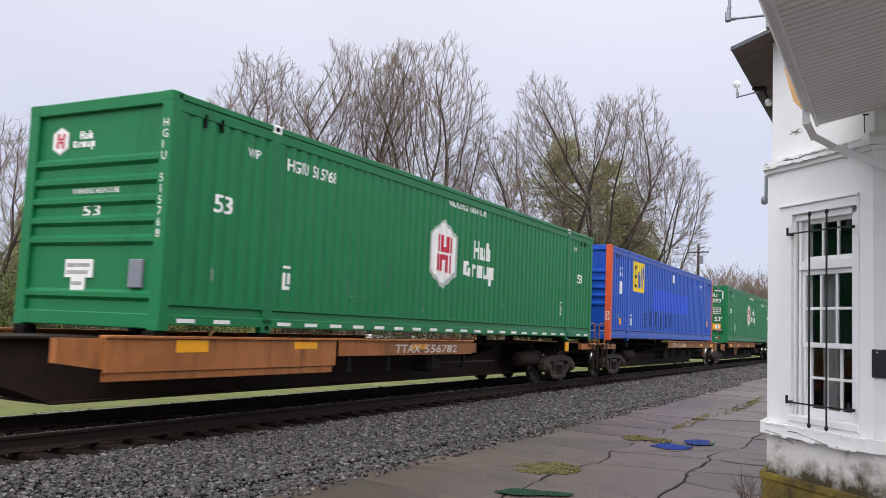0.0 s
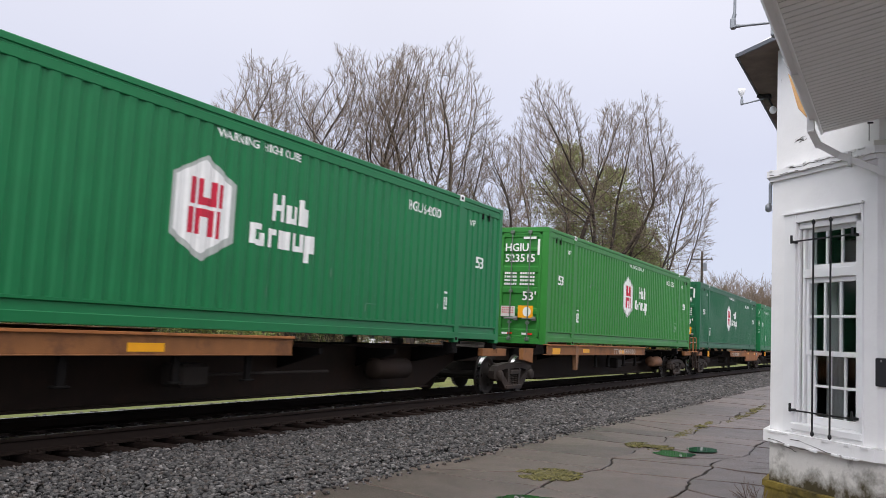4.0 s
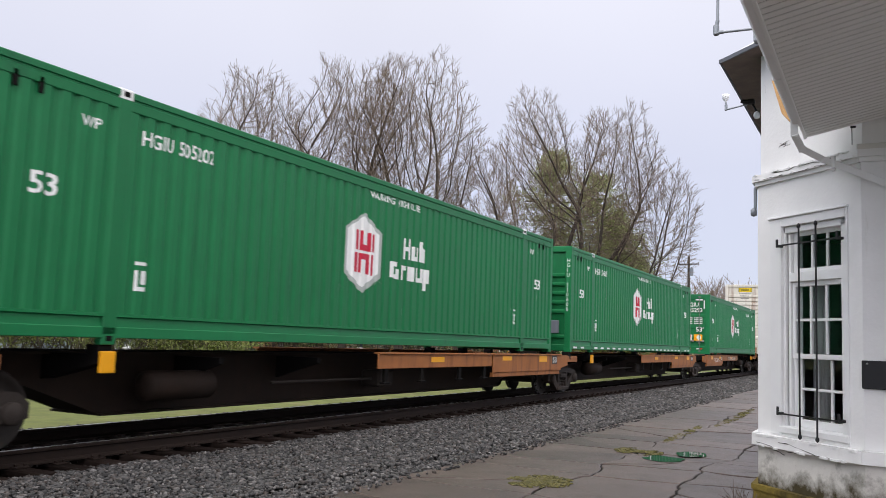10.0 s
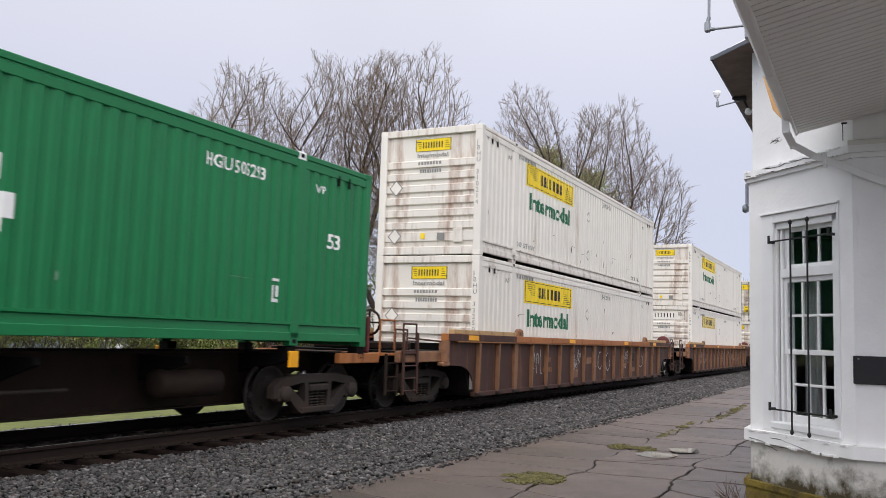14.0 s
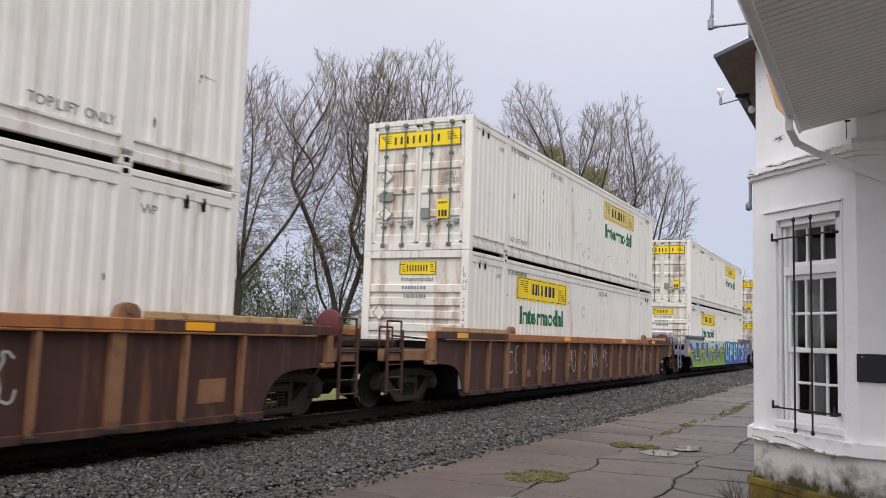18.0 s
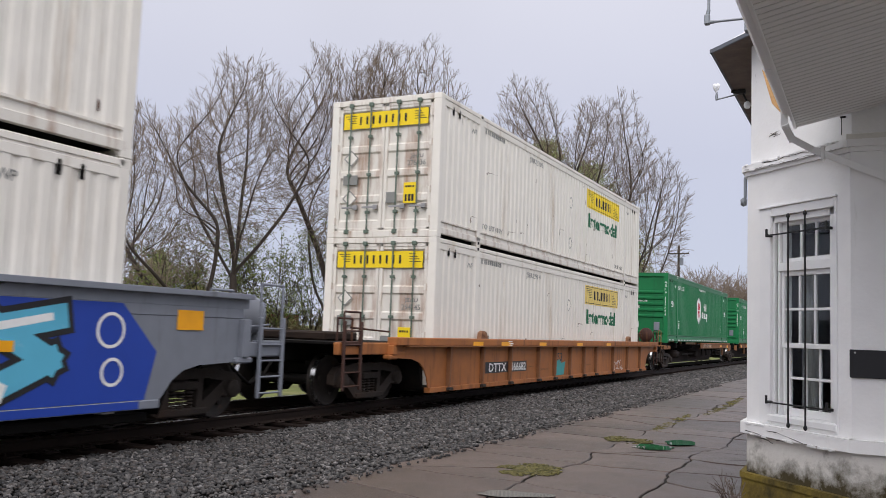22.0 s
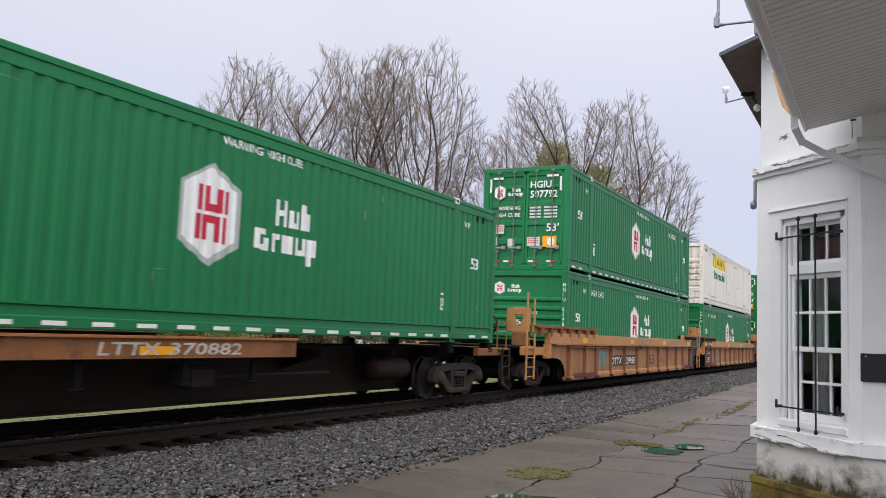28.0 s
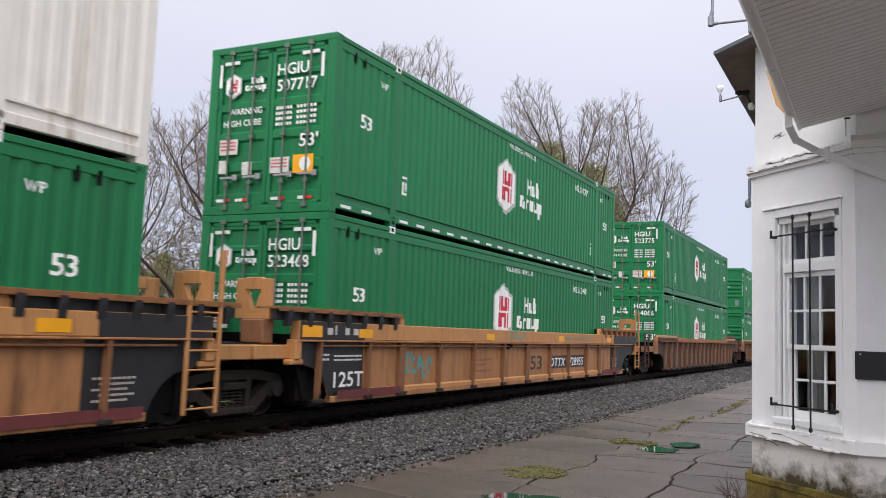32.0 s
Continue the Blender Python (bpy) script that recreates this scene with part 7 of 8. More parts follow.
m_tan = material("bare_plywood", (0.5, 0.3, 0.13), 0.8, grain=0.2, scale=8, bump=0.2)
m_roof = material("grey_roofing", (0.2, 0.2, 0.21), 0.7, grain=0.2, scale=3, bump=0.2)
m_signblack = material("black_sign_board", (0.012, 0.012, 0.014), 0.35, grain=0.1)

A = Vector((7.82, 8.73, 0))
E45 = Vector((math.sqrt(0.5), -math.sqrt(0.5), 0))
N45 = Vector((-math.sqrt(0.5), -math.sqrt(0.5), 0))
FACE_TURN = -45.0


def face_thing(name, label, category="", kind="structure"):
    ob = thing(name, A, label, category, kind=kind)
    ob.rotation_euler[2] = radians(FACE_TURN)
    return ob


# local frame of the slanted face: x along it, -y outwards, z up
def face_box(g, s0, s1, d0, d1, z0, z1, c=0.004):
    """Box on the slanted face: s along it, d outwards from the wall."""
    return g.box(s0, s1, -d1, -d0, z0, z1, c)


station = thing("wall_bay", (0, 0, 0), "white stucco station bay with flaking ledges and mossy base", "station wall", kind="structure")


def ring_wall(off, z0, z1, mat, name, opening=None, thick=0.2):
    """The bay's walls in plan, moved outwards by off, as one shell with thickness."""
    k = off * (math.sqrt(2) - 1)
    out = [(7.87 - off, 8.68 - k), (8.789 - k, 7.761 - off), (16, 7.761 - off), (16, 13.4), (7.87 - off, 13.4)]
    n = len(out)
    for i in range(n):
        a, b = Vector((*out[i], 0)), Vector((*out[(i + 1) % n], 0))
        d = (b - a).normalized()
        nrm = Vector((-d.y, d.x, 0))
        if i == 0 and opening:
            s0, s1, h0, h1 = opening
            blocks = ((0, s0, z0, z1), (s1, (b - a).length, z0, z1), (s0, s1, z0, h0), (s0, s1, h1, z1))
        else:
            blocks = ((0, (b - a).length, z0, z1),)
        for p, q, lo, hi in blocks:
            if hi > lo:
                g = Geo()
                wall_block(g, a + d * p, a + d * q, nrm, thick, lo, hi)
                part(name, g, mat, station)


def wall_block(g, a, b, nrm, t, z0, z1):
    p = [a, b, b + nrm * t, a + nrm * t]
    v = [(q.x, q.y, z) for z in (z0, z1) for q in p]
    g.add(v, [(3, 2, 1, 0), (4, 5, 6, 7), (0, 1, 5, 4), (1, 2, 6, 5), (2, 3, 7, 6), (3, 0, 4, 7)])


ring_wall(0.0, 0.56, 2.95, m_stucco, "lower_wall", (0.34, 1.13, 0.64, 2.47))
ring_wall(0.0, 0.1, 0.47, m_dirty, "base_wall")
ring_wall(0.045, -0.3, 0.05, m_mossy, "footing")
ring_wall(0.06, 0.05, 0.1, m_mossy, "footing_lip")
ring_wall(0.055, 0.46, 0.565, m_stucco, "base_ledge", thick=0.25)
ring_wall(0.05, 2.94, 3.0, m_stucco, "upper_ledge", thick=0.25)
ring_wall(0.025, 2.9, 2.94, m_stucco, "ledge_moulding", thick=0.2)
ring_wall(-0.03, 3.0, 4.2, m_stucco, "upper_wall")
# flaking on the ledges: broken plaster chips, hairline cracks, a rough patch on the upper wall
rf = random.Random(8)
m_crack = material("crack_shadow_dirt", (0.05, 0.045, 0.04), 0.95, grain=0.4, scale=20)
for k in range(46):
    z = (3.002, 2.95, 0.46, 0.56)[k % 4]
    s = rf.uniform(0.02, 1.28)
    p = Vector((7.87, 8.68, z)) + E45 * s + N45 * (0.05 if z > 2 else 0.054)
    w = rf.uniform(0.015, 0.055)
    me = Geo().prism([(-w, -0.006), (-0.3 * w, -0.012), (w * 0.6, -0.008), (w, 0.004), (0.1 * w, 0.02), (-w * 0.8, 0.012)], "z", -rf.uniform(0.006, 0.016), rf.uniform(0.002, 0.009)).mesh("flaked_plaster", m_trim if k % 3 == 1 else m_stucco)
    put("flaked_plaster", me, station, tuple(p), turn=-45 + rf.uniform(-8, 8))


def crack(s, z, steps, length, drop, lift):
    """A jagged hairline crack: a thin dark ribbon lying in the plaster."""
    p, g = Vector((s, 0, z)), Geo()
    for i in range(steps):
        q = p + Vector((length / steps * rf.uniform(0.6, 1.4), 0, drop / steps + rf.gauss(0, 0.006)))
        w = rf.uniform(0.0012, 0.004)
        y = -lift - 0.002
        g.add([(p.x, y, p.z - w), (q.x, y, q.z - w), (q.x, y, q.z + w), (p.x, y, p.z + w)], [(0, 1, 2, 3)])
        p = q
    ob = part("crack", g, m_crack, station, at=(7.87, 8.68, 0))
    ob.rotation_euler[2] = radians(-45)


crack(0.02, 2.96, 12, 1.25, 0.0, 0.052)
crack(0.3, 2.985, 9, 0.7, -0.02, 0.052)
crack(0.05, 0.485, 9, 0.5, -0.01, 0.056)
crack(0.35, 0.515, 10, 0.7, -0.02, 0.056)
crack(0.06, 0.458, 14, 1.2, -0.004, 0.0)
crack(0.2, 0.43, 5, 0.2, -0.03, 0.0)
for s, z in ((0.28, 3.27), (0.3, 3.25), (0.33, 3.23), (0.27, 3.24)):
    crack(s, z, 5, rf.uniform(0.08, 0.16), 0.02, -0.03)
crack(0.07, 3.9, 3, 0.02, -0.07, -0.03)

window = face_thing("window_1", "white sash window with transom, black bars, dim room behind", "window")
# casing round the opening, sill, frames
g = Geo()
face_box(g, 0.26, 0.41, -0.01, 0.012, 0.58, 2.55)
face_box(g, 1.2, 1.225, -0.01, 0.012, 0.58, 2.55)
face_box(g, 0.41, 1.2, -0.01, 0.012, 2.47, 2.55)
part("casing", g, m_trim, window)
g = Geo()
face_box(g, 0.25, 1.235, 0.0, 0.03, 2.55, 2.57)
part("drip_cap", g, m_trim, window)
g = Geo()
for d, e in ((0.0, 0.03), (0.05, 0.06), (0.1, 0.1)):
    face_box(g, 0.4 + 0.8 * d, 0.43 + 0.8 * d, -0.05 - d, -0.02 - 0.5 * d, 0.66, 2.47 - d * 0.5)
face_box(g, 1.115, 1.2, -0.12, -0.02, 0.66, 2.47)
face_box(g, 0.41, 1.2, -0.12, -0.02, 2.41, 2.47)
face_box(g, 0.46, 1.2, -0.12, -0.03, 1.96, 2.04)
part("window_frame", g, m_trim, window)
g = Geo()
face_box(g, 0.38, 1.22, -0.14, 0.03, 0.6, 0.665, 0.01)
part("window_sill", g, m_trim, window)


def sash(name, s0, s1, z0, z1, cols, rows, d, rails=(0.045, 0.045)):
    g = Geo()
    st = 0.036
    face_box(g, s0, s0 + st, d - 0.035, d, z0, z1)
    face_box(g, s1 - st, s1, d - 0.035, d, z0, z1)
    face_box(g, s0 + st, s1 - st, d - 0.035, d, z0, z0 + rails[0])
    face_box(g, s0 + st, s1 - st, d - 0.035, d, z1 - rails[1], z1)
    a, b, lo, hi = s0 + st, s1 - st, z0 + rails[0], z1 - rails[1]
    frame_ob = part(name, g, m_trim, window)
    for i in range(1, cols):
        x = a + (b - a) * i / cols
        part("muntin", face_box(Geo(), x - 0.012, x + 0.012, d - 0.03, d - 0.004, lo, hi), m_trim, frame_ob)
    for j in range(1, rows):
        z = lo + (hi - lo) * j / rows
        part("muntin", face_box(Geo(), a, b, d - 0.031, d - 0.005, z - 0.012, z + 0.012), m_trim, frame_ob)
    for i in range(cols):
        for j in range(rows):
            p = part("pane", face_box(Geo(), a + (b - a) * i / cols + 0.004, a + (b - a) * (i + 1) / cols - 0.004, d - 0.02, d - 0.016, lo + (hi - lo) * j / rows + 0.004, lo + (hi - lo) * (j + 1) / rows - 0.004, 0), m_pane, frame_ob)
            p.visible_shadow = False


sash("transom_sash", 0.49, 1.115, 2.035, 2.42, 3, 1, -0.07)
sash("upper_sash", 0.475, 1.115, 1.27, 1.96, 3, 2, -0.06)
sash("lower_sash", 0.505, 1.115, 0.665, 1.31, 3, 2, -0.1, (0.07, 0.04))
# the bars
for s in (0.72, 0.93):
    g = Geo()
    p = lambda z: (s, -0.075, z)
    g.tube(p(0.6), p(2.44), 0.008, n=8)
    for z in (0.6, 2.44):
        g.lathe([(-0.025, 0.003), (-0.012, 0.015), (0.0, 0.017), (0.015, 0.013), (0.025, 0.003)], "z", 8, (s, -0.075, z))
    part("upright_bar", g, m_iron, window, "black iron bar")
for z in (2.29, 0.775):
    g = Geo()
    g.box(0.41, 1.18, -0.066, -0.056, z - 0.007, z + 0.007, 0.002)
    for s in (0.42, 1.165):
        g.box(s - 0.012, s + 0.012, -0.06, 0.0, z - 0.012, z + 0.012, 0.003)
        g.box(s - 0.012, s + 0.012, -0.07, -0.056, z - 0.015, z + 0.06, 0.003)
    part("cross_bar", g, m_iron, window, "black iron bar")
# curtains inside
for s0, s1, z0, z1 in ((0.52, 0.7, 0.7, 1.93), (0.87, 1.1, 0.7, 1.9)):
    v, n = [], 14
    for i in range(n + 1):
        s = s0 + (s1 - s0) * i / n
        d = 0.25 + 0.02 * math.sin(i * 1.9)
        v += [(s, d, z0), (s, d, z1)]
    v += [(x, y + 0.006, z) for x, y, z in v]
    m = 2 * (n + 1)
    f = [(2 * i, 2 * i + 2, 2 * i + 3, 2 * i + 1) for i in range(n)] + [(m + 2 * i + 1, m + 2 * i + 3, m + 2 * i + 2, m + 2 * i) for i in range(n)]
    tagged(part("curtain", Geo().add(v, f, True), m_curtain, window), "grey hanging curtain")
inside = [(8.12, 8.85), (9.0, 7.98), (15.8, 7.98), (15.8, 13.1), (8.12, 13.1)]
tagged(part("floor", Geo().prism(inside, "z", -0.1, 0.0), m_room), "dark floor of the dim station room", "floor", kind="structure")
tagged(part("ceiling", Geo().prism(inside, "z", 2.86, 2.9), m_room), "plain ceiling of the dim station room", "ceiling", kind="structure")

# black board on the wall
sign = thing("wall_sign", (8.775, 7.761, 1.055), "plain black board fixed to the white wall", "sign")
part("board", Geo().box(0, 1.25, -0.03, -0.004, 0, 0.225, 0.006), m_signblack, sign)
for x in (0.04, 1.2):
    part("screw", Geo().lathe([(-0.036, 0.0), (-0.034, 0.008), (-0.03, 0.009)], "y", 8, (x, 0, 0.2)), m_steel, sign)

# main roof: sloping boarded soffit, fascia, gutter
SLOPE = 0.22
# near-black sheet close behind the boards stands for shade in their grooves
m_groove = material("groove_shade_backing", (0.02, 0.019, 0.018), 0.9, grain=0.3)
eave_z = lambda x: 3.13 + SLOPE * (x - 8.376)
soffit = thing("soffit", (0, 0, 0), "white boarded soffit under the station eave", "soffit", kind="structure")
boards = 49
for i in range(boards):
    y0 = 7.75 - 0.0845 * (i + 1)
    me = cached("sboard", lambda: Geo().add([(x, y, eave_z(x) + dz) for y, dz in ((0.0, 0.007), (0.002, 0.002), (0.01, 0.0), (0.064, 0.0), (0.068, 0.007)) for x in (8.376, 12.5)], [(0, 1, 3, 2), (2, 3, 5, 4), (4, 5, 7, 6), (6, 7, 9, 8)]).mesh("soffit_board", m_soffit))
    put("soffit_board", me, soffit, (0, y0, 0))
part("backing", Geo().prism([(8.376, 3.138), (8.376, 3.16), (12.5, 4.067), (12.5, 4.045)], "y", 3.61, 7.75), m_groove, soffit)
roof = thing("main_roof", (0, 0, 0), "low-pitched grey station roof with white gutter", "roof", kind="structure")
part("roof_deck", Geo().prism([(8.3, 3.29), (8.3, 3.33), (13.0, 4.37), (13.0, 4.33)], "y", 3.6, 7.74), m_roof, roof)
part("fascia", Geo().box(8.36, 8.384, 3.6, 7.74, 3.12, 3.3, 0.004), m_trim, roof)
g = Geo()
prof = [(8.358, 3.14), (8.318, 3.135), (8.3, 3.165), (8.285, 3.2), (8.27, 3.235), (8.27, 3.25), (8.278, 3.25), (8.29, 3.215), (8.31, 3.17), (8.325, 3.147), (8.358, 3.15)]
g.prism(prof, "y", 3.6, 7.32)
g.prism([(8.358, 3.14), (8.318, 3.135), (8.27, 3.235), (8.27, 3.25), (8.358, 3.25)], "y", 7.32, 7.335)
part("gutter", g, m_trim, roof, "white metal eave gutter")
for i in range(2):
    part("gutter_joint", Geo().prism([(8.36, 3.132), (8.314, 3.128), (8.264, 3.235), (8.264, 3.256), (8.274, 3.256), (8.36, 3.16)], "y", 6.0 - 1.6 * i, 6.05 - 1.6 * i), m_trim, roof)
# rectangular downspout, elbowing back to the wall
spout = thing("downspout", (0, 0, 0), "white sheet-metal downspout elbowing back from the gutter", "downspout")
path = [Vector(p) for p in ((8.325, 7.27, 3.16), (8.325, 7.29, 3.06), (8.36, 7.5, 2.99), (8.5, 7.68, 2.93), (8.95, 7.72, 2.72), (9.6, 7.72, 2.42), (9.62, 7.72, -0.1))]
for a, b in zip(path, path[1:]):
    d = (b - a).normalized()
    u = d.cross(Vector((0, 1, 0.2))).normalized() * 0.027
    w = d.cross(u).normalized() * 0.024
    v = [tuple(p + q) for p in (a - d * 0.02, b + d * 0.02) for q in (u + w, u - w, -u - w, -u + w)]
    part("spout_length", Geo().add(v, [(0, 1, 5, 4), (1, 2, 6, 5), (2, 3, 7, 6), (3, 0, 4, 7), (3, 2, 1, 0), (4, 5, 6, 7)]), m_trim, spout)
part("strap", Geo().box(8.57, 8.6, 7.66, 7.79, 2.84, 2.95, 0.004), m_trim, spout)
# wall plate, corner crack line under the soffit, bare patch at the roof's end
tagged(part("trim", Geo().box(8.76, 15.9, 7.73, 7.757, 2.995, 3.05, 0.006), m_dirty), "weathered trim board under the soffit", "trim", kind="structure")
tagged(part("wall_bracket", Geo().box(8.724, 8.73, 7.74, 7.758, 3.05, 3.2, 0.002).box(8.715, 8.76, 7.735, 7.75, 3.19, 3.204, 0.003), m_iron), "short dark bar and thin line of the wall's corner crack", "bracket")
tagged(part("bare_patch", Geo().prism([(8.12, 3.62), (8.2, 3.32), (8.28, 3.22), (8.3, 3.34), (8.22, 3.5)], "y", 7.56, 7.6), m_tan), "bare tan plywood patch at the roof end", "board")

# bay roof: overhanging eave with dark wood soffit
m_edge = material("blue_grey_drip_edge", (0.12, 0.13, 0.15), 0.5, grain=0.15, scale=8)
m_silver = material("silver_roof_coating", (0.68, 0.68, 0.68), 0.5, grain=0.12, scale=3)
bayroof = thing("bay_roof", (0, 0, 0), "bay roof with wide eave, weathered wood soffit", "roof", kind="structure")
outline = [(7.52, 8.75), (8.74, 7.53), (16.2, 7.53), (16.2, 14), (7.52, 14)]
part("eave_soffit", Geo().prism(outline, "z", 4.2, 4.23), m_darkwood, bayroof)
edge = Geo()
for (x0, y0), (x1, y1) in ((outline[4], outline[0]), (outline[0], outline[1]), (outline[1], outline[2])):
    a, b = Vector((x0, y0, 0)), Vector((x1, y1, 0))
    d = (b - a).normalized()
    wall_block(edge, a - d * 0.02, b + d * 0.02, Vector((d.y, -d.x, 0)), 0.02, 4.192, 4.23)
part("eave_edge", edge, m_edge, bayroof, "blue-grey metal eave edge")
hip = Vector((11.0, 11.5, 7.0))
v = [(x, y, 4.232) for x, y in outline] + [tuple(hip)]
part("roof_deck", Geo().add(v, [(i, (i + 1) % 5, 5) for i in range(5)]), m_silver, bayroof)

# pipe arm with elbow on the main eave
arm = thing("pipe_arm", (8.27, 5.5, 3.325), "galvanised pipe arm with upright on the eave gutter", "pipe bracket")
part("arm", Geo().tube((0.02, 0, 0), (-0.24, 0, 0.004), 0.0085, n=8), m_galv, arm)
part("clamp", Geo().box(-0.02, 0.06, -0.03, 0.03, -0.09, 0.012, 0.004), m_galv, arm)
part("elbow", Geo().box(-0.266, -0.232, -0.018, 0.018, -0.012, 0.055, 0.006).tube((-0.232, 0, 0.004), (-0.205, 0, 0.004), 0.0125, n=8), m_galv, arm)
part("upright", Geo().tube((-0.248, 0, 0.05), (-0.24, 0, 0.085), 0.013, n=8).tube((-0.24, 0, 0.08), (-0.235, 0, 1.1), 0.009, n=8), m_galv, arm)
# lamps hung from the bay's eave
lampst = thing("eave_lamp", (7.56, 10.2, 4.15), "white spot lamp on a pipe arm at the bay eave", "lamp")
part("arm", Geo().pipe([(0.03, 0, 0.03), (0.0, 0, 0.0), (-0.225, 0, -0.04), (-0.23, 0, 0.05)], 0.0095, 8), m_galv, lampst)
part("elbow", Geo().box(-0.245, -0.215, -0.015, 0.015, -0.05, 0.02, 0.005), m_galv, lampst)
part("lamp_head", Geo().lathe([(0.04, 0.008), (0.06, 0.012), (0.08, 0.03), (0.11, 0.04), (0.14, 0.043), (0.145, 0.0)], "z", 14, (-0.235, 0, 0.0)), m_lampwhite, lampst)
flood = thing("flood_lamp", (7.6, 10.2, 4.2), "black flood lamp with white globe beneath the eave", "lamp")
part("base", Geo().box(-0.03, 0.05, -0.04, 0.04, -0.05, 0.0, 0.008).tube((0.02, 0, -0.04), (0.07, 0, -0.15), 0.012, n=8), m_iron, flood)
part("housing", Geo().tube((0.0, 0.0, -0.03), (-0.1, -0.03, -0.01), 0.024, n=12), m_iron, flood)
part("globe", Geo().lathe([(-0.23, 0.0), (-0.22, 0.028), (-0.19, 0.04), (-0.16, 0.034), (-0.14, 0.012)], "z", 14, (0.07, 0.0, 0.0)), m_lampwhite, flood)
# small dark fixture on the hidden side of the bay
tagged(part("wall_fixture", Geo().box(7.79, 7.82, 9.0, 9.03, 2.74, 2.96, 0.008).lathe([(2.66, 0.0), (2.675, 0.03), (2.73, 0.032), (2.75, 0.012)], "z", 12, (7.79, 9.02, 0)), m_galv), "dark pipe fixture on the bay wall", "fixture")
# main wall behind the camera, under the soffit
tagged(part("wall_main", Geo().box(12.3, 12.5, 3.6, 7.75, -0.3, 3.95, 0.005), m_stucco), "plain white stucco station wall", "wall", kind="structure")
# dry weeds at the bay's foot
rw = random.Random(4)
for k in range(5):
    base = Vector((7.66 + 0.05 * k, 8.62 - 0.1 * k, PLAT))
    g = Geo()
    for j in range(9):
        a = rw.uniform(0, 6.28)
        tip = base + Vector((0.1 * math.cos(a) - 0.04, 0.1 * math.sin(a), rw.uniform(0.1, 0.3)))
        mid = (base + tip) / 2 + Vector((0, 0, 0.04))
        g.pipe([tuple(base), tuple(mid), tuple(tip)], 0.003, 4)
    tagged(part("dry_weed", g, m_darkwood), "dry brown weed stalks at the bay's foot", "weed", "weeds at the wall")


# ---- far side: trees, shrubs, houses, street, pole ----
m_bark = material("grey_brown_bark", (0.055, 0.043, 0.036), 0.9, grain=0.3, scale=6, bump=0.4, bump_scale=14)
m_twig = material("brown_twigs", (0.19, 0.145, 0.11), 0.9, grain=0.2, scale=3)
m_needle = island_material("pine_needles", ((0.2, 0.23, 0.085), (0.27, 0.3, 0.12), (0.36, 0.37, 0.17), (0.24, 0.26, 0.11)), 0.8, bump=0)
m_leaf = island_material("young_leaves", ((0.09, 0.13, 0.025), (0.15, 0.19, 0.04), (0.12, 0.14, 0.04), (0.2, 0.2, 0.07)), 0.7, bump=0)
m_bud = island_material("reddish_buds", ((0.24, 0.17, 0.1), (0.3, 0.23, 0.13), (0.3, 0.27, 0.14)), 0.8, bump=0)


def strands(lines, sides):
    """Tapered tubes along polylines of (points, radii), as arrays."""
    vs, fs, o = [], [], 0
    for pts, rad in lines:
        p = np.array(pts)
        d = np.gradient(p, axis=0)
        d /= np.linalg.norm(d, axis=1)[:, None] + 1e-9
        ref = np.where(np.abs(d[:, 2:3]) > 0.9, np.array([[1.0, 0, 0]]), np.array([[0, 0, 1.0]]))
        u = np.cross(d, ref)
        u /= np.linalg.norm(u, axis=1)[:, None] + 1e-9
        w = np.cross(d, u)
        a = np.arange(sides) * 2 * math.pi / sides
        ring = p[:, None] + np.array(rad)[:, None, None] * (u[:, None] * np.cos(a)[None, :, None] + w[:, None] * np.sin(a)[None, :, None])
        n = len(p)
        vs.append(ring.reshape(-1, 3))
        i = np.arange(n - 1)[:, None] * sides
        j = np.arange(sides)[None]
        k = (np.arange(sides) + 1)[None] % sides
        fs.append(np.stack([i + j, i + k, i + sides + k, i + sides + j], -1).reshape(-1, 4) + o)
        o += n * sides
    return np.concatenate(vs), np.concatenate(fs)


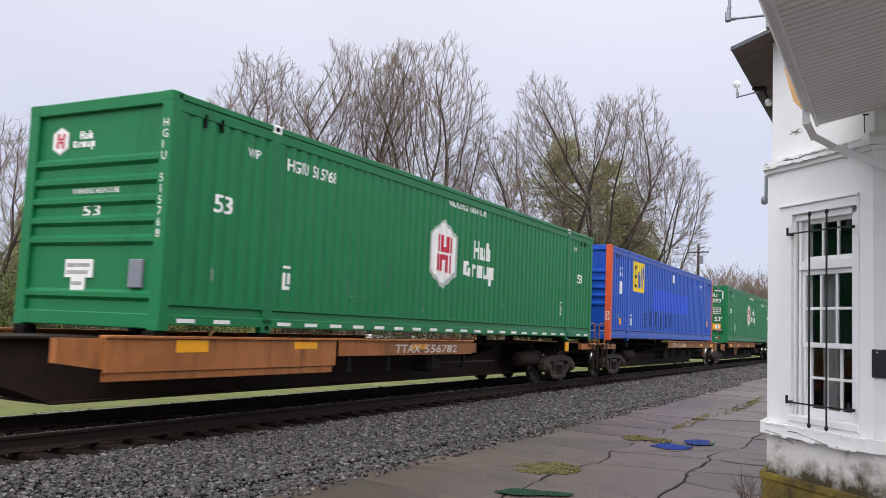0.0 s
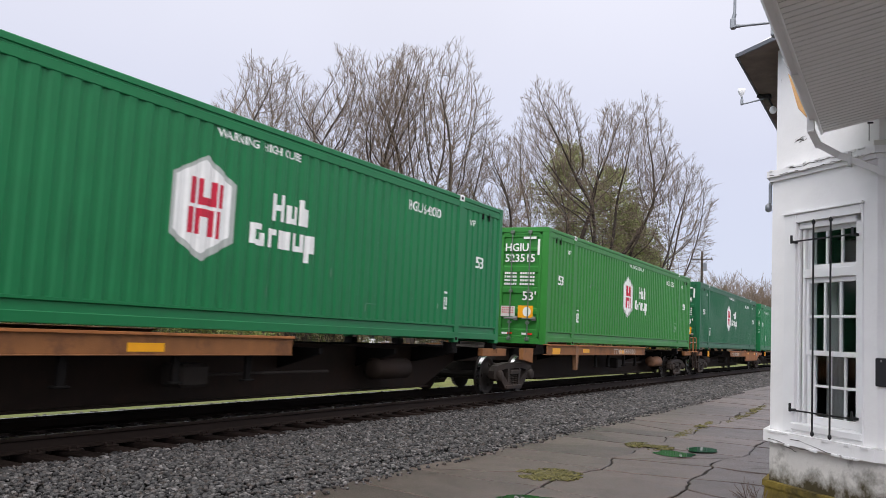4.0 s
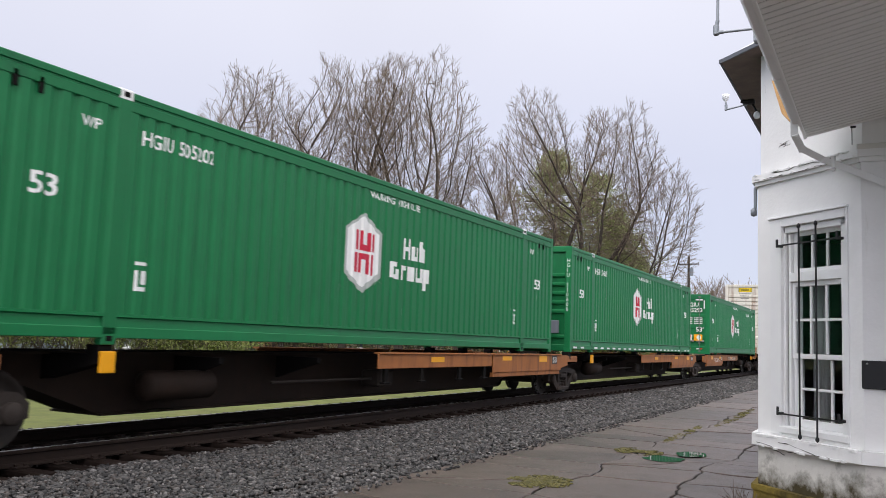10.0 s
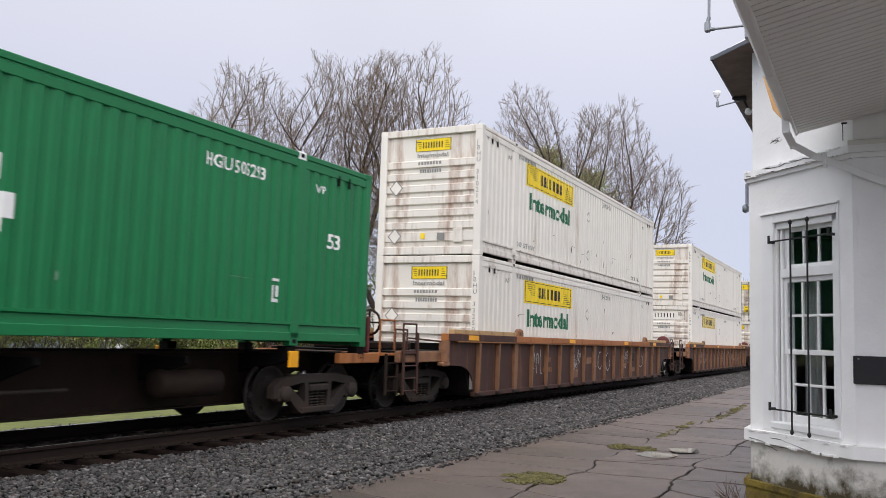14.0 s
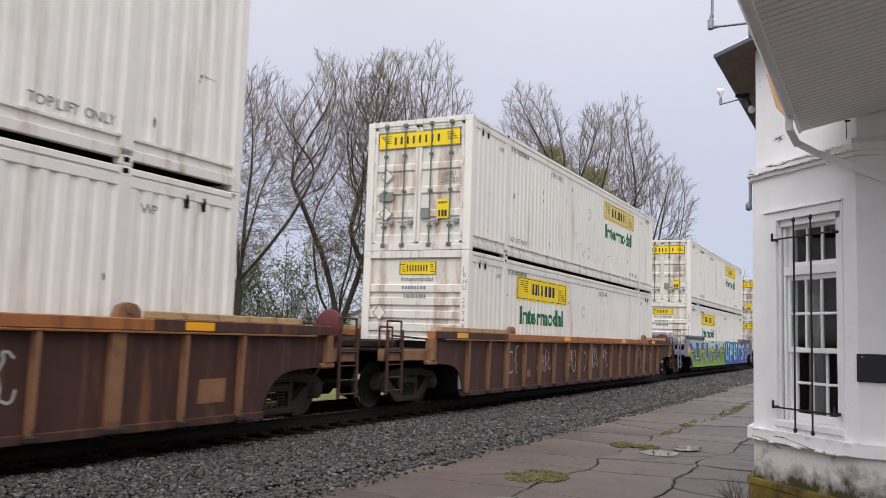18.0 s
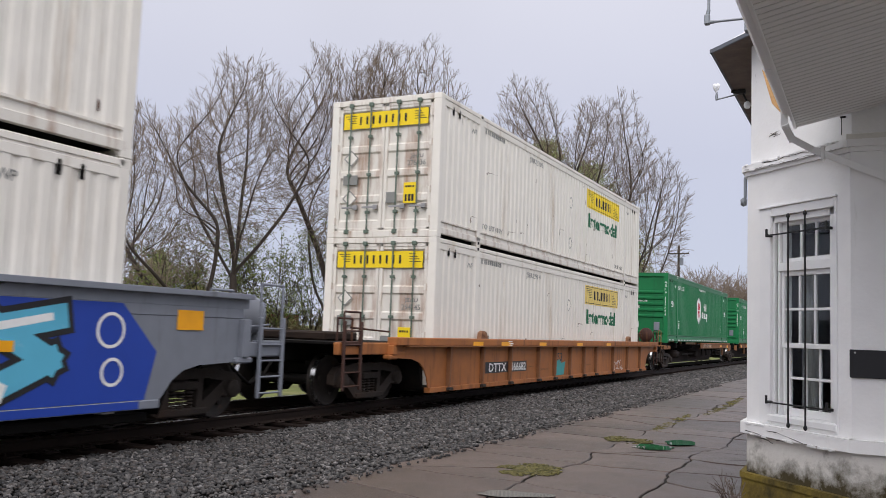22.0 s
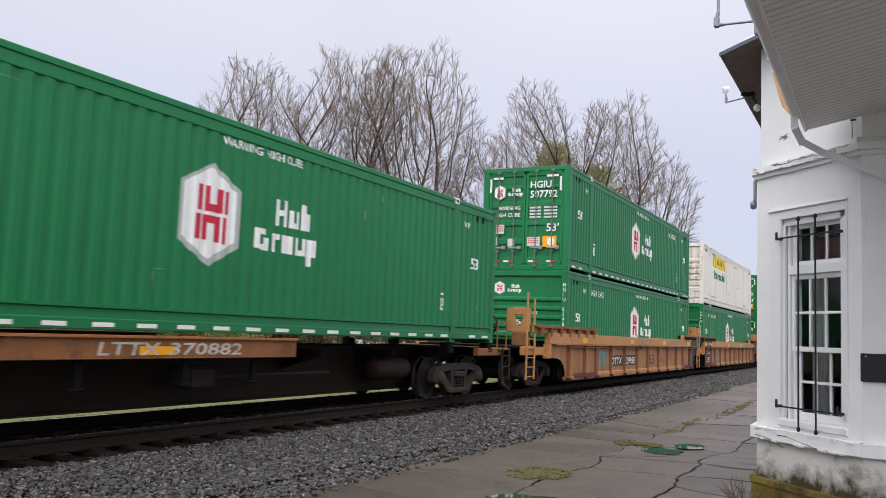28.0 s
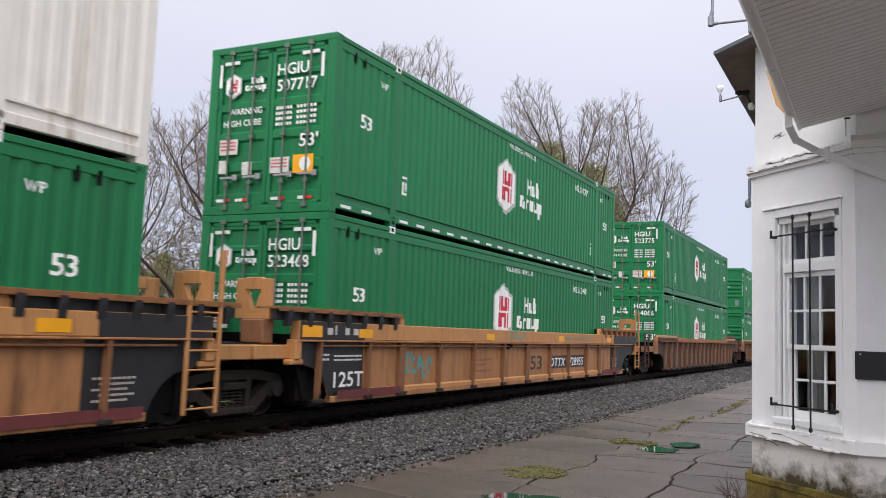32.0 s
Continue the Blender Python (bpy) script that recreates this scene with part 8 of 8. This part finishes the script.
def grow_tree(seed, height, crown, fork, stems, lean=0.0, points=1500, step=0.3):
    """A bare broadleaf tree. Its limbs seek out free space inside an egg-shaped crown (x, z of the middle, reach in x, y, z); fine twigs fringe them."""
    r = np.random.RandomState(seed)
    mx, mz, ax, ay, az = crown
    free = r.normal(0, 1, (points, 3))
    free *= (r.uniform(0.12, 1.0, (points, 1)) ** 0.42) / np.linalg.norm(free, axis=1)[:, None]
    free *= 1 + 0.07 * np.sin(3.1 * free[:, :1] + 2.3 * free[:, 1:2] * 2 + seed) + 0.08 * np.sin(7 * free[:, :1] + 5 * free[:, 2:3])
    free = free * np.array([ax, ay, az]) + np.array([mx, 0, mz])
    pos, up, way = [], [], []

    def add(p, parent, d):
        pos.append(p)
        up.append(parent)
        way.append(d)
        return len(pos) - 1

    d = np.array([lean, 0.0, 1.0]) / math.hypot(lean, 1)
    p, last = np.array([0, 0, -0.3]), -1
    while p[2] < fork:
        last = add(p, last, d)
        p = p + d * step + np.append(r.normal(0, 0.03, 2), 0)
    trunk_end = last
    for k in range(stems):
        a = 6.283 * k / stems + r.uniform(-0.5, 0.5)
        tilt = r.uniform(0.25, 0.85)
        e = d + np.array([math.cos(a) * tilt, math.sin(a) * tilt, 0])
        e /= np.linalg.norm(e)
        last = max(0, trunk_end - r.randint(0, 3))
        p = pos[last]
        for i in range(int(r.uniform(0.2, 0.5) * height / step)):
            p = p + e * step
            last = add(p, last, e)
            e = e + np.append(r.normal(0, 0.05, 2), 0.02)
            e /= np.linalg.norm(e)
    near = np.full(len(free), 1e9)
    who = np.zeros(len(free), int)
    done = 0
    born = {}
    for turn in range(70):
        if done == len(pos):
            break
        fresh = np.array(pos[done:])
        dist = np.linalg.norm(free[:, None] - fresh[None], axis=2)
        j = dist.argmin(1)
        dj = dist[np.arange(len(free)), j]
        better = dj < near
        near[better], who[better] = dj[better], j[better] + done
        done = len(pos)
        keep = near > 0.4
        free, near, who = free[keep], near[keep], who[keep]
        if not len(free):
            break
        pull = {}
        for i in np.nonzero(near < 2.6)[0]:
            n = who[i]
            pull.setdefault(n, np.zeros(3))
            pull[n] += (free[i] - pos[n]) / near[i]
        if not pull:
            break
        for n, v in pull.items():
            v = v / (np.linalg.norm(v) + 1e-9) + 0.85 * way[n] + np.array([0, 0, 0.03]) + r.normal(0, 0.04, 3)
            v /= np.linalg.norm(v)
            q = pos[n] + v * step
            if all(np.abs(q - b).max() > 0.14 for b in born.get(n, ())):
                born.setdefault(n, []).append(q)
                add(q, n, v)
    n = len(pos)
    load = np.zeros(n)
    heir = [-1] * n
    kids = [[] for _ in range(n)]
    for i in range(n - 1, -1, -1):
        load[i] += 1.0 if not kids[i] else 0.35
        if kids[i]:
            heir[i] = max(kids[i], key=lambda c: load[c])
        if up[i] >= 0:
            load[up[i]] += load[i]
            kids[up[i]].append(i)
    # straighten the kinks
    pos = np.array(pos)
    for _ in range(4):
        soft = pos.copy()
        for i in range(trunk_end + 1, n):
            if heir[i] >= 0:
                soft[i] = 0.5 * pos[i] + 0.25 * (pos[up[i]] + pos[heir[i]])
        pos = soft
    radius = 0.0095 * load ** 0.46
    radius *= (height * 0.027) / max(radius[0], 1e-6) if radius[0] > height * 0.027 else 1
    radius = np.maximum(radius, 0.009)
    thick, thin = [], []
    for i in range(n):
        if up[i] >= 0 and heir[up[i]] == i:
            continue
        line, rad, c = ([pos[up[i]]], [radius[i]], i) if up[i] >= 0 else ([], [], i)
        while c >= 0:
            line.append(pos[c])
            rad.append(radius[c])
            c = heir[c]
        if len(line) > 1:
            (thick if rad[0] > 0.034 else thin).append((line, rad))
    rr = random.Random(seed)
    for i in range(trunk_end + 1, n):
        m = 3 if not kids[i] else (1 if radius[i] < 0.05 else 0)
        for k in range(m):
            away = pos[i] - np.array([mx, 0.0, mz - 0.45 * az])
            v = 0.6 * way[i] + 0.75 * away / (np.linalg.norm(away) + 1e-6) + np.array([rr.gauss(0, 0.42), rr.gauss(0, 0.42), rr.gauss(0, 0.32)])
            v /= np.linalg.norm(v)
            ln = rr.uniform(0.4, 0.85)
            w = v + np.array([rr.gauss(0, 0.18), rr.gauss(0, 0.18), 0.12])
            mid, tip = pos[i] + v * ln * 0.5, pos[i] + v * ln * 0.5 + w * ln * 0.5
            thin.append(([pos[i], mid, tip], [0.009, 0.008, 0.0065]))
            for j in range(2):
                b = pos[i] + (mid - pos[i]) * rr.uniform(0.5, 1.0) if j else mid + (tip - mid) * rr.uniform(0.0, 0.6)
                x = v + np.array([rr.gauss(0, 0.6), rr.gauss(0, 0.6), rr.gauss(0.15, 0.35)])
                thin.append(([b, b + x * ln * 0.32], [0.0075, 0.006]))
    return thick, thin


def clumps(points, size, per, seed, flat=0.5):
    """Small leaf faces scattered round points."""
    r = np.random.RandomState(seed)
    p = np.repeat(np.array(points), per, axis=0)
    n = len(p)
    p = p + r.normal(0, size * 1.6, (n, 3))
    u = r.normal(0, 1, (n, 3))
    u /= np.linalg.norm(u, axis=1)[:, None]
    w = np.cross(u, r.normal(0, 1, (n, 3)))
    w /= np.linalg.norm(w, axis=1)[:, None]
    s = size * r.uniform(0.5, 1.2, (n, 1))
    v = np.stack([p - u * s, p + w * s * flat, p + u * s, p - w * s * flat], 1).reshape(-1, 3)
    return v, np.arange(4 * n).reshape(-1, 4)


def at_bearing(az, dist, z=-0.5):
    """A place by its bearing left of the track's line and distance from where the camera stands."""
    a = radians(az)
    return EYE[0] - dist * math.sin(a), dist * math.cos(a), z


def tree(az, dist, seed, height, crown, fork, stems, label, lean=0.0, points=1500):
    points = int(points * 2.4)
    crown = (crown[0], crown[1] - 0.2) + tuple(c - (0.2 if az > 26 else 0.5) for c in crown[2:])
    t = thing("bare_tree", at_bearing(az, dist), label, "tree", "bare trees beyond the track")
    thick, thin = grow_tree(seed, height, crown, fork, stems, lean, points)
    put("trunk", fast_mesh("trunk", *strands(thick, 6), (m_bark,), True), t, turn=az)
    put("crown", fast_mesh("crown", *strands(thin, 3), (m_twig,)), t, turn=az)
    return t


grey = "leafless grey-brown broadleaf tree with many fine twigs"
tree(41.4, 43.4, 11, 13.0, (-3.1, 7.5, 3.0, 3.0, 4.9), 1.8, 4, grey + ", leaning, low forked limbs", -0.6, 1200)
tree(40.5, 44, 3, 15.4, (0.2, 10.3, 2.9, 2.9, 5.0), 4.6, 6, grey + ", stout trunk", points=1500)
tree(33.8, 47, 5, 17.1, (0.0, 11.2, 3.4, 3.2, 6.2), 2.6, 5, grey, points=1800)
tree(30.0, 46, 7, 17.7, (0.1, 11.0, 3.8, 3.6, 6.6), 2.2, 6, grey, points=2200)
tree(26.9, 48, 8, 13.5, (1.6, 8.8, 2.3, 2.4, 4.4), 2.0, 3, grey + ", leaning", 0.25, 900)
tree(21.0, 58, 9, 19.4, (-0.4, 12.6, 3.2, 3.2, 6.8), 3.0, 5, grey, points=1700)
tree(18.0, 58, 13, 18.5, (1.7, 12.4, 3.6, 3.4, 6.1), 5.6, 5, grey, 0.05, 1700)
tree(16.6, 57, 15, 14.6, (3.3, 9.8, 3.0, 2.6, 4.6), 3.6, 4, "leafless tree leaning out over the track", 0.42, 1000)
tree(24.0, 54, 17, 11.0, (0.2, 7.2, 1.5, 1.5, 3.8), 1.6, 3, "young leafless tree with thin stems", points=350)
tree(25.6, 52, 19, 9.0, (-0.2, 6.0, 1.4, 1.4, 3.0), 1.4, 3, "young leafless tree with thin stems", points=300)
tree(55.6, 47, 21, 11.1, (0.5, 6.9, 3.4, 3.0, 4.2), 2.0, 5, grey, points=1100)
tree(61.5, 47, 23, 11.4, (0, 7.0, 3.2, 3.0, 4.3), 2.2, 5, grey, points=900)


def pine(az, dist, height, seed, width=0.23, label="dark green pine with ragged open branches"):
    r = random.Random(seed)
    t = thing("pine_tree", at_bearing(az, dist), label, "tree", "evergreens beyond the track")
    lines, tips = [([(0, 0, -0.2), (0.05, 0, height * 0.5), (0, 0.05, height * 0.98)], [height * 0.016, height * 0.011, 0.02])], []
    z = height * 0.14
    while z < height * 0.97:
        reach = width * height * (1 - z / height) ** 0.55 * r.uniform(0.45, 1.2)
        for j in range(6):
            a = r.uniform(0, 6.283)
            n = 5
            pts = []
            rr = reach * r.uniform(0.6, 1.1)
            for i in range(n + 1):
                f = i / n
                pts.append((rr * f * math.cos(a), rr * f * math.sin(a), z + 0.12 * rr * f * f - 0.05 * rr * f))
                if f > 0.25:
                    for m in range(4):
                        tips.append((pts[-1][0] + r.gauss(0, 0.2 * rr * 0.5), pts[-1][1] + r.gauss(0, 0.2 * rr * 0.5), pts[-1][2] + r.gauss(0, 0.16)))
            lines.append((pts, [0.05 * (1 - 0.8 * i / n) for i in range(n + 1)]))
        z += height * r.uniform(0.022, 0.04)
    put("trunk", fast_mesh("trunk", *strands(lines, 5), (m_bark,)), t)
    put("crown", fast_mesh("crown", *clumps(tips, 0.15, 8, seed, 0.28), (m_needle,)), t)


pine(20.0, 64, 16.8, 4, 0.4)
pine(17.2, 66, 15.4, 5, 0.42)
pine(15.9, 64, 12.0, 6, 0.4)
pine(14.6, 66, 8.6, 10, 0.42)
pine(53.6, 58, 8.3, 7, 0.3)
pine(45.0, 95, 9.0, 9, 0.25)


def shrub(az, dist, height, width, seed, leaf, per, label, name="shrub", size=0.06):
    r = random.Random(seed)
    t = thing(name, at_bearing(az, dist), label, "shrub", "shrubs beyond the track")
    lines, tips = [], []
    for s in range(16):
        a = r.uniform(0, 6.283)
        p, d = Vector((r.gauss(0, 0.25 * width), r.gauss(0, 0.25 * width), -0.1)), Vector((0.5 * math.cos(a), 0.5 * math.sin(a), 1)).normalized()
        pts, n = [tuple(p)], 6
        ln = height * r.uniform(0.6, 1.05)
        for i in range(n):
            d = (d + Vector((r.gauss(0, 0.16), r.gauss(0, 0.16), 0.02))).normalized()
            p = p + d * ln / n
            pts.append(tuple(p))
            if i > 0:
                for k in range(3):
                    dd = (d + Vector((r.gauss(0, 0.7), r.gauss(0, 0.7), r.gauss(0, 0.4)))).normalized()
                    q = p + dd * ln * r.uniform(0.12, 0.3)
                    m = (p + q) / 2 + Vector((0, 0, 0.05))
                    lines.append(([tuple(p), tuple(m), tuple(q)], [0.012, 0.009, 0.006]))
                    tips += [tuple(m), tuple(q), tuple((q + m) / 2)]
        lines.append((pts, [0.03 * (1 - 0.75 * i / n) for i in range(n + 1)]))
    put("stem", fast_mesh("stem", *strands(lines, 4), (m_bark,)), t)
    put("foliage", fast_mesh("foliage", *clumps(tips, size, per, seed, 0.6), (leaf,)), t)


rs = random.Random(77)
for i in range(17):
    az = 40.5 + 1.15 * i + rs.uniform(-0.4, 0.4)
    shrub(az, 40 + rs.uniform(-3, 8), rs.uniform(1.5, 2.2) if az < 45 else rs.uniform(3.6, 5.0), 2.2, 100 + i, m_leaf, 4, "loose shrub with fresh yellow-green leaves")
for i in range(12):
    az = 15.5 + 0.95 * i + rs.uniform(-0.3, 0.3)
    shrub(az, 60 + rs.uniform(-3, 6), rs.uniform(3.8, 6.2), 3.0, 140 + i, m_bud if i % 3 else m_leaf, 4, "tangled brown brush with swelling buds", "brush", 0.08)
for i in range(7):
    shrub(27 + 1.9 * i, 50 + rs.uniform(0, 6), rs.uniform(2.5, 4.0), 2.2, 170 + i, m_leaf if i % 2 else m_bud, 4, "loose shrub with fresh yellow-green leaves")
# the yellowish and green haze of early leaf inside two crowns
for az, dist, h, seed in ((29.3, 46.5, 9.0, 191), (21.0, 58, 10.5, 192), (40.0, 47, 6.5, 193), (42.4, 50, 8.6, 194), (37.6, 50, 9.2, 195), (35.5, 52, 7.0, 196)):
    shrub(az, dist, h, 3.2, seed, m_leaf, 5, "understorey tree in first yellow-green leaf", "young_tree", 0.07)


def far_wood():
    """Bare woods far down the line: many thin trunks and twigs."""
    r = random.Random(9)
    lines = []
    for i in range(300):
        az, d = r.uniform(2, 13), r.uniform(125, 175)
        if r.random() < 0.25:
            az, d = r.uniform(42, 62), r.uniform(85, 120)
        x, y, z = at_bearing(az, d)
        h = d * r.uniform(0.045, 0.082)
        lines.append(([(x, y, z), (x + r.gauss(0, 0.3), y, z + h * 0.5), (x + r.gauss(0, 0.5), y, z + h)], [0.16, 0.1, 0.03]))
        for k in range(16):
            f = r.uniform(0.3, 0.95)
            a = r.uniform(0, 6.283)
            p = Vector((x, y, z + h * f))
            d2 = Vector((math.cos(a), math.sin(a), r.uniform(0.5, 1.4))).normalized()
            q = p + d2 * h * r.uniform(0.12, 0.3)
            lines.append(([tuple(p), tuple((p + q) / 2 + Vector((0, 0, 0.1))), tuple(q)], [0.05, 0.04, 0.025]))
            for m in range(3):
                e = q + Vector((r.gauss(0, 0.6), r.gauss(0, 0.6), r.uniform(0.2, 1.2)))
                s = p.lerp(q, r.uniform(0.3, 1))
                lines.append(([tuple(s), tuple((s + e) / 2), tuple(e)], [0.03, 0.028, 0.02]))
    return fast_mesh("far_wood", *strands(lines, 3), (m_twig,))


tagged(new("far_wood", far_wood()), "distant bare grey-brown woods", "woods", kind="stuff")

# utility pole down the line
x, y, z = at_bearing(11.35, 96)
pole = thing("utility_pole", (x, y, z), "wooden utility pole with crossarm and insulators", "utility pole")
part("pole", Geo().tube((0, 0, 0), (0, 0, 11.8), 0.17, 0.12, n=10), m_bark, pole)
part("crossarm", Geo().box(-1.1, 1.1, -0.06, 0.06, 10.9, 11.02, 0.01), m_bark, pole)
part("brace", Geo().tube((-0.7, 0, 10.92), (0, 0, 10.3), 0.02, n=6).tube((0.7, 0, 10.92), (0, 0, 10.3), 0.02, n=6), m_iron, pole)
part("transformer", Geo().tube((0.32, -0.1, 9.7), (0.32, -0.1, 10.5), 0.2, n=12), m_car_grey, pole)
for k in (-1.0, -0.45, 0.45, 1.0):
    part("insulator", Geo().lathe([(11.02, 0.03), (11.1, 0.05), (11.16, 0.03), (11.2, 0.0)], "z", 8, (k, 0, 0)), m_car_grey, pole)
a, b = at_bearing(64, 46, 6.3), at_bearing(36.5, 62, 5.0)
for dz in (0.0, -1.1):
    pts = [tuple(Vector(a).lerp(Vector(b), i / 10) + Vector((0, 0, dz - 0.5 * math.sin(math.pi * i / 10)))) for i in range(11)]
    tagged(part("overhead_wire", Geo().pipe(pts, 0.012, 4), m_iron), "thin dark overhead wire", "wire", "overhead wires")

# street with parked cars, small houses
street = part("street", Geo().prism([(-34, -20), (-28, -20), (-28, 90), (-34, 90)], "z", -0.497, -0.46), m_street)
tagged(street, "narrow grey asphalt street beyond the grass", "street", kind="structure")
m_siding = {"yellow": material("pale_yellow_siding", (0.5, 0.43, 0.2), 0.7, grain=0.08), "brick": material("faded_red_brick", (0.32, 0.12, 0.09), 0.85, grain=0.25, scale=5),
            "white": material("white_siding", (0.6, 0.6, 0.58), 0.7, grain=0.08), "blue": material("blue_grey_siding", (0.25, 0.3, 0.36), 0.7, grain=0.08)}
m_metalroof = material("grey_seamed_metal_roof", (0.28, 0.31, 0.35), 0.45, metal=0.4, grain=0.12)
m_darkpane = material("dark_window_pane", (0.03, 0.035, 0.04), 0.1, grain=0.1)


def house(az, dist, w, d, h, rise, paint, turn, label):
    x, y, z = at_bearing(az, dist)
    t = thing("house", (x, y, z), label, "house", "houses beyond the street")
    t.rotation_euler[2] = radians(turn)
    part("wall", Geo().prism([(-w / 2, 0), (w / 2, 0), (w / 2, h), (0, h + rise), (-w / 2, h)], "y", -d / 2, d / 2), m_siding[paint], t)
    o, e = 0.35, rise / (w / 2)
    for s in (-1, 1):
        part("roof", Geo().prism([(0, h + rise + 0.02), (s * (w / 2 + o), h - o * e + 0.02), (s * (w / 2 + o), h - o * e + 0.12), (0, h + rise + 0.13)][::s], "y", -d / 2 - o, d / 2 + o), m_metalroof, t)
        for i in range(int(d / 0.6)):
            yy = -d / 2 + 0.6 * i
            p0, p1 = (0, yy, h + rise + 0.14), (s * (w / 2 + o), yy, h - o * e + 0.13)
            part("roof_seam", Geo().tube(p0, p1, 0.02, n=4), m_metalroof, t)
    for s in (-1, 1):
        for i in range(3):
            yy = -d / 2 + d * (i + 0.5) / 3
            win = part("window", Geo().box(s * w / 2 - 0.03, s * w / 2 + 0.05, yy - 0.5, yy + 0.5, 0.9, 2.1, 0.01), m_trim, t)
            part("pane", Geo().box(s * w / 2 - 0.03, s * w / 2 + 0.06, yy - 0.4, yy + 0.4, 1.0, 2.0, 0.005), m_darkpane, win)
    for i in (-1, 1):
        win = part("window", Geo().box(i * w * 0.25 - 0.5, i * w * 0.25 + 0.5, -d / 2 - 0.05, -d / 2 + 0.03, 0.9, 2.1, 0.01), m_trim, t)
        part("pane", Geo().box(i * w * 0.25 - 0.4, i * w * 0.25 + 0.4, -d / 2 - 0.06, -d / 2, 1.0, 2.0, 0.005), m_darkpane, win)
    part("door", Geo().box(-0.5, 0.5, -d / 2 - 0.06, -d / 2, 0.0, 2.05, 0.01), m_trim, t)
    return t


house(43.4, 56, 5.5, 8.0, 2.5, 1.5, "yellow", 52, "small pale yellow house with grey metal roof")
house(39.9, 62, 6.5, 8.0, 2.6, 1.5, "brick", 130, "small faded brick house with grey roof")
house(50.5, 66, 8.0, 9.0, 2.6, 1.6, "blue", 60, "low blue-grey house behind the shrubs")
house(31.0, 76, 7.0, 9.0, 2.8, 1.8, "white", 30, "low white house behind the trees")
house(24.0, 92, 7.0, 10.0, 2.8, 1.8, "brick", 20, "low brick house behind the brush")


def parked_car(x, y, paint, turn, label):
    t = thing("parked_car", (x, y, -0.46), label, "car", "cars parked on the street")
    t.rotation_euler[2] = radians(turn)
    body = [(-2.2, 0.35), (-2.25, 0.62), (-2.1, 0.85), (-1.0, 0.95), (1.5, 0.95), (2.15, 0.8), (2.25, 0.5), (2.2, 0.3)]
    part("body", Geo().prism([(-p, q) for p, q in body], "x", -0.88, 0.88), paint, t)
    part("cabin", Geo().prism([(1.85, 0.9), (1.2, 1.38), (-0.35, 1.42), (-1.05, 0.93)], "x", -0.74, 0.74), m_darkpane, t)
    part("roof_panel", Geo().prism([(1.2, 1.37), (1.1, 1.43), (-0.3, 1.47), (-0.4, 1.41)], "x", -0.72, 0.72), paint, t)
    for s in (-1, 1):
        for yy in (-1.35, 1.4):
            w = part("wheel", Geo().lathe([(s * 0.7, 0.0), (s * 0.7, 0.32), (s * 0.9, 0.32), (s * 0.9, 0.2), (s * 0.88, 0.0)] if s < 0 else [(0.7, 0.32), (0.9, 0.32), (0.9, 0.2), (0.88, 0.0)], "x", 18, (0, yy, 0.32)), m_car_black, t)
            part("rim", Geo().lathe([(s * 0.905, 0.19), (s * 0.91, 0.05), (s * 0.91, 0.0)] if s > 0 else [(s * 0.91, 0.0), (s * 0.91, 0.05), (s * 0.905, 0.19)], "x", 14, (0, yy, 0.32)), m_steel, w)
        part("headlight", Geo().box(s * 0.6 - 0.18, s * 0.6 + 0.18, -2.27, -2.15, 0.58, 0.72, 0.02), m_reflect, t)
        part("tail_light", Geo().box(s * 0.65 - 0.16, s * 0.65 + 0.16, 2.1, 2.24, 0.62, 0.78, 0.02), m_tape_red, t)


m_carpaint = [material("silver_car_paint", (0.55, 0.57, 0.6), 0.25, metal=0.5, grain=0.03), material("white_car_paint", (0.75, 0.75, 0.75), 0.25, grain=0.03), material("dark_red_car_paint", (0.25, 0.03, 0.03), 0.25, grain=0.03), material("dark_car_paint", (0.04, 0.045, 0.055), 0.25, grain=0.03)]
for x, y, k, lab in ((-26.3, 41.0, 0, "silver sedan parked on the street"), (-26.4, 35.0, 1, "white sedan parked on the street"), (-26.4, 48.0, 3, "dark sedan parked on the street"), (-26.2, 58.0, 1, "white sedan parked on the street"), (-26.3, 67.0, 2, "dark red sedan parked on the street")):
    parked_car(x, y, m_carpaint[k], 2, lab)


# ---- motion: the train rolls by, its wheels turn ----
def motions():
    times = [float(t) for t in range(0, 33)]
    for ob, y, z in MOVING:
        walk(ob, [(t, pose(0, y - travel(t), z)) for t in times])
    steps = [i / 30 for i in range(961)]
    turns = [math.degrees(travel(t) / WHEEL_R) for t in steps]
    start = {ob: y for ob, y, z in MOVING}
    for w, k, a0 in WHEELS:
        # fine steps while the wheel rolls past the station
        y = start[w.parent.parent] + w.parent.location.y
        near = [i for i, t in enumerate(steps) if -12 < y - travel(t) < 75]
        rows = [(steps[i], pose(0, k, WHEEL_R, a0 + turns[i])) for i in near]
        if near[0] > 0:
            rows.insert(0, (0.0, rows[0][1]))
        if near[-1] < 960:
            rows.append((32.0, rows[-1][1]))
        walk(w, rows)


motions()
